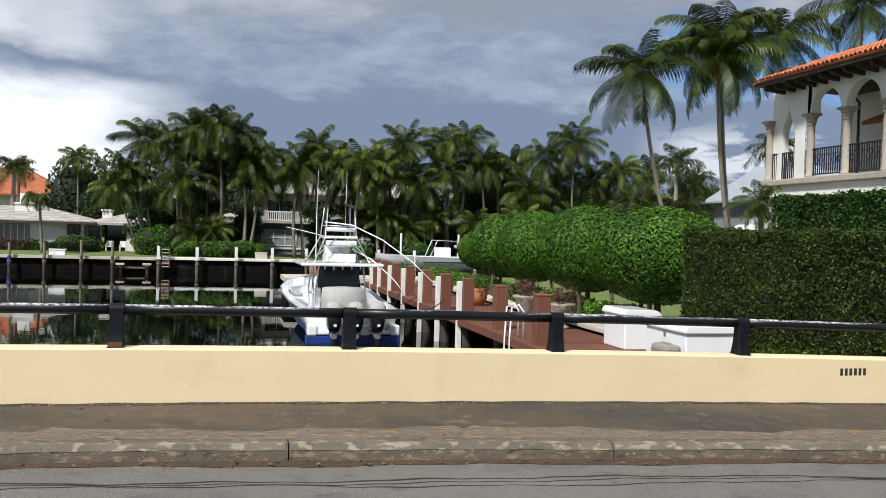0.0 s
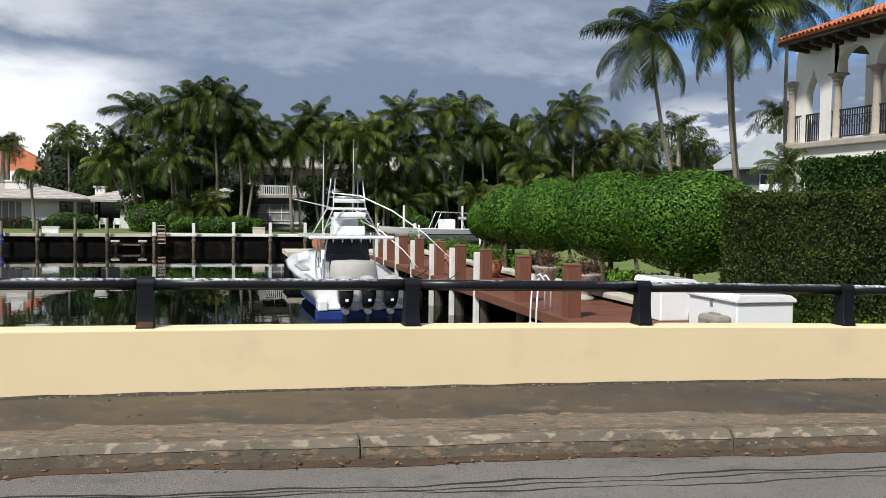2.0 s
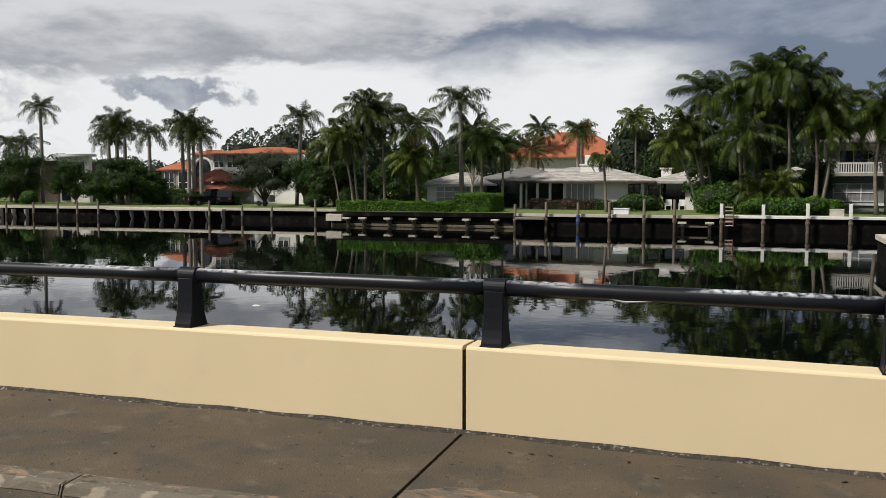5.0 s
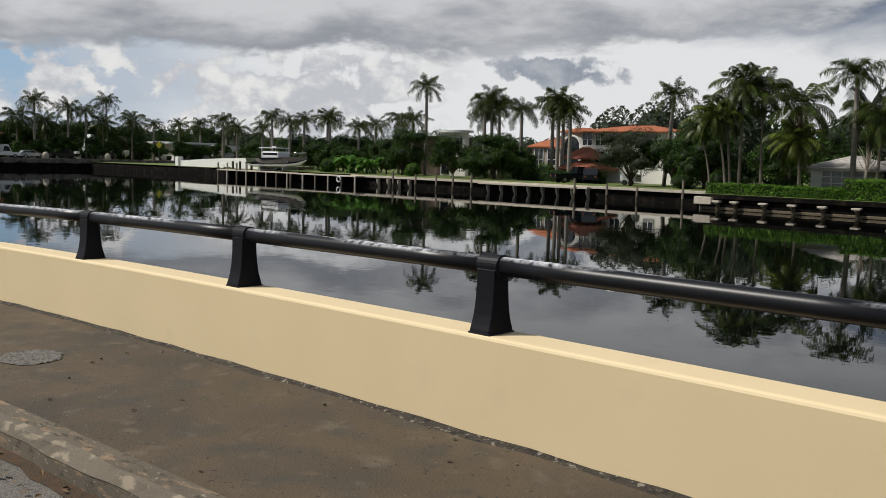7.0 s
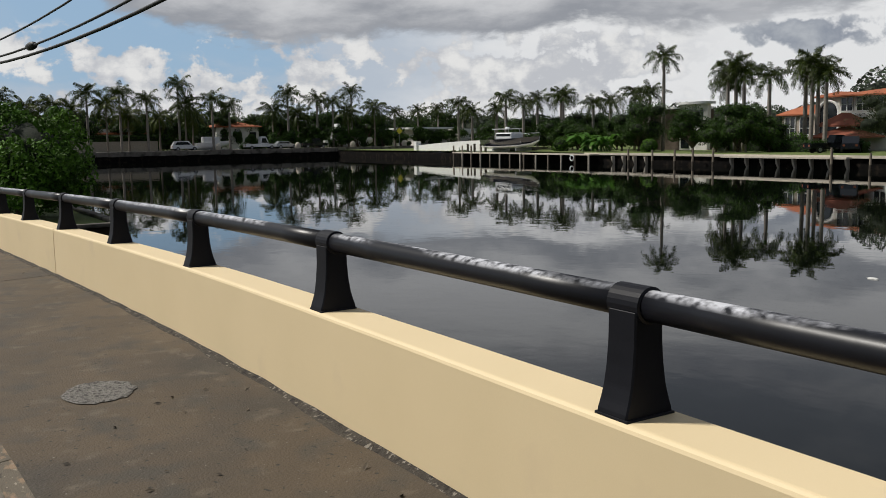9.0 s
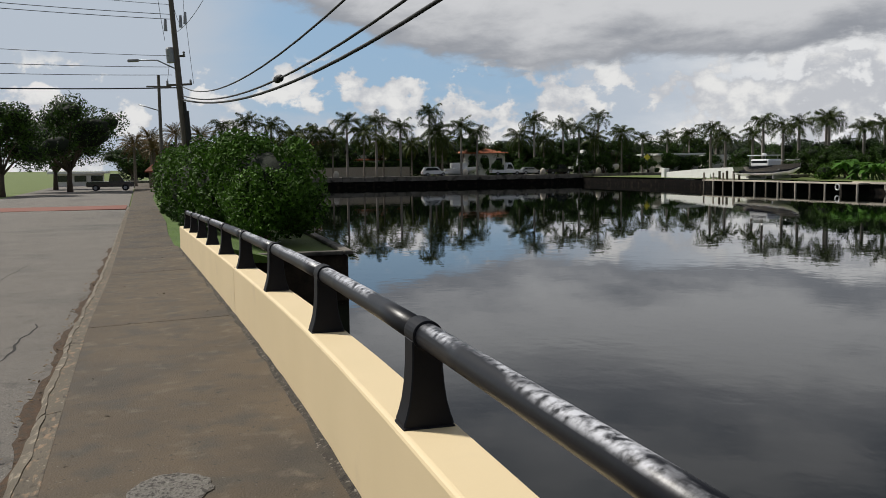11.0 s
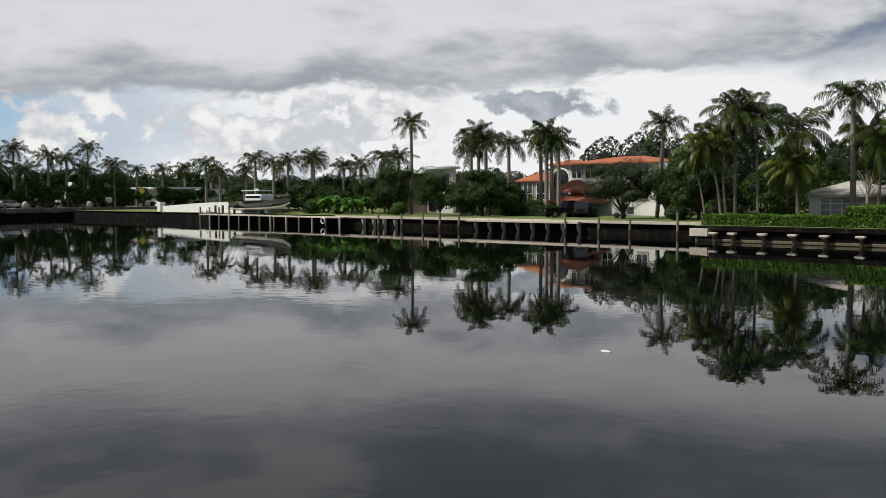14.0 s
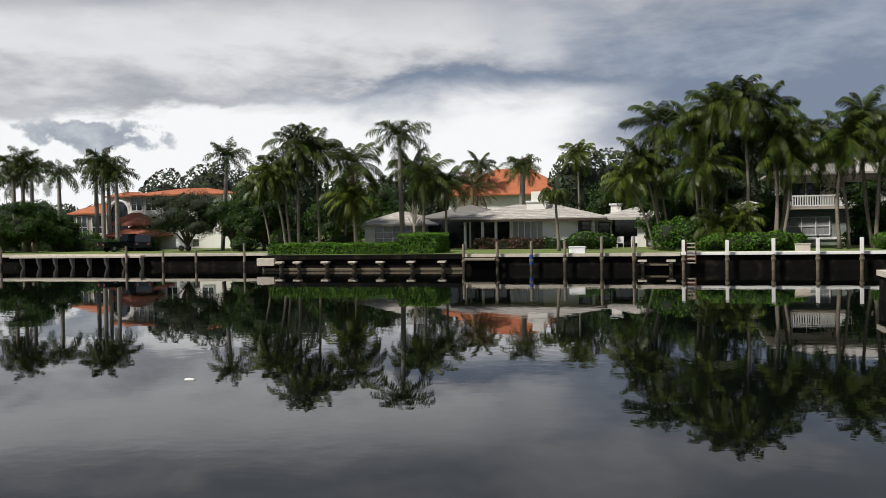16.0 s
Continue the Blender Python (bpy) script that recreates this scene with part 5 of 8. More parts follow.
    for s in (-1, 1):
        tube(tw, [(s * 1.12, 2.7, 2.7), (s * 0.62, 3.1, 3.75), (s * 0.52, 3.3, 4.95)], 0.028, 8)
        tube(tw, [(s * 1.12, 5.3, 2.7), (s * 0.62, 4.7, 3.75), (s * 0.52, 4.3, 4.95)], 0.028, 8)
        tube(tw, [(s * 0.62, 3.1, 3.75), (s * 0.62, 4.7, 3.75)], 0.022, 8)
        tube(tw, [(s * 0.95, 2.82, 3.05), (s * 0.15, 3.0, 3.75)], 0.022, 8)
        tube(tw, [(s * 0.58, 3.2, 4.2), (s * 0.58, 4.5, 4.2)], 0.02, 8)
    for y, z, w in ((3.1, 3.75, 0.62), (4.7, 3.75, 0.62), (3.2, 4.2, 0.58), (3.0, 3.4, 0.78)):
        tube(tw, [(-w, y, z), (w, y, z)], 0.022, 8)
    part("tower_frame", tw, M["alu"], t, "polished aluminium tower frame", True)
    part("tower_platform", boxbm(-0.66, 0.66, 3.0, 4.7, 3.70, 3.80, bevel=0.03), M["gel"], t)
    part("tower_seat", boxbm(-0.58, 0.58, 3.15, 3.55, 3.98, 4.14, bevel=0.05), M["gel"], t)
    bm = bmesh.new()
    prof = [(-0.56, 4.93), (-0.5, 5.02), (-0.25, 5.07), (0.25, 5.07), (0.5, 5.02), (0.56, 4.93)]
    lo, hi = [bm.verts.new((x, 3.1, z)) for x, z in prof], [bm.verts.new((x, 4.5, z)) for x, z in prof]
    for i in range(5):
        bm.faces.new((lo[i], lo[i + 1], hi[i + 1], hi[i]))
    bmesh.ops.solidify(bm, geom=bm.faces[:], thickness=0.03)
    part("sun_shade", bm, M["cover"], t, "pale canvas sun shade", True)
    for x, top_z in ((-0.82, 6.45), (0.36, 6.5)):
        part("antenna", tubebm([(x, 4.4, 2.7), (x, 4.4, top_z - 1.5), (x + 0.02, 4.4, top_z)], [0.022, 0.016, 0.006], 6), M["gel"], t)
    part("outrigger", tubebm([(-0.62, 3.4, 4.35), (0.4, 3.0, 4.25), (1.5, 2.3, 3.7), (2.5, 1.4, 2.9), (3.5, 0.4, 1.8)], [0.03, 0.028, 0.024, 0.018, 0.01], 6), M["gel"], t, "long curved white outrigger", True)
    part("outrigger", tubebm([(0.5, 3.4, 3.3), (1.2, 2.8, 2.9), (1.9, 2.0, 2.2), (2.3, 1.4, 1.6)], [0.028, 0.024, 0.018, 0.01], 6), M["gel"], t, "curved white outrigger", True)
    part("outrigger", tubebm([(-0.7, 3.3, 3.8), (-1.4, 3.2, 3.95), (-2.15, 3.1, 4.1)], [0.026, 0.02, 0.01], 6), M["gel"], t, "", True)
    part("stay_line", tubebm([(-2.1, 3.1, 4.08), (-1.4, 2.8, 2.75)], 0.008, 5), M["wire"], t)
    part("strut", tubebm([(0.95, 3.0, 2.75), (1.35, 2.8, 3.65)], 0.018, 6), M["wire"], t)
    # mooring lines to the dock
    for a, b in (((1.75, 1.0, 1.2), (3.3, -0.6, 1.6)), ((1.9, 4.2, 1.25), (3.3, 3.2, 1.55)), ((1.85, 2.6, 1.2), (3.3, 6.6, 1.6))):
        part("mooring_line", tubebm(arc(a, b, 0.35, 10), 0.018, 6), M["wire"], t, "dark mooring line", True)


fishing_boat()


def lift_boat():
    t = thing("motor_boat", (16.6, 47.0, -1.05), "white open motor boat raised on a lift", "boat", rz=94)
    st = [(-3.6, 1.0, 1.2, -0.25, 0.1, 0.72), (-1.5, 1.05, 1.28, -0.25, 0.1, 0.72), (1.0, 0.95, 1.22, -0.22, 0.15, 0.75), (2.6, 0.5, 0.8, -0.1, 0.3, 0.82), (3.7, 0.04, 0.08, 0.4, 0.7, 0.9)]
    V, F = hull_mesh(st)
    finish("hull", raw("hull", V, F), M["gel"], t, "", True)
    part("deck", boxbm(-1.0, 1.0, -3.5, 1.5, 0.55, 0.66, bevel=0.03), M["gel"], t)
    part("stripe", boxbm(-1.27, -1.22, -3.5, 0.9, 0.36, 0.44), M["navy"], t, "dark side stripe")
    part("console", boxbm(-0.45, 0.45, -1.2, -0.3, 0.6, 1.35, bevel=0.08), M["gel"], t)
    fr = bmesh.new()
    for s in (-0.6, 0.6):
        tube(fr, [(s, -2.2, 0.65), (s, -1.9, 1.75), (s, -0.2, 1.8), (s, 0.3, 0.65)], 0.03, 8)
    tube(fr, [(-0.6, -1.9, 1.75), (0.6, -1.9, 1.75)], 0.03, 8)
    part("folded_top_frame", fr, M["alu"], t, "", True)
    part("folded_cover", boxbm(-0.65, 0.65, -2.3, -1.7, 1.3, 1.5, bevel=0.08), M["cover"], t, "folded grey cover")
    part("motor", boxbm(-0.3, 0.3, -4.3, -3.6, 0.3, 1.25, bevel=0.15), M["gel"], t, "white outboard motor")
    for s in (-1.7, 1.7):
        for y in (-2.4, 1.6):
            part("lift_post", tubebm([(s, y, -3.4), (s, y, 1.0 if s < 0 else 2.2)], 0.07, 8), M["whitecap"], t, "white lift post")
    part("lift_beam", boxbm(-1.7, 1.7, -2.5, -2.3, -0.42, -0.25), M["metalgrey"], t)
    part("lift_beam", boxbm(-1.7, 1.7, 1.5, 1.7, -0.42, -0.25), M["metalgrey"], t)


lift_boat()

# ---- right bank ----
hedge_box("hedge", 14.7, 17.2, 2.2, 10.9, LAND, 1.46, "hedgeyellow", 1250, 0.034, "tall clipped hedge with small yellow-green leaves", 21, 0.05)
hedge_box("low_hedge", 14.75, 15.4, 2.2, 12.0, LAND, -0.95, "bush", 500, 0.05, "low bright green clipped border hedge", 22, 0.05)
for k, (x, y, rx, ry, rz, lift) in enumerate(((15.55, 13.7, 2.12, 1.72, 1.42, 0.84), (15.35, 18.3, 1.78, 1.5, 1.46, 0.84), (15.0, 22.8, 1.55, 1.45, 1.36, 0.94), (15.1, 27.3, 1.4, 1.4, 1.26, 0.98), (15.45, 31.6, 1.1, 1.15, 0.95, 1.0))):
    bush("round_bush", (x, y, LAND), (rx, ry, rz), "dome", 26000 if k < 3 else 12000, 0.047 if k < 3 else 0.06, "large round clipped bush with bright green leaves", "bush", "round clipped bushes", 40 + k, 0.022, None, lift, 2.02)
for k, y in enumerate((14.5, 20, 25.5, 31, 36.5)):
    hedge_box("low_hedge", 14.85, 15.6, y, y + 5.4, LAND, -0.85, "bush", 350, 0.06, "low bright green clipped border hedge", 60 + k, 0.06)


def planter(x, y, z, label, material, s=1.0, plant="shrub", n=700, urn=True):
    t = thing("planter", (x, y, z), label, "planter")
    prof = [(0.26, 0), (0.26, 0.08), (0.16, 0.14), (0.17, 0.2), (0.30, 0.36), (0.34, 0.56), (0.42, 0.66), (0.42, 0.72), (0.34, 0.70)] if urn else [(0.20, 0), (0.32, 0.22), (0.36, 0.42), (0.30, 0.58), (0.33, 0.64), (0.26, 0.62)]
    part("pot", lathe(bmesh.new(), [(r * s, h * s) for r, h in prof], 20), M[material], t, "", True)
    rs = np.random.RandomState(int(x * 100 + y))
    p, q = blob_points(rs, n, (0, 0, (0.95 if urn else 0.85) * s), (0.55 * s, 0.55 * s, 0.35 * s), 0.3, None, 0.8)
    v, f = leaves(p, q, 0.05, rs, 1.2, 0.4)
    tagged(finish("plant", raw("plant", v.tolist(), f.tolist()), M[plant], t), kind="stuff")
    bm = bmesh.new()
    for k in range(9):
        a = rs.uniform(0, 6.28)
        tube(bm, [(0, 0, 0.6 * s), (0.25 * s * math.cos(a), 0.25 * s * math.sin(a), 0.9 * s), (0.5 * s * math.cos(a), 0.5 * s * math.sin(a), 1.15 * s)], [0.012, 0.008, 0.004], 4)
    part("twigs", bm, M["bark"], t)


planter(13.55, 16.2, -1.6, "pale stone urn with a sparse dry shrub", "stone", 1.1, "flower", 500)
planter(13.55, 19.4, -1.6, "pale stone urn with a sparse dry shrub", "stone", 1.1, "flower", 500)
planter(13.3, 24.5, -1.6, "terracotta pot with a green shrub", "terracotta", 1.1, "shrub", 600, False)
for x, y in ((8.6, 41.0), (9.65, 41.2), (10.6, 41.4), (12.9, 36.5), (13.3, 30.0)):
    planter(x, y, -1.45 if y > 40 else -1.6, "round terracotta pot with a green shrub", "terracotta", 1.2, "shrub", 500, False)


def dock_box(x, y, w, d, h, rz=0, label="white fibreglass dock box with sloping lid"):
    t = thing("dock_box", (x, y, -1.595), label, "dock box", "white dock boxes", rz=rz)
    part("body", boxbm(-w / 2, w / 2, -d / 2, d / 2, 0, h, bevel=0.03), M["gel"], t)
    bm = prism(bmesh.new(), [(-w / 2 - 0.05, h), (w / 2 + 0.05, h), (w / 2 + 0.05, h + 0.06), (w / 2 - 0.1, h + 0.15), (-w / 2 + 0.02, h + 0.17), (-w / 2 - 0.05, h + 0.08)], -d / 2 - 0.05, d / 2 + 0.05, "y")
    bmesh.ops.bevel(bm, geom=bm.edges[:], offset=0.02, segments=2, affect="EDGES")
    part("lid", bm, M["gel"], t)
    part("latch", boxbm(-w / 2 - 0.02, -w / 2, -0.05, 0.05, h - 0.14, h + 0.02, bevel=0.008), M["alu"], t)


dock_box(13.85, 11.9, 0.95, 1.3, 0.86)
dock_box(13.35, 7.9, 1.25, 1.8, 0.9)
t = thing("hose_box", (12.46, 7.35, -1.595), "taupe plastic hose box standing on the dock", "hose box")
part("body", boxbm(-0.2, 0.2, -0.34, 0.34, 0, 0.66, bevel=0.09), M["taupe"], t)
part("opening", tubebm([(-0.205, -0.1, 0.4), (-0.17, -0.1, 0.4)], 0.13, 16), M["gap"], t, "dark round opening")
part("handle", boxbm(-0.05, 0.05, -0.15, 0.15, 0.64, 0.69, bevel=0.01), M["taupe"], t)
t = thing("dock_ladder", (11.12, 13.8, -1.6), "white tubular dock ladder", "ladder")
for s in (-0.22, 0.22):
    part("rail", tubebm([(0.35, s, 0.0), (0.35, s, 0.75), (0.2, s, 0.95), (0.0, s, 0.85), (-0.04, s, 0), (-0.04, s, -1.6)], 0.024, 8), M["gel"], t, "", True)
for k in range(4):
    part("step", boxbm(-0.09, 0.02, -0.22, 0.22, -0.35 - 0.3 * k, -0.31 - 0.3 * k), M["gel"], t)

# ---- houses ----


def hip_roof(bm, x0, x1, y0, y1, ze, zr, over=0.5, thick=0.16):
    """A hipped roof with an eave edge."""
    x0, x1, y0, y1 = x0 - over, x1 + over, y0 - over, y1 + over
    along = (x1 - x0) >= (y1 - y0)
    h = min(x1 - x0, y1 - y0) / 2
    ym, xm = (y0 + y1) / 2, (x0 + x1) / 2
    a, b = ((x0 + h, ym, zr), (x1 - h, ym, zr)) if along else ((xm, y0 + h, zr), (xm, y1 - h, zr))
    lo = [bm.verts.new((x, y, ze - thick)) for x, y in ((x0, y0), (x1, y0), (x1, y1), (x0, y1))]
    up = [bm.verts.new((x, y, ze)) for x, y in ((x0, y0), (x1, y0), (x1, y1), (x0, y1))]
    va, vb = bm.verts.new(a), bm.verts.new(b)
    bm.faces.new(lo[::-1])
    for k in range(4):
        bm.faces.new((lo[k], lo[(k + 1) % 4], up[(k + 1) % 4], up[k]))
    if along:
        fs = ((up[0], up[1], vb, va), (up[1], up[2], vb), (up[2], up[3], va, vb), (up[3], up[0], va))
    else:
        fs = ((up[0], up[1], va), (up[1], up[2], vb, va), (up[2], up[3], vb), (up[3], up[0], va, vb))
    for f in fs:
        bm.faces.new(f)
    return bm


def window(parent, x0, x1, y, z0, z1, nx=2, nz=1, glass="greyglass", frame_m="whitetrim", d=0.1):
    """A framed window on a wall that faces -y at y: frame, mullions, recessed pane."""
    w = part("window", boxbm(x0, x1, y - 0.02, y + 0.02, z0, z1), M[glass], parent, "framed window with dark glass")
    f = 0.09
    for a in (x0, x1 - f):
        part("frame", boxbm(a, a + f, y - d, y + 0.01, z0, z1), M[frame_m], w)
    for c in (z0, z1 - f):
        part("frame", boxbm(x0 + f, x1 - f, y - d + 0.004, y + 0.01, c, c + f), M[frame_m], w)
    for k in range(1, nx):
        x = x0 + (x1 - x0) * k / nx
        part("mullion", boxbm(x - 0.04, x + 0.04, y - d + 0.01, y + 0.01, z0 + f, z1 - f), M[frame_m], w)
    for k in range(1, nz):
        z = z0 + (z1 - z0) * k / nz
        part("mullion", boxbm(x0 + f, x1 - f, y - d + 0.014, y + 0.01, z - 0.035, z + 0.035), M[frame_m], w)


def ridge_lines(parent, x0, x1, y0, y1, ze, zr, over, material, rows=9):
    """Tile courses on the front slope: thin overlapping boards of tile."""
    x0, x1, y0, y1 = x0 - over, x1 + over, y0 - over, y1 + over
    h = (y1 - y0) / 2
    for k in range(rows):
        f0, f1 = k / rows, (k + 1) / rows
        ya, yb = y0 + h * f0, y0 + h * f1
        za, zb = ze + (zr - ze) * f0, ze + (zr - ze) * f1
        a0, a1, b0, b1 = x0 + h * f0, x1 - h * f0, x0 + h * f1, x1 - h * f1
        V = [(a0, ya, za + 0.055), (a1, ya, za + 0.055), (b1, yb, zb + 0.015), (b0, yb, zb + 0.015), (a0, ya, za + 0.005), (a1, ya, za + 0.005)]
        finish("tile_course", raw("tile_course", V, [(0, 1, 2, 3), (4, 5, 1, 0), (4, 0, 3), (5, 2, 1)]), material, parent)


def low_house():
    t = thing("house", (0, 0, 0), "low white ranch house with pale grey tile roof and white chimneys", "house")
    G = LAND
    part("wall", boxbm(-14.4, -9.6, 83.0, 83.3, G, 1.3), M["stucco"], t)
    part("wall", boxbm(-17.5, -14.4, 83.3, 83.6, G, -0.75), M["stucco"], t)
    part("wall", boxbm(-22, -17.6, 86, 86.3, G, 1.3), M["darkglass"], t, "dark glazed porch wall")
    part("wall", boxbm(-9.9, -9.6, 83.3, 92, G, 1.3), M["stucco"], t)
    part("wall", boxbm(-22, -9.9, 91.7, 92, G, 1.3), M["stucco"], t)
    part("wall", boxbm(-22.2, -22, 86, 92, G, 1.3), M["stucco"], t)
    part("wall", boxbm(-17.6, -17.4, 83.2, 86, G, 1.3), M["stucco"], t)
    window(t, -17.4, -14.4, 83.45, -0.75, 1.15, 5, 1, "greyglass")
    window(t, -11.1, -9.95, 82.98, -0.2, 1.05, 1, 3, "darkglass", "eave")
    for x in (-21.9, -20.2, -18.9):
        part("porch_post", boxbm(x - 0.12, x + 0.12, 83.0, 83.24, G, 1.2), M["stucco"], t)
    part("roof", hip_roof(bmesh.new(), -22.3, -9.4, 83, 92, 1.36, 2.75, 0.9), M["rooftile"], t)
    part("fascia", boxbm(-23.2, -8.5, 82.02, 82.09, 1.1, 1.30), M["eave"], t)
    ridge_lines(t, -22.3, -9.4, 83, 92, 1.36, 2.75, 0.9, M["rooftile"])
    ch = part("chimney", boxbm(-16.3, -14.4, 85.4, 86.4, 1.6, 3.0, bevel=0.04), M["stucco"], t, "white stepped chimney")
    part("chimney_top", boxbm(-15.9, -14.8, 85.5, 86.3, 3.0, 3.95, bevel=0.05), M["stucco"], ch)
    part("chimney_cap", boxbm(-16.4, -14.3, 85.3, 86.5, 2.9, 3.06, bevel=0.02), M["whitetrim"], ch)
    # east wing
    part("wall", boxbm(-9.55, -8.2, 84.6, 84.9, G, 1.2), M["stucco"], t)
    part("wall", boxbm(-5.8, -3.0, 84.0, 84.3, G, 1.2), M["stucco"], t)
    part("wall", boxbm(-8.2, -5.8, 87, 87.3, G, 1.2), M["darkglass"], t, "dark recessed patio wall")
    part("wall", boxbm(-3.3, -3.0, 84.3, 91, G, 1.2), M["stucco"], t)
    window(t, -9.4, -8.3, 84.58, -0.4, 0.9, 1, 3, "darkglass", "eave")
    window(t, -5.0, -4.0, 83.98, G + 0.05, 0.7, 1, 1, "greyglass", "eave")
    part("roof", hip_roof(bmesh.new(), -9.3, -2.9, 84, 91, 1.25, 2.3, 0.8), M["rooftile"], t)
    ridge_lines(t, -9.3, -2.9, 84, 91, 1.25, 2.3, 0.8, M["rooftile"], 7)
    c2 = part("chimney", boxbm(-8.4, -7.45, 86.6, 87.6, 1.6, 2.5, bevel=0.03), M["stucco"], t, "white chimney with flat cap")
    part("chimney_cap", boxbm(-8.55, -7.3, 86.5, 87.7, 2.5, 2.66, bevel=0.03), M["whitetrim"], c2)
    # west wing
    part("wall", boxbm(-31.8, -26.6, 82.3, 82.6, G, 0.95), M["stucco"], t)
    part("wall", boxbm(-26.9, -26.6, 82.6, 90, G, 0.95), M["stucco"], t)
    window(t, -30.8, -27.0, 82.25, -0.95, 0.85, 4, 3, "greyglass")
    part("roof", hip_roof(bmesh.new(), -32, -26.2, 82.3, 90.5, 1.0, 2.3, 0.8), M["rooftile"], t)
    ridge_lines(t, -32, -26.2, 82.3, 88, 1.0, 2.15, 0.8, M["rooftile"], 7)
    part("link_roof", hip_roof(bmesh.new(), -27.5, -19, 87, 95, 1.6, 2.9, 0.4), M["darktile"], t, "darker connecting roof")
    # dark glass material paints the shade on this set-back wall
    part("link_wall", boxbm(-26.5, -22.3, 86.4, 86.7, G, 1.4), M["darkglass"], t, "connecting wall coloured dark for shade")


low_house()


def patio_chair(x, y, material="whitetrim"):
    t = thing("patio_chair", (x, y, LAND), "white garden armchair on the patio", "chair", "white garden chairs")
    part("seat", boxbm(-0.3, 0.3, -0.3, 0.3, 0.4, 0.46, bevel=0.01), M[material], t)
    part("backrest", boxbm(-0.3, 0.3, 0.26, 0.32, 0.46, 1.0, bevel=0.01), M[material], t)
    for a in (-0.28, 0.28):
        part("armrest", boxbm(a - 0.05, a + 0.05, -0.3, 0.3, 0.62, 0.67), M[material], t)
        for b in (-0.27, 0.27):
            part("leg", boxbm(a - 0.03, a + 0.03, b - 0.03, b + 0.03, 0, 0.62), M[material], t)


for x, y in ((-7.3, 83.2), (-6.0, 83.0), (-20.8, 83.8), (-19.5, 84)):
    patio_chair(x, y)


def two_storey_house():
    t = thing("house", (0, 0, 0), "grey-green two storey house with a white upper balcony", "house")
    G = LAND
    part("wall", boxbm(6.6, 30, 86, 86.4, G, 1.75), M["greystucco"], t)
    part("wall", boxbm(1.6, 6.6, 84.5, 84.8, G, 1.6), M["greystucco"], t)
    part("roof", hip_roof(bmesh.new(), 1.4, 6.8, 84.5, 92, 1.7, 2.7, 0.7), M["rooftile"], t, "pale grey tile roof")
    part("wall", boxbm(6.6, 30, 88.6, 89, 1.75, 4.9), M["stucco"], t)
    part("wall", boxbm(6.6, 6.9, 86.4, 89, 1.75, 4.9), M["stucco"], t)
    bal = part("balcony", boxbm(6.4, 30, 85.2, 88.6, 1.75, 2.0, bevel=0.02), M["stone"], t, "pale balcony slab")
    part("handrail", boxbm(6.4, 30, 85.25, 85.40, 2.9, 3.02), M["whitetrim"], bal)
    part("bottom_rail", boxbm(6.4, 30, 85.27, 85.38, 2.05, 2.15), M["whitetrim"], bal)
    for k in range(110):
        x = 6.5 + 0.21 * k
        part("baluster", boxbm(x, x + 0.09, 85.28, 85.37, 2.14, 2.91), M["whitetrim"], bal)
    for x in (6.5, 11.9, 17.3, 22.7):
        part("pier", boxbm(x - 0.2, x + 0.2, 85.2, 85.45, 2.0, 3.15), M["whitetrim"], bal)
    part("roof", hip_roof(bmesh.new(), 6.4, 30, 85.8, 96, 5.0, 6.6, 0.7), M["rooftile"], t, "pale grey tile roof")
    for x in (8, 12.5, 17, 21.5, 26):
        window(t, x, x + 2.6, 88.58, 2.1, 4.3, 2, 1, "darkglass")
    for x in (7.4, 12.5, 16.8, 21, 25.5):
        window(t, x, x + 3.6, 85.98, -0.6, 1.1, 3, 2, "greyglass")
    window(t, 2.2, 5.8, 84.48, -0.6, 1.1, 3, 2, "darkglass")
    part("trim_band", boxbm(6.6, 30, 85.85, 86.0, -0.95, -0.75), M["whitetrim"], t)


two_storey_house()


def orange_roof_house():
    t = thing("house", (0, 0, 0), "distant villa with a bright orange tile roof and small cupola", "house")
    part("wall", boxbm(-30, -15.6, 108, 118, LAND, 4.4), M["stucco"], t)
    part("roof", hip_roof(bmesh.new(), -30, -15.6, 108, 118, 4.5, 7.9, 0.8), M["clayfar"], t)
    part("chimney", boxbm(-27.6, -26.6, 109, 110, 4.6, 6.6, bevel=0.05), M["stucco"], t)
    c = part("cupola", boxbm(-21.7, -20.5, 112.4, 113.6, 7.3, 8.6), M["stone"], t, "small pale cupola")
    part("cupola_roof", hip_roof(bmesh.new(), -21.8, -20.4, 112.3, 113.7, 8.7, 9.3, 0.3, 0.08), M["clayfar"], c)


orange_roof_house()


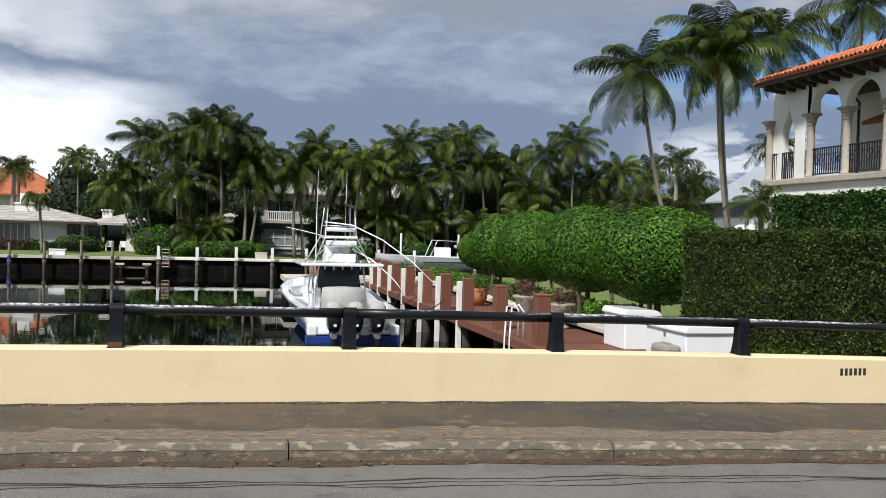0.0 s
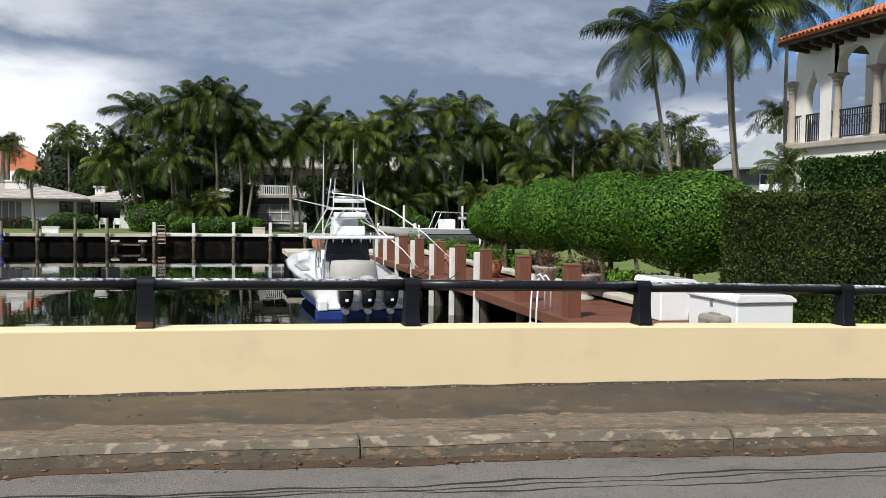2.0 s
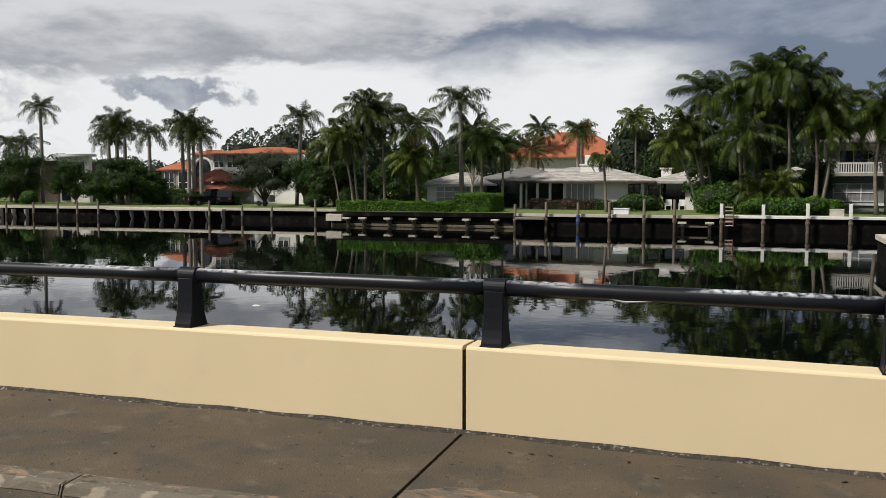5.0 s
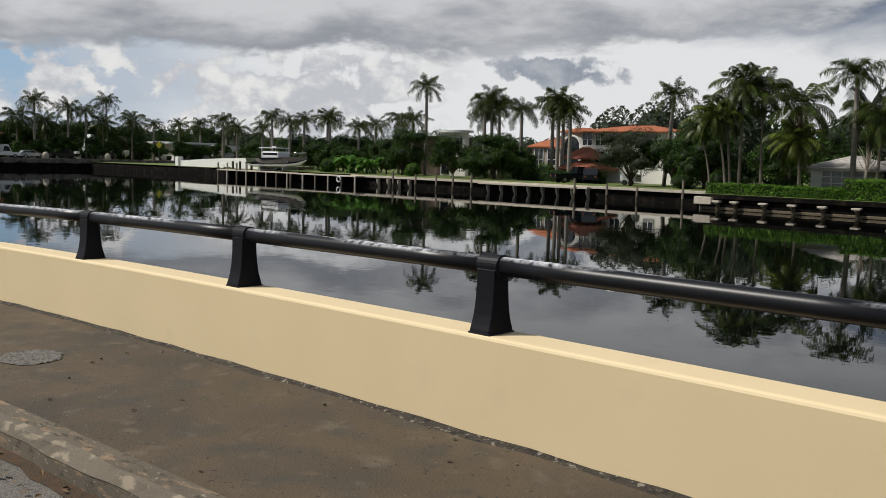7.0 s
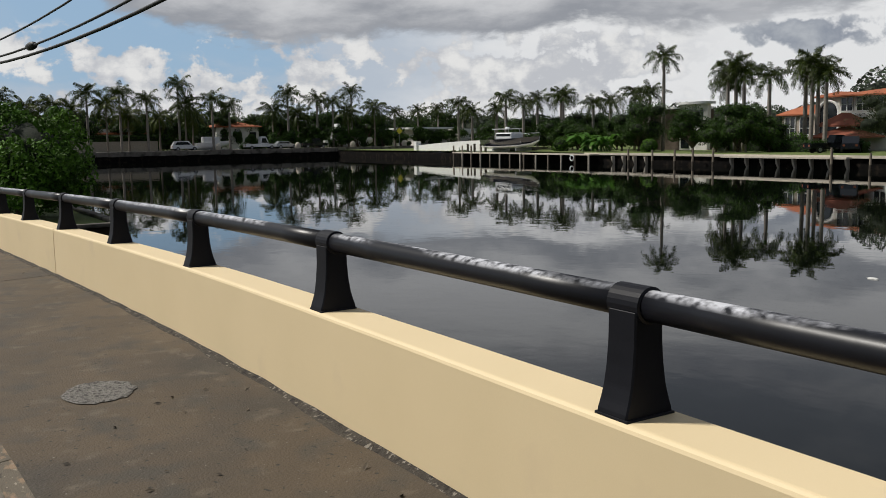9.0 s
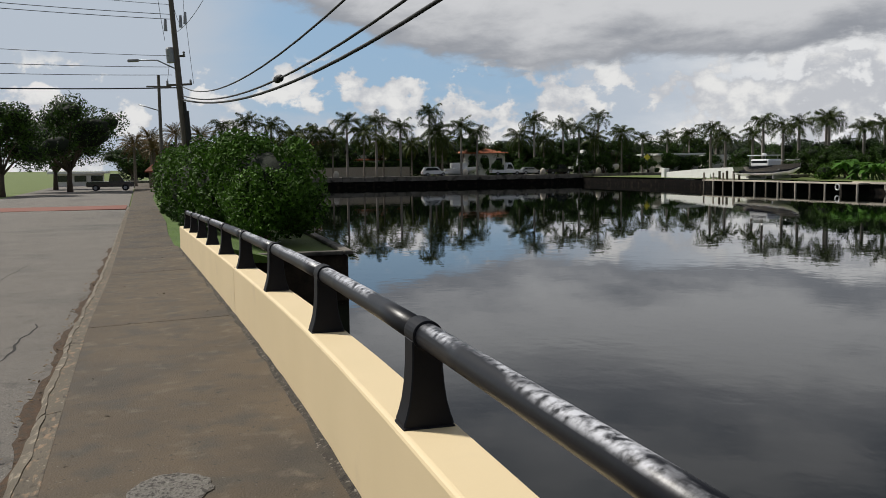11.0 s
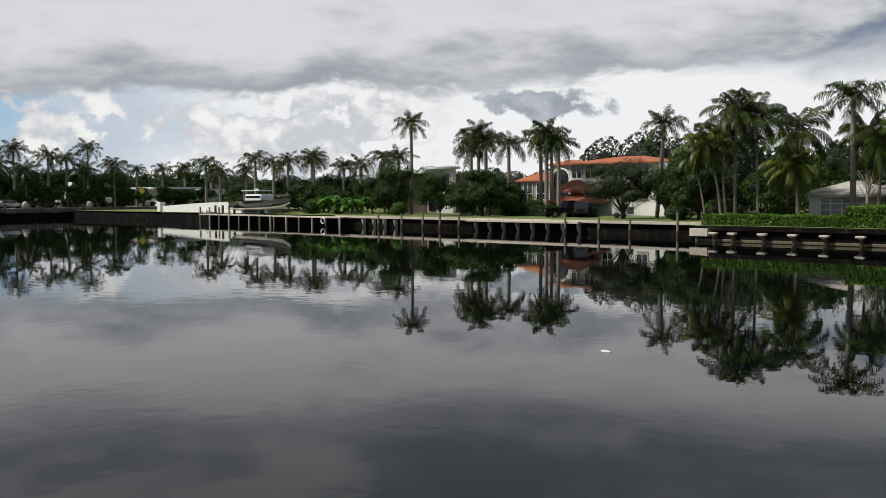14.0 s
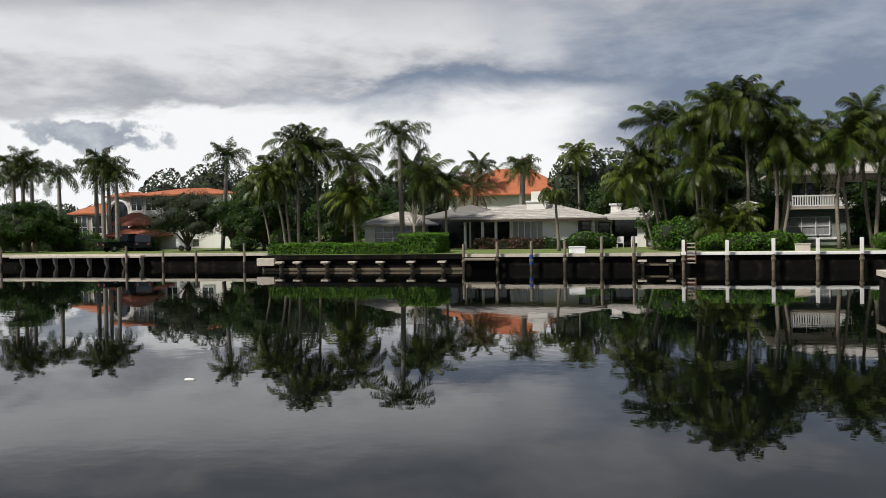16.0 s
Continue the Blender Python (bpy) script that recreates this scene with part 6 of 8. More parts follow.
def villa():
    t = thing("house", (0, 0, 0), "white three storey villa with orange clay roofs and arched window", "house")
    G = LAND
    part("wall", boxbm(-66.6, -53, 95, 104, G, 4.9), M["stucco"], t)
    part("roof", hip_roof(bmesh.new(), -66.8, -54, 94.8, 104, 5.0, 5.9, 0.5), M["clayfar"], t)
    part("wall", boxbm(-75.4, -70.2, 96, 102, G, 3.0), M["stone"], t)
    part("roof", hip_roof(bmesh.new(), -75.6, -71.2, 96, 102, 3.0, 4.2, 0.4), M["clayfar"], t)
    part("wall", boxbm(-70.2, -66.6, 95.6, 102, G, 5.0), M["stucco"], t)
    # tall arched window
    bm = bmesh.new()
    out = [(-69.6, G + 0.1), (-67.2, G + 0.1)] + [(-68.4 + 1.2 * math.cos(a), 3.1 + 1.2 * math.sin(a)) for a in (math.pi * k / 14 for k in range(15))]
    vs = [bm.verts.new((x, 95.56, z)) for x, z in out]
    bm.faces.new(vs)
    w = part("window", bm, M["darkglass"], t, "tall dark arched window")
    part("arch_moulding", tubebm([(-69.75, 95.5, G + 0.1)] + [(-68.4 - 1.35 * math.cos(a), 95.5, 3.1 + 1.35 * math.sin(a)) for a in (math.pi * k / 16 for k in range(17))] + [(-67.05, 95.5, G + 0.1)], 0.17, 8), M["whitetrim"], w)
    part("gable", hip_roof(bmesh.new(), -70.3, -66.5, 95.3, 102, 5.0, 5.6, 0.1), M["clayfar"], t)
    for x, z0, z1 in ((-66.4, 3.1, 4.8), (-64.4, 3.1, 4.8), (-61.9, 3.1, 4.8), (-59.4, 3.1, 4.8), (-66.4, 0.7, 2.5), (-64.4, 0.7, 2.5), (-61.8, 0.4, 2.5), (-59.4, 0.4, 2.5), (-74.9, -0.2, 2.7), (-72.7, -0.2, 2.7), (-57, 3.1, 4.8), (-57, 0.4, 2.5)):
        window(t, x, x + 1.6, 94.98 if x > -70 else 95.98, z0, z1, 2, 2, "darkglass")
    part("band", boxbm(-66.7, -53, 94.85, 95.0, 2.65, 2.9), M["whitetrim"], t)
    part("porch_roof", hip_roof(bmesh.new(), -66.8, -62.3, 91.5, 94.8, 1.5, 2.9, 0.3), M["clayred"], t, "dark red tiled porch roof")
    part("porch_roof", hip_roof(bmesh.new(), -66.8, -61, 90, 94.8, 0.2, 1.3, 0.3), M["clayred"], t, "dark red tiled porch roof")
    part("balcony", boxbm(-72, -66.6, 94.6, 95.8, 0.1, 0.5), M["whitetrim"], t)
    m = thing("house", (0, 0, 0), "white flat-roofed modern house with deep recessed windows", "house")
    part("wall", boxbm(-89, -84.0, 92, 92.6, LAND, 4.7), M["stucco"], m)
    part("recess", boxbm(-86.6, -84.8, 91.9, 91.99, 2.0, 4.0), M["darkglass"], m, "dark recessed window")
    part("recess", boxbm(-88.6, -87.2, 91.9, 91.99, -1.2, 1.2), M["darkglass"], m, "dark recessed window")
    part("roof_slab", boxbm(-89.4, -83.7, 91.4, 93.2, 4.7, 5.05, bevel=0.03), M["whitetrim"], m)
    part("side_wing", boxbm(-97, -89.1, 92.4, 99, LAND, 4.2), M["bark"], m, "brown timber clad wing")
    part("side_roof", boxbm(-97.3, -89.5, 92.0, 99.2, 4.2, 4.45), M["whitetrim"], m)


villa()


def loggia_house():
    """The villa beside the hedge: arched loggia over the canal, clay barrel tiles."""
    t = thing("house", (0, 0, 0), "white villa with arched loggia and clay barrel tiles", "house")
    X, Z0, Z1 = 24.6, 3.55, 7.35
    cols = [20.75, 19.85, 17.85, 15.85, 13.85, 11.85, 9.85]
    # arched wall above the columns
    spring, y_n, y_f = 6.05, 8.0, 20.5
    bm = bmesh.new()
    n = 14
    for a, b in zip(cols[1:], cols[2:]):
        c, r = (a + b) / 2, (a - b) / 2 - 0.12
        pts = [(c + r * math.cos(math.pi * k / n), spring + r * math.sin(math.pi * k / n)) for k in range(n + 1)]
        low = [(a, spring)] + pts + [(b, spring)]
        lo0 = [bm.verts.new((X, y, z)) for y, z in low]
        lo1 = [bm.verts.new((X + 0.35, y, z)) for y, z in low]
        hi0 = [bm.verts.new((X, y, Z1)) for y, z in low]
        hi1 = [bm.verts.new((X + 0.35, y, Z1)) for y, z in low]
        for k in range(len(low) - 1):
            bm.faces.new((lo0[k], hi0[k], hi0[k + 1], lo0[k + 1]))
            bm.faces.new((lo1[k + 1], hi1[k + 1], hi1[k], lo1[k]))
            bm.faces.new((lo0[k + 1], lo1[k + 1], lo1[k], lo0[k]))
    part("arcade_wall", bm, M["stucco"], t, "", False)
    # angled end bay with a pointed opening
    bm = bmesh.new()
    p0, p1 = Vector((X, 19.95, 0)), Vector((X + 0.25, 22.4, 0))
    d = p1 - p0
    prof = [(0.30, 3.6), (0.30, 5.55), (0.36, 5.85), (0.44, 6.1), (0.50, 6.45), (0.56, 6.1), (0.64, 5.85), (0.70, 5.55), (0.70, 3.6)]
    nrm = Vector((d.y, -d.x, 0)).normalized() * 0.3
    f0 = [bm.verts.new(p0 + d * a + Vector((0, 0, z))) for a, z in prof]
    f1 = [bm.verts.new(p0 + d * a + Vector((0, 0, z)) + nrm) for a, z in prof]
    oa = [bm.verts.new(p0 + d * (0.0 if a < 0.5 else 1.0 if a > 0.5 else 0.5) + Vector((0, 0, 7.35 if 0.3 < a < 0.7 else z))) for a, z in prof]
    for k in range(len(prof) - 1):
        bm.faces.new((oa[k], oa[k + 1], f0[k + 1], f0[k]))
        bm.faces.new((f0[k], f0[k + 1], f1[k + 1], f1[k]))
    bmesh.ops.recalc_face_normals(bm, faces=bm.faces[:])
    part("end_bay", bm, M["stucco"], t)
    part("pier", boxbm(X, X + 0.4, 19.62, 20.02, 6.07, 7.35, bevel=0.02), M["stucco"], t)
    for k, y in enumerate(cols[1:] + [22.45]):
        c = part("column", lathe(bmesh.new(), [(0.20, 0), (0.20, 0.12), (0.15, 0.18), (0.155, 0.9), (0.135, 1.95), (0.15, 2.0)], 16, (X + 0.18, y, Z0 + 0.12)), M["stone"], t, "round cast stone column", True)
        part("capital", lathe(bmesh.new(), [(0.14, 0), (0.17, 0.05), (0.15, 0.1), (0.20, 0.2), (0.18, 0.24), (0.25, 0.33), (0.27, 0.40)], 12, (X + 0.18, y, 5.62)), M["stone"], c, "carved capital")
        part("abacus", boxbm(X - 0.08, X + 0.44, y - 0.27, y + 0.27, 6.0, 6.09, bevel=0.015), M["stone"], c)
    part("sill", boxbm(X - 0.18, X + 0.5, 8, 22.7, Z0 - 0.1, Z0 + 0.14, bevel=0.04), M["stone"], t, "moulded stone sill")
    part("lower_wall", boxbm(X, X + 0.4, 8, 22.6, LAND, Z0 - 0.1), M["stucco"], t)
    part("back_wall", boxbm(X + 3.4, X + 3.7, 8, 22.4, Z0, 7.3), M["stucco"], t)
    part("loggia_floor", boxbm(X + 0.4, X + 3.4, 8, 22.4, Z0 - 0.3, Z0 - 0.05), M["stone"], t)
    part("end_wall", boxbm(X + 0.3, X + 3.4, 22.3, 22.5, LAND, Z0), M["stucco"], t)
    # inner lean-to roof seen through the arches
    part("inner_roof", prism(bmesh.new(), [(X + 2.0, 5.7), (X + 2.0, 5.85), (X + 3.4, 6.4), (X + 3.4, 6.2)], 9, 19.4, "y"), M["clayfar"], t, "inner clay tile lean-to roof")
    for y in (18.85, 16.85, 14.85, 12.85):
        r = part("railing", boxbm(X + 0.14, X + 0.2, y - 0.85, y + 0.85, 4.72, 4.77), M["iron"], t, "black wrought iron railing")
        part("bottom_rail", boxbm(X + 0.14, X + 0.2, y - 0.85, y + 0.85, 3.78, 3.82), M["iron"], r)
        part("mid_rail", boxbm(X + 0.15, X + 0.19, y - 0.85, y + 0.85, 4.50, 4.53), M["iron"], r)
        for k in range(14):
            yy = y - 0.8 + 1.6 * k / 13
            part("bar", boxbm(X + 0.155, X + 0.185, yy - 0.016, yy + 0.016, 3.8, 4.74), M["iron"], r)
        for k in range(6):
            a = y - 0.68 + 0.27 * k
            part("scroll", tubebm([(X + 0.17, a + 0.09 * math.cos(q), 4.3 + 0.16 * math.sin(q)) for q in (6.283 * j / 12 for j in range(13))], 0.014, 5), M["iron"], r)
    r = part("railing", boxbm(X + 0.2, X + 0.25, 20.1, 22.3, 4.72, 4.77), M["iron"], t, "black wrought iron railing")
    for k in range(18):
        yy = 20.15 + 0.125 * k
        part("bar", boxbm(X + 0.2, X + 0.24, yy - 0.016, yy + 0.016, 3.7, 4.74), M["iron"], r)
    part("downpipe", tubebm([(X + 0.6, 18.2, 6.6), (X + 0.75, 18.0, 6.3), (X + 0.75, 18.0, 3.7)], 0.05, 8), M["iron"], t)
    # eave: dark soffit, rafter tails, barrel tiles
    slope = 0.36
    part("soffit", prism(bmesh.new(), [(X - 0.95, 7.28), (X - 0.95, 7.42), (X + 4.2, 7.42 + 5.15 * slope), (X + 4.2, 7.2), (X + 0.1, 7.33)], 8, 21.9, "y"), M["eave"], t, "dark timber soffit")
    for k in range(21):
        y = 8.4 + 0.65 * k
        part("rafter_tail", prism(bmesh.new(), [(X - 0.75, 7.1), (X + 0.05, 7.02), (X + 0.05, 7.3), (X - 0.8, 7.28), (X - 0.82, 7.18)], y - 0.07, y + 0.07, "y"), M["eave"], t)
    # one clay barrel tile
    V, F = [], []
    L, m = 0.46, 6
    for i, (s, rr) in enumerate(((0, 0.105), (1, 0.088))):
        for shell in (0, 0.018):
            V += [(s * L, (rr - shell) * math.cos(math.pi * k / m), (rr - shell) * math.sin(math.pi * k / m) + 0.02 * (1 - s)) for k in range(m + 1)]
    k1 = m + 1
    for k in range(m):
        F += [(k, k + 1, 2 * k1 + k + 1, 2 * k1 + k), (k1 + k + 1, k1 + k, 3 * k1 + k, 3 * k1 + k + 1), (k + 1, k, k1 + k, k1 + k + 1)]
    me = raw("roof_tile", V, F)
    me.materials.append(M["clay"])
    rr = random.Random(6)
    roof = part("roof", prism(bmesh.new(), [(X - 1.0, 7.40), (X - 1.0, 7.46), (X + 4.2, 7.46 + 5.2 * slope), (X + 4.2, 7.40 + 5.2 * slope)], 8, 21.95, "y"), M["clayfar"], t, "orange clay barrel tile roof")
    tilt = -math.degrees(math.atan(slope))
    rest_v, rest_f = [], []
    for row in range(11):
        for c in range(58):
            y = 8.2 + 0.235 * c
            x = X - 1.06 + row * 0.40
            z = 7.47 + (x - X + 1.0) * slope
            mm = pose(x + rr.uniform(-0.02, 0.02), y + rr.uniform(-0.012, 0.012), z, rr.uniform(-3, 3), tilt + rr.uniform(-2, 2), rr.uniform(-3, 3))
            if row < 6 and c > 13:
                o = new("roof_tile", me)
                o.parent, o.matrix_basis = roof, mm
            else:
                b = len(rest_v)
                rest_v += [tuple(mm @ Vector(v)) for v in V]
                rest_f += [tuple(b + q for q in f) for f in F]
    tagged(finish("roof_tile_field", raw("roof_tile_field", rest_v, rest_f), M["clay"], roof), kind="stuff")
    return t


loggia_house()
hedge_box("upper_hedge", 22.0, 23.2, 9.0, 18.1, 0.6, 2.8, "hedge", 420, 0.06, "dark clipped hedge in front of the villa terrace", 71, 0.06)
terrace_wall = thing("terrace", (0, 0, 0), "white terrace wall below the villa", "terrace wall", kind="structure")
part("wall", boxbm(22.05, 24.5, 8.5, 19.6, LAND, 0.65), M["stucco"], terrace_wall)
part("wall", boxbm(23.1, 23.4, 8.5, 18.2, 0.65, 2.2), M["stucco"], terrace_wall)


def grey_house():
    t = thing("house", (0, 0, 0), "grey house with a pale standing metal roof", "house")
    part("wall", boxbm(46.3, 64, 58, 63, LAND, 4.6), M["greystucco"], t)
    part("roof", hip_roof(bmesh.new(), 46.3, 64, 58, 63, 4.7, 7.8, 0.8), M["metalroof"], t, "pale grey roof")
    window(t, 47.0, 48.6, 57.98, 2.4, 4.2, 2, 2, "darkglass")
    window(t, 50, 52, 57.98, 2.4, 4.2, 2, 2, "darkglass")
    y = thing("motor_yacht", (31.8, 33, LAND), "white motor yacht on stands behind the bushes", "boat")
    V, F = hull_mesh([(-4, 1.4, 1.6, 0.2, 0.8, 2.2), (0, 1.4, 1.7, 0.2, 0.8, 2.3), (3, 0.9, 1.3, 0.4, 1.0, 2.5), (5, 0.05, 0.1, 1.4, 2.0, 2.7)])
    finish("hull", raw("hull", V, F), M["gel"], y, "", True)
    part("cabin", boxbm(-1.2, 1.2, -2.5, 1.5, 2.2, 3.6, bevel=0.25), M["gel"], y)
    part("window_band", boxbm(-1.22, 1.22, -2.2, 1.2, 2.9, 3.3, bevel=0.02), M["darkglass"], y, "dark cabin windows")
    part("flybridge", boxbm(-1.0, 1.0, -2.6, 0.6, 3.6, 3.95, bevel=0.1), M["gel"], y)
    part("hardtop", boxbm(-1.1, 1.1, -2.6, 0.4, 4.9, 5.0, bevel=0.03), M["gel"], y)
    for s in (-0.9, 0.9):
        part("top_leg", tubebm([(s, -2.2, 3.9), (s, -1.6, 4.9)], 0.04, 8), M["alu"], y)
    for a in (-2, 2):
        part("stand", boxbm(-1.0, 1.0, a - 0.1, a + 0.1, 0, 0.5), M["metalgrey"], y)


grey_house()

# ---- palms and trees ----
R = random.Random(12)
# near right bank: (foot x, foot y, top x, top y, top z, size)
for fx, fy, tx, ty, tz, s, sk in ((30.6, 40, 27.5, 40, 9.9, 1.0, False), (34.6, 40.5, 32.6, 40, 11.2, 1.05, True), (34.9, 41, 33.5, 41, 12.6, 1.1, True), (39.5, 43, 38.2, 42, 13.2, 1.0, False), (45, 42, 43.6, 41, 15.4, 1.0, False)):
    palm("coco_near", (fx, fy, LAND), (tx, ty, tz + 1.5), s, "tall coconut palm with slender grey trunk and arching fronds", 0.145, -0.35, "coconut palms on the near bank", sk)
for x, y, z, s in ((28, 46, 2.2, 0.9), (25.2, 45, 1.6, 0.8), (31.5, 45, 2.4, 0.9), (34, 47, 2.8, 0.9), (22.5, 47, 1.8, 0.8), (23.28, 20.6, 2.75, 0.38)):
    palm("coco", (x, y, LAND), (x, y, z), s, "short bushy palm with arching green fronds", 0.14, 0, "short palms behind the bushes")
for x, y, z, s, k in ((46.2, 70, 8.6, 1.0, "royal"), (49, 72, 7.0, 1.0, "royal"), (60.6, 75, 11, 1.1, "royal"), (51, 76, 6.0, 1.0, "coco")):
    palm(k, (x, y, LAND), (x, y, z), s, "", 0.2)
# far bank, right of the low house
for x, z in ((-3.6, 9.0), (-1.1, 8.5), (0.9, 10.3), (2.7, 10.7), (4.4, 9.9), (5.5, 8.1), (7.0, 7.5), (3.2, 6.8), (1.5, 7.8), (6.4, 6.2), (-0.3, 5.4),
             (12.0, 9.1), (10.7, 7.4), (13.3, 7.7), (9.8, 6.6), (16.4, 7.9), (17.8, 6.4), (20.5, 9.7), (24.3, 10.1), (24.2, 7.3), (26.5, 10.5), (22.0, 6.0), (18.7, 8.2), (28.2, 8.4),
             (29.5, 7.7), (31.3, 8.2), (34.8, 9.2), (38.1, 10.9), (43.0, 8.2), (36.2, 6.6), (40.2, 7.2), (46.0, 8.0), (33.2, 5.4), (15.0, 5.8)):
    y = R.uniform(73.5, 80)
    k = (y + 6) / 82
    palm("coco", (2 + (x - 2) * k + R.uniform(-1.2, 1.2), y, LAND), (2 + (x - 2) * k, y, 1 + (z - 1) * k), R.uniform(0.92, 1.12), "", R.uniform(0.12, 0.17), R.uniform(-0.5, 0.5), "", R.random() < 0.45)
for x, z in ((0.9, 0.6), (2.6, 1.2), (15.2, 2.2), (18.2, 2.5), (23, 2.5), (27, 2.4), (32, 3.0), (37, 3.2), (42, 3.0), (20.6, 1.6), (30, 1.8), (45, 2.8)):
    y = R.uniform(72.5, 76)
    palm("coco", (x, y, LAND), (x + R.uniform(-0.3, 0.3), y, z), R.uniform(0.6, 0.8), "young palm with broad arching fronds", 0.12, 0.0, "young palms by the seawall")
# far bank, left part
for fx, tx, y, z, s, k, r in ((-38.8, -40.3, 76, 4.6, 0.55, "coco", 0.10), (-37.0, -37.8, 76.5, 6.4, 0.95, "coco", 0.13), (-36.8, -38.3, 75, 5.8, 0.85, "coco", 0.12), (-36.0, -36.0, 76, 8.5, 1.0, "coco", 0.15), (-34.3, -34.6, 77, 8.2, 1.0, "coco", 0.14),
                              (-30.4, -30.6, 76, 6.6, 1.1, "coco", 0.16), (-29.9, -30.3, 75, 3.6, 0.9, "coco", 0.13), (-33.0, -32.8, 80, 3.4, 0.8, "coco", 0.12), (-27.2, -27.4, 80, 9.3, 1.05, "royal", 0.2), (-24.9, -24.7, 79, 5.6, 0.95, "coco", 0.14), (-23.0, -22.9, 80, 4.8, 0.8, "coco", 0.13),
                              (-26.6, -26.9, 82, 6.6, 0.9, "coco", 0.14), (-18.6, -18.4, 95, 7.0, 0.85, "royal", 0.2), (-13.4, -13.5, 105, 9.0, 0.85, "coco", 0.16), (-11.7, -12.0, 74, 3.4, 1.0, "weep", 0.14), (-4.0, -6.2, 75.5, 4.6, 0.75, "coco", 0.11), (-3.4, -5.2, 76, 6.3, 0.8, "coco", 0.11), (-2.9, -4.0, 77, 5.4, 0.8, "coco", 0.11),
                              (-50.4, -49.6, 88, 8.7, 0.95, "royal", 0.2), (-26.6, -26.0, 108, 8.2, 0.8, "coco", 0.15)):
    palm(k, (fx, y, LAND), (tx, y, z), s, "", r, 0.25 if abs(fx - tx) > 1 else 0.0, "", k == "coco" and R.random() < 0.3)
palm("date", (-23.6, 93, LAND), (-23.4, 93, 4.9), 1.15, "", 0.24)
palm("date", (-19.8, 104, LAND), (-19.8, 104, 7.2), 0.8, "", 0.24)
# west bank
for x, z, s, k in ((-88.0, 11.0, 0.9, "royal"), (-75.3, 8.9, 0.95, "royal"), (-79.3, 6.8, 0.85, "royal"), (-67.8, 8.2, 0.95, "royal"), (-64.9, 8.4, 1.0, "royal"), (-66.3, 7.2, 0.9, "royal"), (-70.0, 7.2, 0.9, "royal"), (-77.2, 8.1, 0.95, "royal"), (-73.6, 7.8, 0.9, "royal"), (-63.0, 7.0, 0.85, "royal"),
                   (-108.2, 6.8, 0.9, "royal"), (-111.7, 6.6, 0.85, "royal"), (-123.9, 7.1, 0.95, "royal"), (-137.7, 6.6, 0.95, "royal"), (-133.3, 5.2, 0.85, "royal"), (-119.1, 6.0, 0.8, "royal"), (-96.0, 6.5, 0.85, "royal"), (-91.9, 6.3, 0.9, "royal"), (-114.2, 6.4, 0.85, "royal"), (-104.0, 5.4, 0.8, "royal"), (-99.5, 5.6, 0.8, "royal"), (-127.5, 5.4, 0.8, "royal")):
    y = 88 + R.uniform(-1.5, 3)
    palm(k, (x, y, LAND), (x, y, z), s, "", 0.2, 0, "royal palms on the west bank")
palm("coco", (-71.8, 84, LAND), (-72.2, 84, 1.6), 0.65, "short bushy palm by the west bank", 0.1)
palm("coco", (-70.2, 83, LAND), (-70.4, 83, 1.4), 0.6, "short bushy palm by the west bank", 0.1)
# along the far road
for y, z, s, k in ((36.1, 9.4, 1.05, "royal"), (30.2, 9.4, 1.0, "royal"), (33.2, 7.6, 0.9, "coco"), (46.9, 11.2, 1.0, "royal"), (47.8, 7.6, 1.0, "coco"), (53.5, 8.5, 1.05, "royal"), (56.4, 7.2, 0.95, "royal"), (69.4, 9.8, 1.0, "royal"), (66.0, 6.8, 0.95, "coco"), (75.4, 8.7, 0.95, "royal"), (78.2, 8.3, 0.9, "royal"), (84.2, 10.5, 0.95, "royal"),
                   (87.0, 7.2, 0.9, "coco"), (41.0, 8.4, 0.95, "royal"), (24.0, 7.2, 1.0, "coco"), (20.2, 7.0, 1.0, "coco"), (27.0, 6.2, 0.9, "coco"), (81.8, 6.2, 0.9, "coco"), (94, 6.2, 0.8, "royal"), (100, 6.6, 0.8, "royal"), (16.0, 8.6, 1.0, "royal"), (11.5, 9.2, 1.0, "royal"), (7.0, 8.4, 0.9, "royal"), (38.2, 6.0, 0.9, "coco"), (50.5, 5.8, 0.9, "coco"), (44.0, 5.4, 0.8, "coco"), (72.5, 6.2, 0.9, "coco"), (107, 7.0, 0.9, "royal"), (114, 6.2, 0.8, "royal")):
    x = -172 + R.uniform(-5, 3)
    palm(k, (x, y, LAND), (x, y, z), s * 1.12, "", 0.19, 0, "palms along the far road")
for x, y, z in ((-135, -4.5, 5.4), (-138, -1.0, 6.2), (-142, 2.5, 6.0), (-131, -6.5, 4.6)):
    palm("date", (x, y, LAND), (x, y, z), 0.95, "shaggy round-headed palm beyond the road", 0.22)

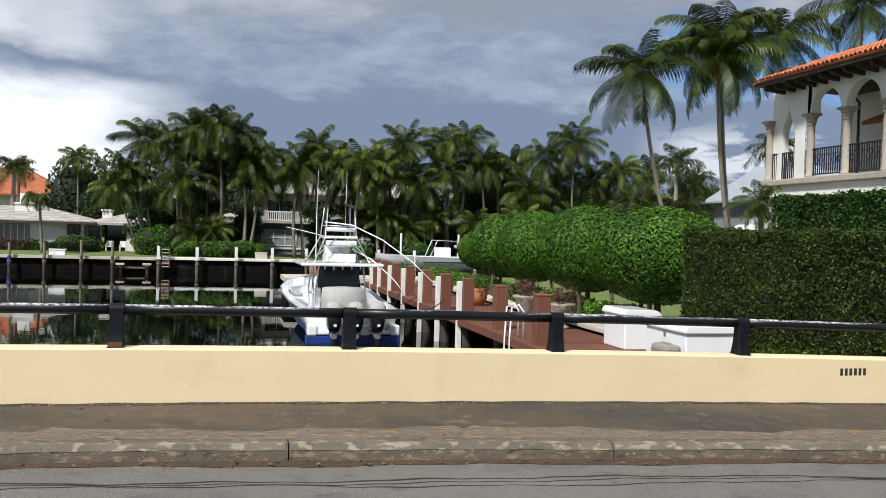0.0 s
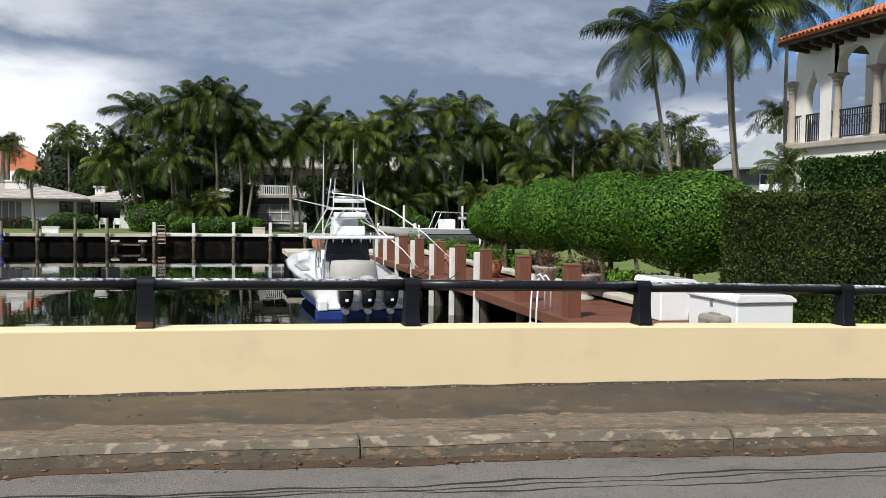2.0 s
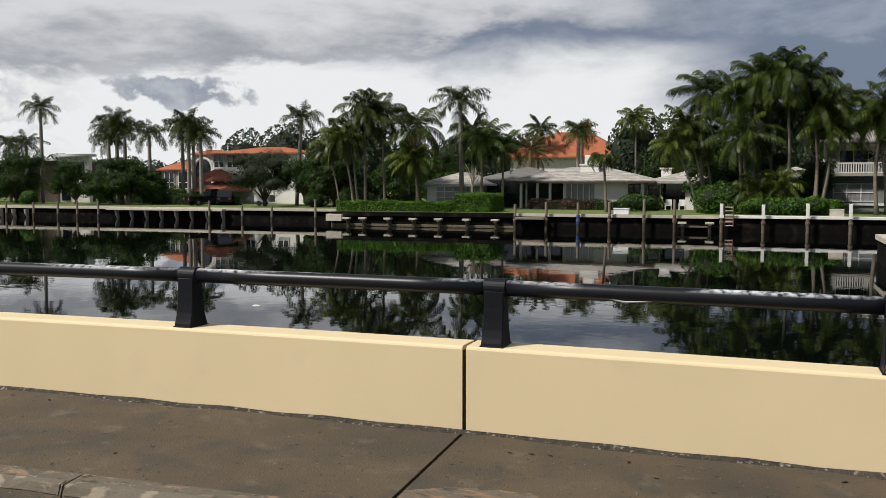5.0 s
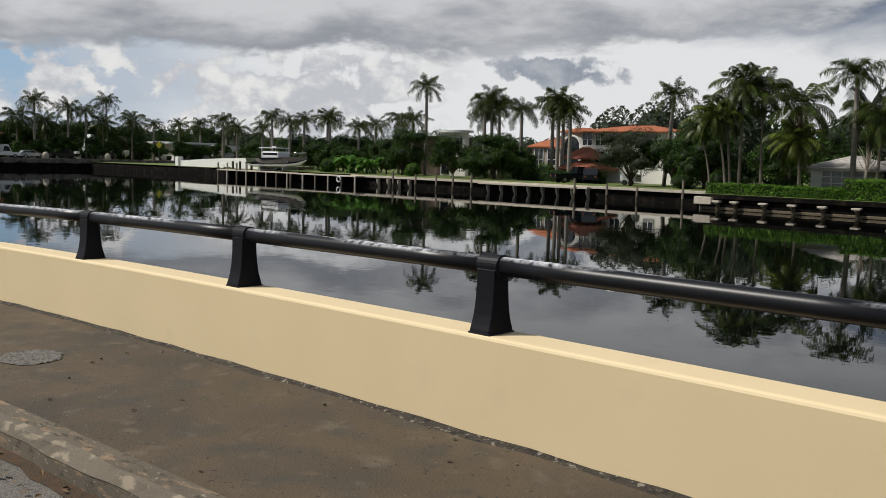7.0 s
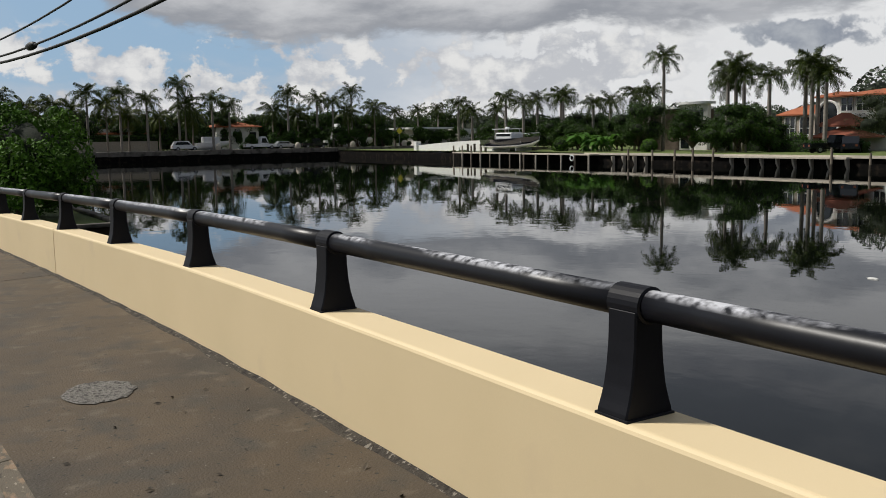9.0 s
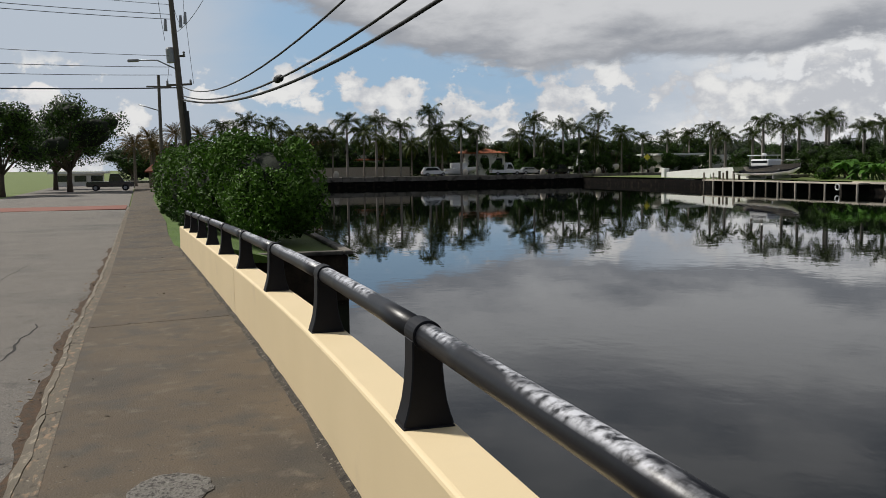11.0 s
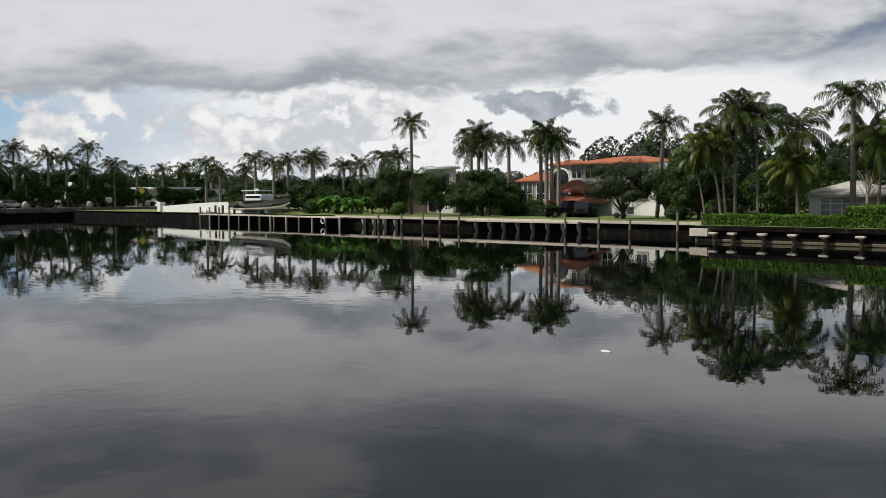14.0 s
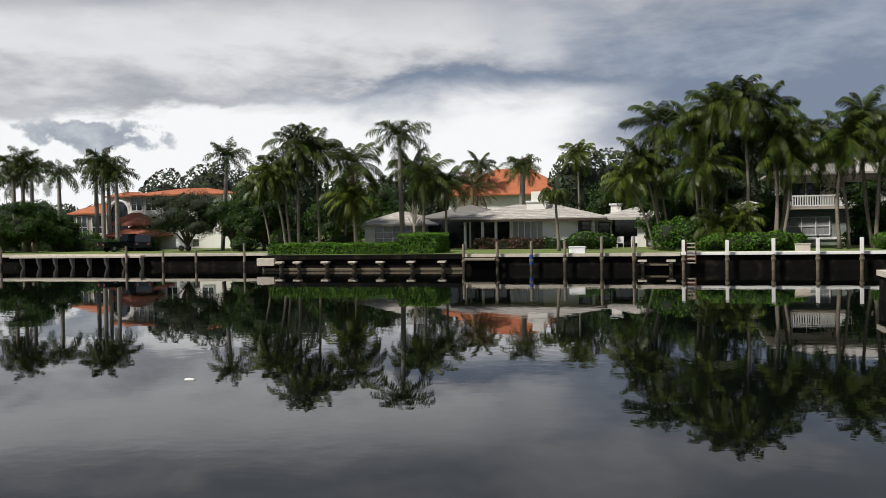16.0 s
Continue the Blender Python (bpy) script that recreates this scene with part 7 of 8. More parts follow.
# broad-leaved trees
TREES = [  # x, y, height, spread, material, leaves, leaf size
    (-42.5, 82, 6.4, 3.6, "treeleaf", 5200, 0.15), (-46.5, 86, 7.0, 4.0, "treeleaf", 5200, 0.16), (-51.4, 82.5, 6.2, 4.6, "oliveleaf", 11000, 0.10), (-46.4, 83, 5.2, 3.4, "treeleaf", 5000, 0.13), (-32.8, 90, 6.4, 4.2, "treeleaf", 5200, 0.17), (-38, 92, 6.2, 4.4, "treeleaf", 5200, 0.18),
    (-7.5, 95, 7.6, 4.2, "treeleaf", 5200, 0.18), (-3.2, 93, 7.8, 4.2, "treeleaf", 5200, 0.18),
    (0.5, 82, 7.6, 4.0, "treeleaf", 5600, 0.17), (13.6, 80.5, 5.6, 3.0, "treeleaf", 4600, 0.17), (19.0, 81.5, 6.6, 3.6, "treeleaf", 5200, 0.18), (5.6, 82.4, 5.0, 2.4, "treeleaf", 4000, 0.15), (-3.4, 80.5, 4.8, 2.7, "treeleaf", 3600, 0.15), (33, 86, 8.8, 4.6, "treeleaf", 5200, 0.2), (38.5, 84, 8.6, 4.8, "treeleaf", 5200, 0.2), (44.5, 84, 8.4, 4.8, "treeleaf", 5200, 0.2), (51, 85, 8.6, 5.0, "treeleaf", 5200, 0.2),
    (24.5, 83, 7.6, 4.0, "treeleaf", 5200, 0.19), (29, 83, 7.8, 4.0, "treeleaf", 5200, 0.19), (10.0, 92, 8.6, 4.4, "treeleaf", 4600, 0.2), (17, 95, 9.2, 4.6, "treeleaf", 4600, 0.2), (24, 95, 9.4, 4.6, "treeleaf", 4600, 0.2), (57, 88, 8.4, 5.0, "treeleaf", 4600, 0.2),
    (-71.4, 83, 5.8, 3.8, "treeleaf", 7500, 0.14), (-68.6, 85, 4.2, 2.6, "treeleaf", 5000, 0.13), (-78.3, 83, 5.4, 3.6, "treeleaf", 7000, 0.14), (-88.6, 84, 6.8, 3.9, "treeleaf", 7500, 0.14), (-73.8, 82, 3.6, 2.4, "treeleaf", 4000, 0.12), (-94, 86, 4.6, 3.0, "treeleaf", 4200, 0.15),
    (-101.5, 85, 4.0, 2.8, "treeleaf", 4200, 0.15), (-106.5, 86, 4.4, 3.4, "treeleaf", 4200, 0.16), (-113, 89, 5.4, 4.2, "treeleaf", 4200, 0.18), (-119, 92, 5.2, 4.4, "treeleaf", 4200, 0.18), (-127, 95, 5.0, 4.4, "treeleaf", 4200, 0.18), (-137, 100, 5.6, 5.0, "treeleaf", 4200, 0.2), (-148, 104, 5.6, 5.0, "treeleaf", 4200, 0.2),
]
for k, (x, y, h, s, ma, n, lf) in enumerate(TREES):
    tree("tree", (x, y, LAND), h, s, ma, "dense dark green broad-leaved tree" if ma == "treeleaf" else "spreading grey-green olive-leaved tree", int(n * 2.2), lf * 0.66, 300 + k, 17, 0.12, group="trees along the far bank")
for k in range(26):
    y = 4 + 4.4 * k
    tree("tree", (-181 - R.uniform(0, 6), y, LAND), R.uniform(7.2, 9.2), R.uniform(3.6, 4.8), "treeleaf", "dark broad-leaved tree beyond the far road", 5500, 0.17, 400 + k, 14, 0.10, group="trees beyond the far road")
for k in [q for q in range(16) if not 5 <= q <= 8]:   # gardens behind the west bank
    tree("tree", (-112 + 3.7 * k + R.uniform(-1, 1), R.uniform(90, 93.5) if not 9 <= k <= 15 else R.uniform(106, 109), LAND), R.uniform(4.6, 6.2), R.uniform(2.8, 3.6), "treeleaf", "dense dark green broad-leaved tree", 8000, 0.11, 480 + k, 15, 0.10, group="trees along the far bank")
for k in range(13):   # low planting before the far houses
    tree("tree", (-170 - R.uniform(0, 3), 60 + 4.9 * k, LAND), R.uniform(3.4, 5.0), R.uniform(2.4, 3.2), "treeleaf", "low dark tree beside the far road", 4500, 0.15, 520 + k, 11, 0.06, group="trees beyond the far road")
for k, (x, y, h, s) in enumerate(((-110, -12.6, 10.5, 8.0), (-126, -16, 10, 6.5), (-98, -17.5, 9.5, 5.5), (-196, -10, 7, 6.5), (-200, -3, 6.5, 5.5))):
    tree("tree", (x, y, LAND), h, s, "treeleaf", "large dark tree shading the road", 9000, 0.15, 450 + k, 12, 0.3, group="trees beside the road")


def woods():
    """Far woods behind everything."""
    rs = np.random.RandomState(9)
    P, Nn = [], []

    inner = bmesh.new()

    def clump(x, y, h, s, n):
        p, q = blob_points(rs, n, (x, y, LAND + h * 0.5), (s, s, h * 0.55), 0.14, None, 0.25)
        P.append(p), Nn.append(q)
        for vert in bmesh.ops.create_icosphere(inner, subdivisions=2, radius=1)["verts"]:
            w = rs.uniform(0.70, 0.86)
            vert.co = Vector((x + vert.co.x * s * w, y + vert.co.y * s * w, LAND + h * 0.5 + vert.co.z * h * 0.55 * w))
    for k in range(60):
        x = -70 + 3.3 * k
        clump(x, (128 if -46 < x < -14 else 112) + rs.uniform(-4, 10), rs.uniform(8, 11), 4.2, 2300)
    for k in range(40):
        clump(-215 + 4 * k, 122 + rs.uniform(-4, 12), rs.uniform(5.5, 7.5), 4.2, 1700)
    for k in range(44):
        clump(-208 - rs.uniform(0, 8), -10 + 3.6 * k, rs.uniform(6.5, 8.5), 4.2, 2000)
    v, f = leaves(np.concatenate(P), np.concatenate(Nn), 0.26, rs)
    wood = finish("distant_woods", raw("distant_woods", v.tolist(), f.tolist()), M["backdropgreen"])
    tagged(wood, "distant dark green tree belt behind the houses", "woods", kind="stuff")
    tagged(part("inner_shade_core", inner, M["hedgecore"], wood, "", True), kind="stuff")


woods()
# clipped hedges and shrubs on the far bank
hedge_box("hedge", -36.2, -24.6, 70.0, 71.2, LAND - 0.05, -0.55, "bush", 240, 0.075, "low clipped green hedge along the seawall", 81, 0.06)
hedge_box("hedge", -24.5, -21.2, 70.0, 74.5, LAND - 0.05, 0.15, "bush", 240, 0.075, "tall clipped block of green hedge", 82, 0.06)
for k, (x0, x1, y0, z1, ma) in enumerate(((-20.6, -14.0, 80.6, -0.55, "flower"), (-14.0, -10.4, 80.8, -0.6, "hedge"), (-68, -62, 85, -0.2, "hedge"), (-60.2, -56.5, 84.5, -0.3, "hedge"), (-79, -69, 88, -0.3, "hedge"), (12, 24, 84, -0.3, "hedge"), (24, 40, 80, -0.1, "hedge"))):
    hedge_box("hedge", x0, x1, y0, y0 + 1.3, LAND, z1, ma, 120, 0.085, "clipped garden hedge in front of the house" if ma == "hedge" else "dark red and green flowering hedge", 85 + k, 0.12)
for k, (x, y, r, h, ma) in enumerate(((-10.3, 80.5, 1.5, 0.85, "treeleaf"), (-8.9, 80.3, 1.3, 0.75, "treeleaf"), (-2.9, 73.6, 1.3, 1.25, "shrub"), (-1.6, 74, 1.4, 1.35, "shrub"), (2.2, 72.0, 1.2, 0.7, "shrub"), (3.6, 72.2, 1.5, 0.8, "shrub"), (5.2, 72.2, 1.2, 0.75, "shrub"), (0.6, 72.4, 1.1, 0.7, "shrub"), (6.6, 72.5, 0.9, 0.6, "shrub"),
                                      (13.3, 73, 1.2, 0.7, "shrub"), (15.6, 72.4, 1.2, 0.7, "shrub"), (21, 73, 1.4, 0.9, "shrub"), (-33.5, 80, 1.6, 0.8, "treeleaf"), (-26.2, 80, 1.2, 0.7, "treeleaf"), (-69.2, 86, 1.5, 0.9, "shrub"), (-67.4, 88.5, 1.3, 1.1, "bush"), (-38.5, 79, 1.6, 1.2, "treeleaf"), (-100.5, 80.5, 1.3, 1.0, "shrub"), (-83.5, 80.8, 1.1, 0.8, "shrub"), (-44, 80.5, 1.4, 0.8, "treeleaf"))):
    bush("shrub", (x, y, LAND - 0.05), (r, r, h), ma, 1500, 0.10, "rounded green garden shrub", "shrub", "garden shrubs on the far bank", 500 + k, 0.18)


def bare_tree():
    t = thing("bare_tree", (-25.6, 78, LAND), "small leafless tree with pale branches", "tree")
    rs = random.Random(3)
    part("trunk", tubebm([(0, 0, -0.1), (0.1, 0, 1.6), (0.2, 0, 3.2)], [0.16, 0.13, 0.08], 8), M["palebark"], t)
    for k in range(12):
        a, s = rs.uniform(0, 6.28), rs.uniform(1.0, 2.0)
        p = Vector((0.15, 0, rs.uniform(1.8, 3.2)))
        q = p + Vector((math.cos(a) * s * 0.5, math.sin(a) * s * 0.4, s * 0.9))
        part("branch", tubebm([p, (p + q) / 2 + Vector((0.1, 0, -0.1)), q], [0.06, 0.04, 0.012], 6), M["palebark"], t)


bare_tree()


def broad_leaf_plant(x, y, s, label):
    t = thing("banana_plant", (x, y, LAND), label, "plant")
    rs = random.Random(int(abs(x) * 10))
    bm = bmesh.new()
    for k in range(6):
        tube(bm, [(rs.uniform(-0.8, 0.8) * s, rs.uniform(-0.6, 0.6) * s, -0.05), (rs.uniform(-0.6, 0.6) * s, 0, 1.4 * s)], [0.12, 0.08], 7)
    part("stem", bm, M["shaft"], t)
    for k in range(34):
        a, e, L = rs.uniform(0, 6.28), rs.uniform(0.2, 1.2), rs.uniform(1.3, 2.1) * s
        h = Vector((math.cos(a), math.sin(a), 0))
        sd = Vector((-math.sin(a), math.cos(a), 0))
        o = Vector((rs.uniform(-1.2, 1.2), rs.uniform(-0.8, 0.8), rs.uniform(0.5, 1.3))) * s
        V, F = [], []
        for i in range(7):
            f = i / 6
            p = o + h * L * f * math.cos(e * (1 - 0.4 * f)) + Vector((0, 0, L * (math.sin(e) * f - 0.75 * f * f)))
            w = 0.27 * s * math.sin(math.pi * (0.08 + 0.88 * f)) ** 0.7
            V += [tuple(p - sd * w + Vector((0, 0, 0.05))), tuple(p), tuple(p + sd * w + Vector((0, 0, 0.05)))]
            if i:
                b = 3 * i
                F += [(b - 3, b - 2, b + 1, b), (b - 2, b - 1, b + 2, b + 1)]
        finish("leaf", raw("leaf", V, F), M["banana"], t)


broad_leaf_plant(-97, 81.5, 1.5, "bright green broad-leaved banana clump")
broad_leaf_plant(-93.5, 82, 1.3, "bright green broad-leaved banana clump")

# ---- near left bank ----


def big_shrub():
    """The row of glossy shrubs beyond the bridge end."""
    for k, (x, y, rx, ry, h) in enumerate(((-31.6, 1.75, 3.0, 2.05, 1.95), (-36.0, 1.05, 2.9, 1.95, 1.9), (-40.4, 0.5, 2.8, 1.9, 1.95), (-45.0, -0.1, 2.8, 1.9, 1.9), (-50, -0.5, 2.8, 1.9, 1.9), (-55, -0.9, 2.8, 1.9, 1.9))):
        t = thing("shrub", (x, y, LAND), "large glossy dark green shrub beside the sidewalk", "shrub", "glossy shrubs beyond the bridge")
        rs = np.random.RandomState(700 + k)
        n = (36000, 24000, 16000, 12000, 12000, 12000)[k]
        P, Nn = [], []
        for c in range(16):
            a, far = 6.283 * c * 0.618, 0.25 + 0.45 * ((c * 0.37) % 1)
            cc = (far * rx * math.cos(a), far * ry * math.sin(a), h * rs.uniform(0.55, 1.35)) if c else (0, 0, h * 1.3)
            p, q = blob_points(rs, n // 16, cc, (rx * rs.uniform(0.3, 0.46), ry * rs.uniform(0.34, 0.5), h * rs.uniform(0.42, 0.72)), 0.26, None, 0.4)
            P.append(p), Nn.append(q)
        p = np.concatenate(P)
        keep = p[:, 2] > 0.15
        v, f = leaves(p[keep], np.concatenate(Nn)[keep], 0.075 if k == 0 else 0.09, rs, 1.0, 0.5)
        finish("foliage", raw("foliage", v.tolist(), f.tolist()), M["shrub"], t)
        core("inner_shade_core", (0, 0, h * 0.95), (rx * 0.68, ry * 0.68, h * 0.72), t, 700 + k, 0.06, 0.95)
        for c in range(4):
            part("stem", tubebm([(0.15 * c - 0.2, 0.1 * c - 0.15, -0.05), (0.5 * c - 0.75, 0.2 * c - 0.3, h)], [0.07, 0.04], 6), M["bark"], t)
    for k in range(5):
        hedge_box("low_hedge", -36.5 - 4 * k, -32.6 - 4 * k, -0.55 - 0.3 * k, 0.15 - 0.3 * k, LAND, -0.75, "hedge", 500, 0.05, "low dark green border hedge by the sidewalk", 760 + k, 0.05)


big_shrub()


def utility_pole():
    px, py = -62.0, -0.12
    t = thing("utility_pole", (px, py, LAND), "tall wooden utility pole with crossarms, transformers and cables", "utility pole")
    t.matrix_basis = pose(px, py, LAND, 3.5, 0, 0)
    H = 14.9
    part("pole", tubebm([(0, 0, -0.2), (0.05, 0, H * 0.5), (0.1, 0.02, H)], [0.24, 0.2, 0.14], 10), M["poleswood"], t)
    part("conduit", tubebm([(0.2, 0.22, 0), (0.2, 0.2, 6.8)], 0.10, 8), M["wire"], t, "dark cable conduit")
    part("splice_box", boxbm(0.1, 0.45, 0.12, 0.42, 4.2, 6.2, bevel=0.04), M["wire"], t, "black splice box")
    for z, w in ((H - 1.0, 0.85), (H - 7.0, 0.8), (H - 5.2, 0.55)):
        part("crossarm", boxbm(-0.08, 0.08, -w, w, z - 0.06, z + 0.06, bevel=0.01), M["poleswood"], t)
        for y in (-w + 0.08, w - 0.08):
            part("insulator", lathe(bmesh.new(), [(0.04, 0), (0.09, 0.05), (0.05, 0.1), (0.09, 0.15), (0.04, 0.24)], 8, (0, y, z + 0.06)), M["metalgrey"], t)
    for k, (y, z) in enumerate(((0.45, H - 3.4), (0.75, H - 3.2), (-0.5, H - 3.6))):
        part("fuse", tubebm([(0, y, z), (0, y + 0.05, z + 0.75)], [0.12, 0.08], 8), M["metalgrey"], t, "grey hanging fuse holder")
    part("transformer", lathe(bmesh.new(), [(0.26, 0), (0.28, 0.05), (0.28, 0.85), (0.22, 0.95), (0.05, 1.0)], 14, (0, -0.35, H - 5.6)), M["metalgrey"], t, "grey pole transformer")
    for a, b in (((0, -0.8, H - 1.0), (0, -0.6, H - 4.2)), ((0, 0.8, H - 1.0), (0, 0.7, H - 3.0)), ((0, 0.8, H - 3.0), (0, 0.9, H - 7.0)), ((0, 0.5, H - 3.2), (0, 0.15, H - 2.2)), ((0, -0.35, H - 4.6), (0, -0.75, H - 6.9))):
        part("drop_wire", tubebm(arc(a, b, 0.25, 8), 0.014, 5), M["wire"], t)
    la = part("lamp_arm", tubebm([(0, -0.1, H - 6.0), (0, -1.2, H - 5.4), (0, -2.4, H - 5.35)], 0.04, 8), M["metalgrey"], t, "street lamp arm", True)
    part("lamp_head", boxbm(-0.16, 0.16, -3.0, -2.3, H - 5.45, H - 5.28, bevel=0.06), M["metalgrey"], la, "grey cobra street lamp head")
    # cables: toward the bridge side, and back along the road
    zb = LAND
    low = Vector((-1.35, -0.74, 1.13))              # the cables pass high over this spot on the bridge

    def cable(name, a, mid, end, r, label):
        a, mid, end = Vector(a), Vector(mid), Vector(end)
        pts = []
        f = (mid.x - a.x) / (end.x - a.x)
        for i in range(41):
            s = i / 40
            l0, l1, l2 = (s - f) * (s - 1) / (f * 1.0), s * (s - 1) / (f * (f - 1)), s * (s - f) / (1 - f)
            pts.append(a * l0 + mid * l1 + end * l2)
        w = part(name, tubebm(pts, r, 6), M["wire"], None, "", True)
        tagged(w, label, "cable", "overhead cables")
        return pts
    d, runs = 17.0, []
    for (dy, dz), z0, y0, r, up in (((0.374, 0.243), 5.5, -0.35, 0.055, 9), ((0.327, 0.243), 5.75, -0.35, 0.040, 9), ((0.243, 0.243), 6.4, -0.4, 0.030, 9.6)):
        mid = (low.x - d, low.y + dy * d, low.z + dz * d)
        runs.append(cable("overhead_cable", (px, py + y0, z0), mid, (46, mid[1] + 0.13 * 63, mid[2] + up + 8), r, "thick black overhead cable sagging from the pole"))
    cable("overhead_cable", (px, py - 0.6, 9.7), (-22, 1.9, 9.4), (40, 5.5, 24), 0.014, "thin overhead cable sagging from the pole")
    cable("overhead_cable", (px, py - 0.2, H + zb - 1.0), (-30, 2.0, 14.6), (40, 5.5, 30), 0.012, "thin overhead cable sagging from the pole")
    for y0, z0, y1, z1, r in ((0, H + zb - 2.0, -40, 12.0, 0.014), (0, H + zb - 2.6, -40, 10.9, 0.02), (0, H + zb - 2.9, -40, 10.6, 0.02), (0, H + zb - 5.2, -40, 8.6, 0.015), (-0.3, H + zb - 5.9, -40, 7.5, 0.018), (-0.4, H + zb - 6.4, -40, 6.8, 0.018), (0, H + zb - 7.2, -40, 5.9, 0.04)):
        pts = arc((px, py + y0 - (z0 - LAND) * 0.06, z0), (px + 22, y1, z1), 0.7, 20)
        tagged(part("overhead_cable", tubebm(pts, r, 5), M["wire"], None, "", True), "overhead cable crossing the road", "cable", "overhead cables")
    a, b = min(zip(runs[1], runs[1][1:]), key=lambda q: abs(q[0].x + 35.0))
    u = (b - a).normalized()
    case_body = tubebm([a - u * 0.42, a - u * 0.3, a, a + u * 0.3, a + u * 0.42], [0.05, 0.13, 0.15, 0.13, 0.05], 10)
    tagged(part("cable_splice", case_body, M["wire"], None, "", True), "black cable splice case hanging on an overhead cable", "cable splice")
    s2 = thing("utility_pole", (-96, -2.4, LAND), "smaller distant wooden utility pole with street lamp", "utility pole")
    part("pole", tubebm([(0, 0, -0.2), (0, 0, 11.8)], [0.2, 0.14], 8), M["poleswood"], s2)
    part("crossarm", boxbm(-0.08, 0.08, -1.2, 1.2, 10.6, 10.75), M["poleswood"], s2)
    part("lamp_arm", tubebm([(0, 0, 8.3), (0, -2.0, 8.9)], 0.05, 8), M["metalgrey"], s2, "street lamp arm", True)


utility_pole()

# ---- far shore: bridge, docks, cars ----


def white_bridge():
    t = thing("far_bridge", (0, 0, 0), "small white painted bridge over a side canal", "bridge")
    V, F = [], []
    n = 16
    for i in range(n + 1):
        x = -137 + 26.5 * i / n
        z = -0.75 + 1.0 * math.sin(math.pi * (0.05 + 0.50 * i / n)) ** 1.0
        lo = -2.2 + 0.95 * max(0, math.sin(math.pi * min(1, max(0, (x + 130) / 14)))) 
        V += [(x, 78.0, lo), (x, 78.0, z), (x, 78.4, z), (x, 78.4, lo)]
    for i in range(n):
        a = 4 * i
        F += [(a, a + 4, a + 5, a + 1), (a + 1, a + 5, a + 6, a + 2), (a + 2, a + 6, a + 7, a + 3), (a, a + 3, a + 7, a + 4)]
    F += [(0, 1, 2, 3), (4 * n + 3, 4 * n + 2, 4 * n + 1, 4 * n)]
    finish("parapet", raw("parapet", V, F), M["coping"], t)
    part("pier", boxbm(-124.2, -123.2, 77.9, 79, -4, -0.8, bevel=0.03), M["coping"], t)
    for x in (-137, -110.8):
        part("end_pier", boxbm(x - 0.5, x + 0.5, 77.7, 78.7, -1.5, 0.1 if x < -120 else 0.6, bevel=0.08), M["coping"], t)
    part("deck", boxbm(-137, -110.6, 78.4, 86, -1.3, -0.9), M["seawall"], t, "grey bridge deck")
    # black sheet below the deck gives the bridge opening its shade
    part("shadow_wall", boxbm(-136, -111, 84, 84.4, -4, -1.3), M["tar"], t, "dark wall standing in for shade under the bridge")
    part("abutment", boxbm(-165, -136, 78, 92, -4, -1.75), M["tar"], t)


white_bridge()


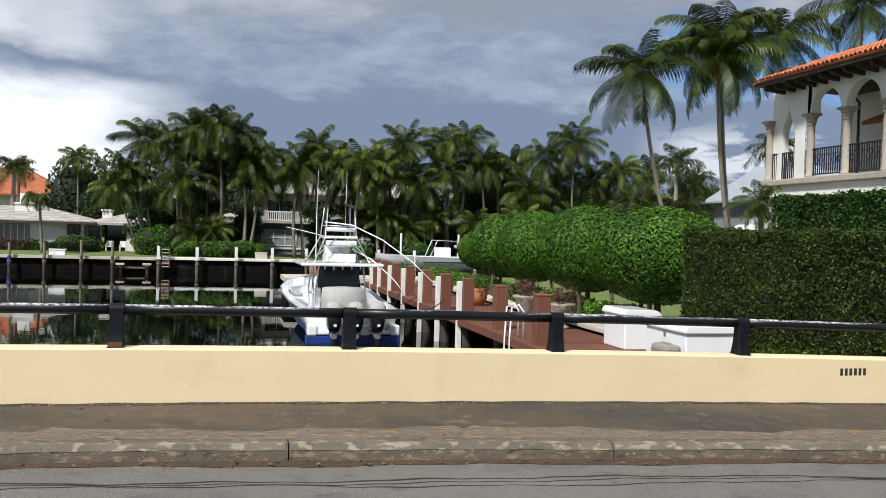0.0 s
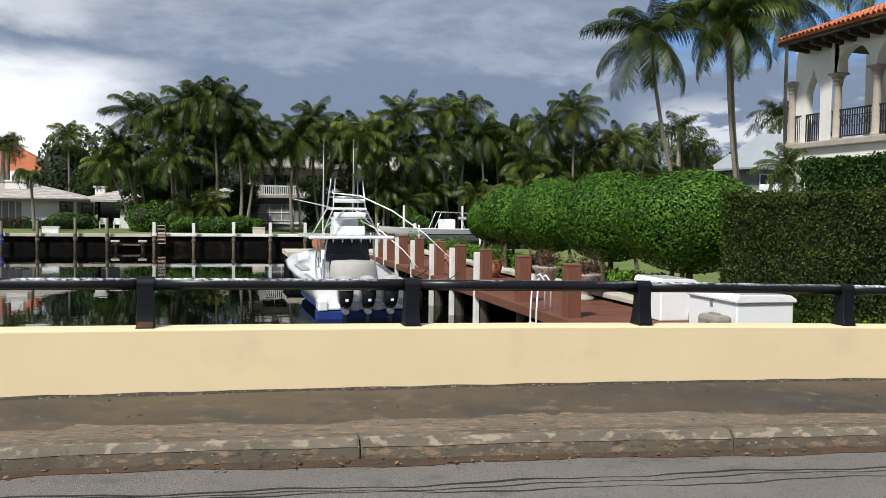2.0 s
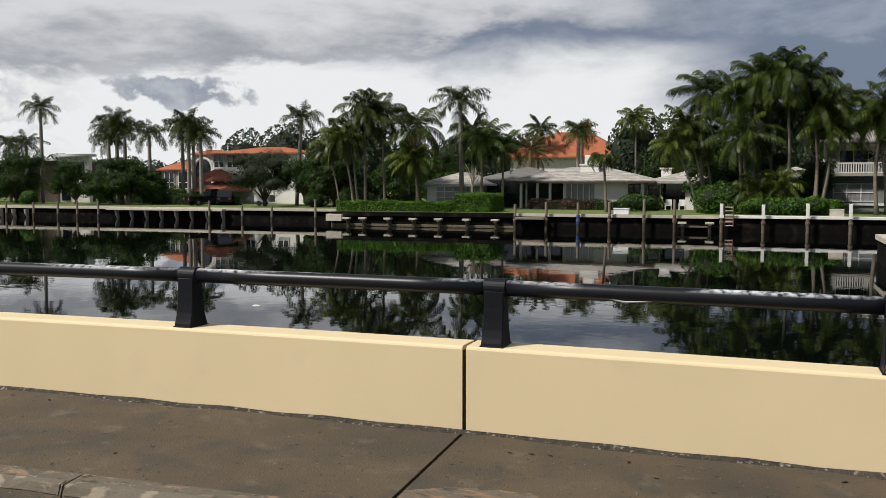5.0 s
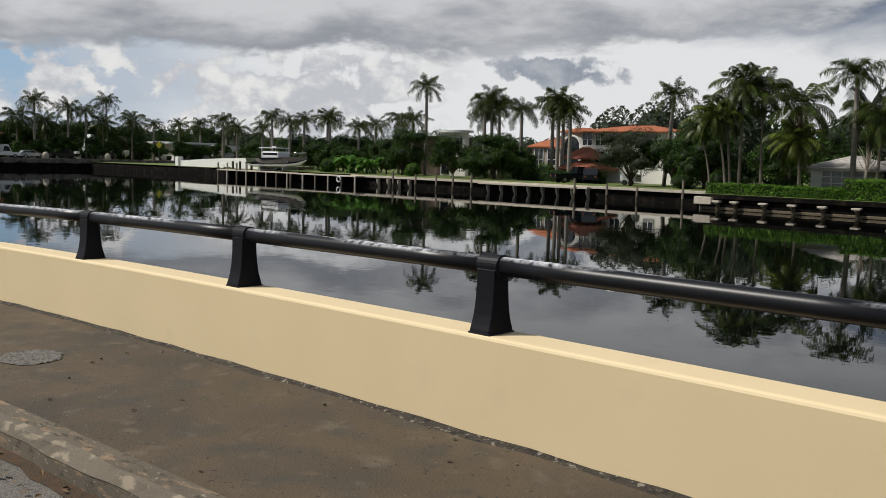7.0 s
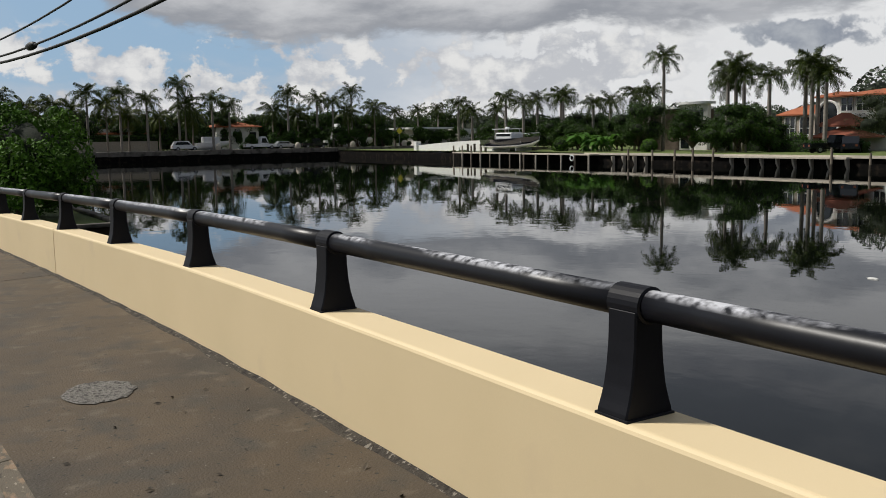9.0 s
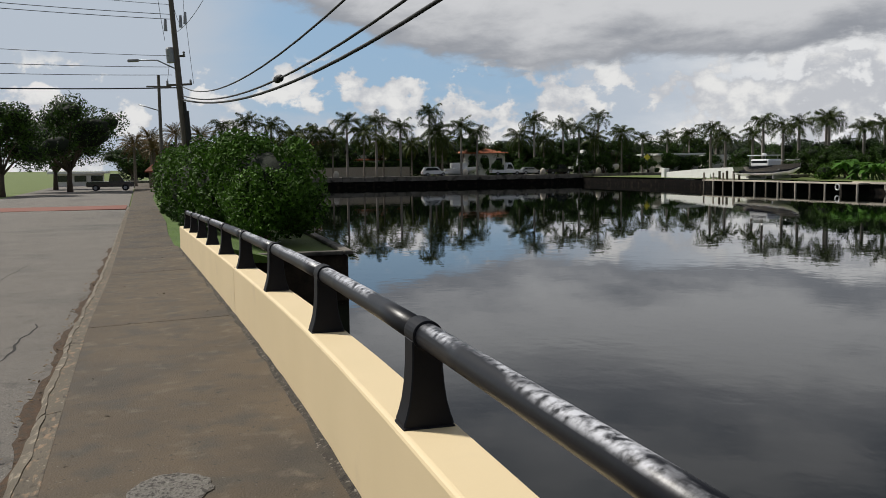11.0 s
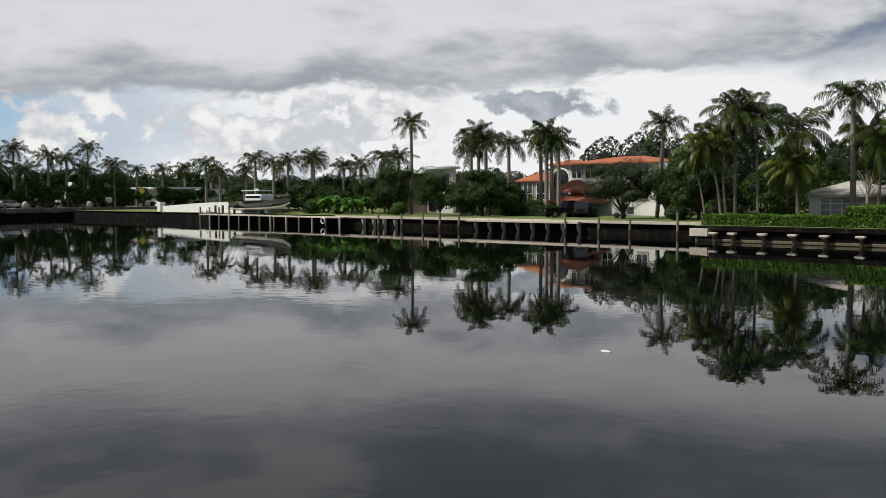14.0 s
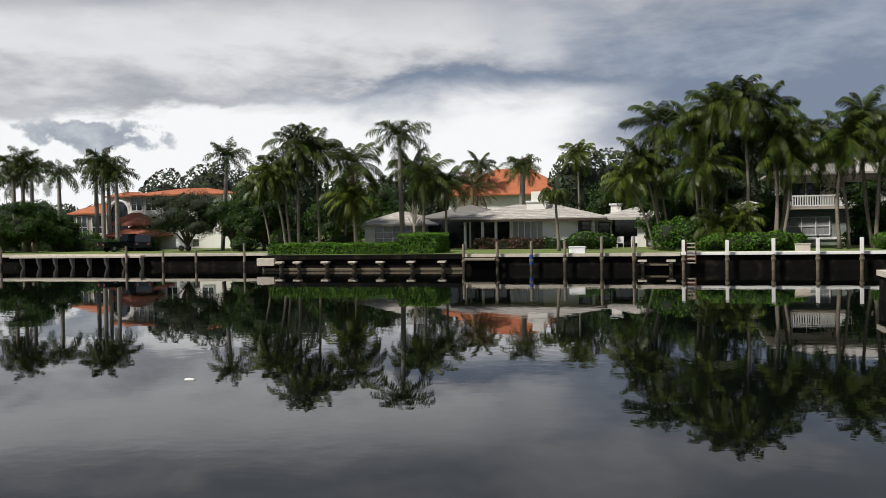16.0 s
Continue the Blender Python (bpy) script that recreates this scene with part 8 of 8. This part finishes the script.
def west_dock():
    t = thing("dock", (0, 0, 0), "long low timber dock with a pale edge on the west bank", "dock")
    for x0, x1, z in ((-119.5, -101.6, -1.72), (-101.4, -87.2, -1.76)):
        part("deck", boxbm(x0, x1, 74.2, 76, z, z + 0.16, bevel=0.02), M["cap"], t)
        n = int((x1 - x0) / 2.4)
        for k in range(n + 1):
            x = x0 + 0.3 + k * (x1 - x0 - 0.6) / n
            part("support_post", tubebm([(x, 74.3, -4), (x, 74.3, z + (1.2 if x0 < -110 and k < 4 else 0.02))], 0.13, 8), M["cap" if k % 2 else "greywood"], t)
    r = thing("life_ring", (-90.5, 74.05, -2.1), "white life ring on the dock edge", "life ring")
    part("ring", tubebm([(0.36 * math.cos(a), 0, 0.36 * math.sin(a)) for a in (6.283 * k / 20 for k in range(21))], 0.08, 8, False), M["gel"], r, "", True)
    b = thing("motor_boat", (-107.6, 77.0, -0.95), "dark navy and white cabin boat on a lift", "boat", rz=-90)
    st = [(-6.2, 1.2, 1.5, -0.1, 0.3, 1.25), (-2, 1.3, 1.6, -0.1, 0.3, 1.3), (2.5, 1.1, 1.5, 0.0, 0.45, 1.45), (5, 0.5, 0.95, 0.3, 0.8, 1.6), (6.6, 0.04, 0.08, 1.1, 1.4, 1.7)]
    V, F = hull_mesh([(y, bc, bs, zk, zc + 0.25, zs) for y, bc, bs, zk, zc, zs in st])
    finish("hull", raw("hull", V, F), M["navyhull"], b, "", True)
    V, F = hull_mesh([(y, bc * 1.0, bc * 1.02, zk - 0.02, zc * 0.8, zc * 0.8 + 0.08) for y, bc, bs, zk, zc, zs in st])
    finish("bottom", raw("bottom", V, F), M["gel"], b, "white boat bottom", True)
    part("cabin", boxbm(-1.1, 1.1, -2.6, 1.4, 1.25, 2.3, bevel=0.2), M["gel"], b)
    part("window_band", boxbm(-1.13, 1.13, -2.3, 1.2, 1.75, 2.1, bevel=0.02), M["darkglass"], b, "dark cabin windows")
    part("hard_top", boxbm(-1.2, 1.2, -3.2, 1.0, 2.75, 2.86, bevel=0.04), M["gel"], b)
    for s in (-1, 1):
        for y in (-2.8, 0.6):
            part("top_leg", tubebm([(s, y, 1.3), (s, y, 2.8)], 0.04, 8), M["alu"], b)
    part("radar", lathe(bmesh.new(), [(0.3, 0), (0.34, 0.1), (0.25, 0.25)], 12, (0, -1, 2.86)), M["gel"], b)
    part("antenna", tubebm([(0.4, -1, 2.8), (0.4, -1, 4.4)], 0.02, 5), M["gel"], b)
    part("rail", tubebm([(-1.3, 2.2, 1.95), (-0.8, 5, 2.15), (0, 6.6, 2.25), (0.8, 5, 2.15), (1.3, 2.2, 1.95)], 0.025, 6), M["alu"], b, "", True)
    part("cradle", boxbm(-1.4, 1.4, -3, -2.7, -0.35, 0.0), M["metalgrey"], b)
    part("cradle", boxbm(-1.4, 1.4, 2.7, 3, -0.35, 0.1), M["metalgrey"], b)
    for x in (-118.5, -116.6, -114.9, -113.6):
        p = thing("mooring_post", (x, 76.5, WATER), "dark timber lift pile", "mooring post", "lift piles of the west dock")
        part("shaft", tubebm([(0, 0, -1), (0, 0, 2.5)], 0.18, 8), M["wetwood"], p)


west_dock()


def car(x, y, z, rz, paint, label, kind="car", L=4.8, H=1.5):
    t = thing(kind, (x, y, z), label, kind.replace("_", " "), rz=rz)
    W = 0.92
    if kind == "pickup_truck":
        body = [(-L / 2, 0.45), (L / 2, 0.45), (L / 2, 0.95), (L / 2 - 1.3, 1.05), (-L / 2, 1.05)]
        cab = [(-0.2, 1.05), (1.5, 1.05), (0.9, H + 0.35), (0.0, H + 0.35)]
    else:
        body = [(-L / 2, 0.4), (L / 2, 0.4), (L / 2, 0.8), (L / 2 - 1.1, 0.95), (-L / 2, 0.98)]
        cab = [(-L / 2 + 0.1, 0.95), (L / 2 - 1.2, 0.95), (L / 2 - 2.0, H), (-L / 2 + 0.6, H)]
    bm = prism(bmesh.new(), body, -W, W, "y")
    bmesh.ops.bevel(bm, geom=bm.edges[:], offset=0.07, segments=2, affect="EDGES")
    part("body", bm, M[paint], t)
    bm = prism(bmesh.new(), cab, -W * 0.88, W * 0.88, "y")
    bmesh.ops.bevel(bm, geom=bm.edges[:], offset=0.06, segments=2, affect="EDGES")
    cb = part("cabin", bm, M[paint], t)
    cx = sum(p[0] for p in cab) / 4
    part("side_window", prism(bmesh.new(), [(cx + (px - cx) * 0.8, 0.5 * (0.98 + H) + (pz - 0.5 * (0.98 + H)) * 0.62) for px, pz in cab], -W * 0.90, W * 0.90, "y"), M["darkglass"], cb, "dark side windows")
    for a in (-L * 0.31, L * 0.31):
        for s in (-1, 1):
            w = part("wheel", tubebm([(a, s * (W - 0.2), 0.36), (a, s * (W + 0.02), 0.36)], 0.36, 16), M["tyre"], t)
            part("rim", tubebm([(a, s * (W + 0.0), 0.36), (a, s * (W + 0.035), 0.36)], 0.2, 12), M["metalgrey"], w)
    for s in (-0.6, 0.6):
        part("tail_light", boxbm(-L / 2 - 0.02, -L / 2 + 0.04, s - 0.12, s + 0.12, 0.7, 0.9), M["clayred"], t, "red tail light")
    return t


car(-59.8, 84.0, LAND, 62, "carblack", "black pickup truck parked on the lawn drive", "pickup_truck", 5.6, 1.55)
car(-58.5, 85.5, LAND, 120, "carblack", "black sport utility car parked beside the truck", "car", 4.8, 1.75)
tp = thing("trailer", (-52.4, 84.2, LAND), "small white utility trailer on the drive", "trailer")
part("body", boxbm(-1.0, 1.0, -0.6, 0.6, 0.45, 1.25, bevel=0.03), M["carwhite"], tp)
for a in (-0.4, 0.4):
    part("wheel", tubebm([(a, -0.7, 0.3), (a, -0.5, 0.3)], 0.3, 12), M["tyre"], tp)
for y, paint, lab, kind, L, H in ((46.5, "carwhite", "white sport utility car on the far road", "car", 5.0, 1.8), (66.5, "carsilver", "silver saloon car on the far road", "car", 4.6, 1.45), (72.5, "carblack", "dark pickup truck with equipment on the far road", "pickup_truck", 5.4, 1.6), (61.2, "carwhite", "white work truck with dark bed on the far road", "pickup_truck", 6.5, 2.1)):
    car(-168.5, y, -1.0, 90, paint, lab, kind, L, H)
strip_road = part("road_far", boxbm(-176, -166, -14, 110, LAND, -1.0), M["asphalt"])
tagged(strip_road, "grey asphalt road along the far shore", "road", kind="structure")
car(-112, -8.4, -1.35, 90, "carblack", "dark pickup truck crossing at the far end of the road", "pickup_truck", 5.2, 1.6)
fh = thing("house", (0, 0, 0), "low white building with flat roof beyond the road end", "house")
part("wall", boxbm(-158, -150, -19, -12.5, LAND, 0.5), M["stucco"], fh)
part("roof_slab", boxbm(-159, -149.2, -20, -11.6, 0.5, 0.85, bevel=0.05), M["whitetrim"], fh)
for k in range(3):
    part("window", boxbm(-149.98, -149.9, -18.6 + 2.4 * k, -16.9 + 2.4 * k, -0.7, 0.2), M["darkglass"], fh, "dark window")
th = thing("garden_pavilion", (-118, -2.6, LAND), "small pavilion with a steep red-brown roof", "pavilion")
for x in (-1.6, 1.6):
    for y in (-1.6, 1.6):
        part("post", boxbm(x - 0.1, x + 0.1, y - 0.1, y + 0.1, -0.05, 2.3), M["greywood"], th)
part("roof", hip_roof(bmesh.new(), -1.9, 1.9, -1.9, 1.9, 2.3, 4.2, 0.3), M["clayred"], th)
palm("date", (-112, -3.6, LAND), (-112, -3.5, 3.4), 0.75, "shaggy round-headed palm beside the road end", 0.22)


def far_shore():
    h = thing("garden_wall", (0, 0, 0), "pale garden wall with a clipped hedge above", "wall")
    part("wall", boxbm(-178.5, -178, 14, 44, LAND, 0.9), M["stone"], h)
    hedge_box("hedge", -180, -178.6, 14, 44, LAND, 1.9, "treeleaf", 30, 0.2, "dark clipped hedge behind the garden wall", 770, 0.12)
    a = thing("house", (0, 0, 0), "cream house with an orange tile roof behind palms", "house")
    part("wall", boxbm(-192, -184, 24, 42, LAND, 3.4), M["stucco"], a)
    part("roof", hip_roof(bmesh.new(), -192, -184, 30, 43, 2.4, 4.4, 0.7), M["clayfar"], a)
    part("wing", boxbm(-190, -185, 24, 31, 3.4, 5.2), M["stucco"], a)
    part("upper_roof", hip_roof(bmesh.new(), -190, -185, 24, 31, 5.3, 6.4, 0.5), M["clayfar"], a)
    b = thing("house", (0, 0, 0), "white house front between palm trunks on the far shore", "house")
    part("wall", boxbm(-190, -182, 57, 66, LAND, 3.55), M["stucco"], b)
    part("roof", hip_roof(bmesh.new(), -190, -182, 57, 66, 3.6, 4.8, 0.6), M["clayfar"], b)
    for y in (58, 61, 64):
        part("window", boxbm(-182.05, -181.95, y, y + 1.4, 0.4, 2.4), M["darkglass"], b)
    c = thing("house", (0, 0, 0), "white flat-roofed modern house with black window bands", "house")
    part("wall", boxbm(-184, -174, 99, 108, LAND, 2.6), M["stucco"], c)
    part("roof_slab", boxbm(-185, -173, 97.5, 109, 2.6, 3.0), M["whitetrim"], c)
    part("window", boxbm(-173.98, -173.9, 100, 105, 0.2, 2.3), M["darkglass"], c, "wide dark window band")
    for y in (101.5, 103, 104.2):
        part("mullion", boxbm(-173.9, -173.8, y, y + 0.18, 0.2, 2.3), M["whitetrim"], c)
    part("wing", boxbm(-180, -174, 111, 118, LAND, 2.6), M["stucco"], c)
    y_ = thing("motor_yacht", (-176.5, 84, LAND), "white motor yacht ashore behind the far road", "boat")
    V, F = hull_mesh([(-5, 1.5, 1.8, 0.1, 0.8, 1.9), (0, 1.5, 1.9, 0.1, 0.8, 2.0), (4, 0.9, 1.3, 0.4, 1.1, 2.2), (6, 0.05, 0.1, 1.4, 1.9, 2.4)])
    finish("hull", raw("hull", V, F), M["gel"], y_, "", True)
    part("cabin", boxbm(-1.4, 1.4, -3.5, 2, 1.9, 3.1, bevel=0.25), M["gel"], y_)
    part("window_band", boxbm(-1.42, 1.42, -3.1, 1.7, 2.4, 2.8, bevel=0.02), M["darkglass"], y_, "dark cabin windows")
    part("flybridge", prism(bmesh.new(), [(-3.4, 3.1), (0.8, 3.1), (-0.4, 4.2), (-1.6, 4.3), (-2.4, 5.4), (-2.8, 5.4)], -1.1, 1.1), M["gel"], y_)
    part("cradle", boxbm(-1.2, 1.2, -3, 3, 0, 0.3), M["metalgrey"], y_)
    z_ = thing("motor_yacht", (-176.5, 54.5, LAND), "white boat on a trailer behind the far road", "boat")
    V, F = hull_mesh([(-3.5, 1.2, 1.4, 0.5, 0.9, 1.8), (0, 1.2, 1.4, 0.5, 0.9, 1.9), (3.5, 0.05, 0.1, 1.3, 1.8, 2.2)])
    finish("hull", raw("hull", V, F), M["gel"], z_, "", True)
    part("cabin", boxbm(-1.0, 1.0, -2.2, 1, 1.8, 3.0, bevel=0.2), M["gel"], z_)
    part("trailer", boxbm(-1.0, 1.0, -3, 2, 0, 0.55), M["metalgrey"], z_)
    s = thing("road_sign", (-168, 92, -1.0), "yellow diamond road sign on a thin post", "road sign")
    part("post", tubebm([(0, 0, 0), (0, 0, 3.4)], 0.05, 6), M["metalgrey"], s)
    part("board", boxbm(-0.03, 0.03, -0.5, 0.5, -0.5, 0.5, m=Matrix.Translation((0.06, 0, 3.2)) @ Matrix.Rotation(radians(45), 4, "X")), M["yellowsign"], s)
    # floating scrap of foam
    f = thing("floating_foam", (-13.5, 19.0, WATER), "white scrap of foam floating on the water", "litter")
    bm = bmesh.new()
    bmesh.ops.create_icosphere(bm, subdivisions=2, radius=1)
    rs = random.Random(1)
    for v in bm.verts:
        v.co = Vector((v.co.x * 0.17, v.co.y * 0.08, v.co.z * 0.035)) * rs.uniform(0.8, 1.2)
    part("scrap", bm, M["foam"], f, "", True)


far_shore()
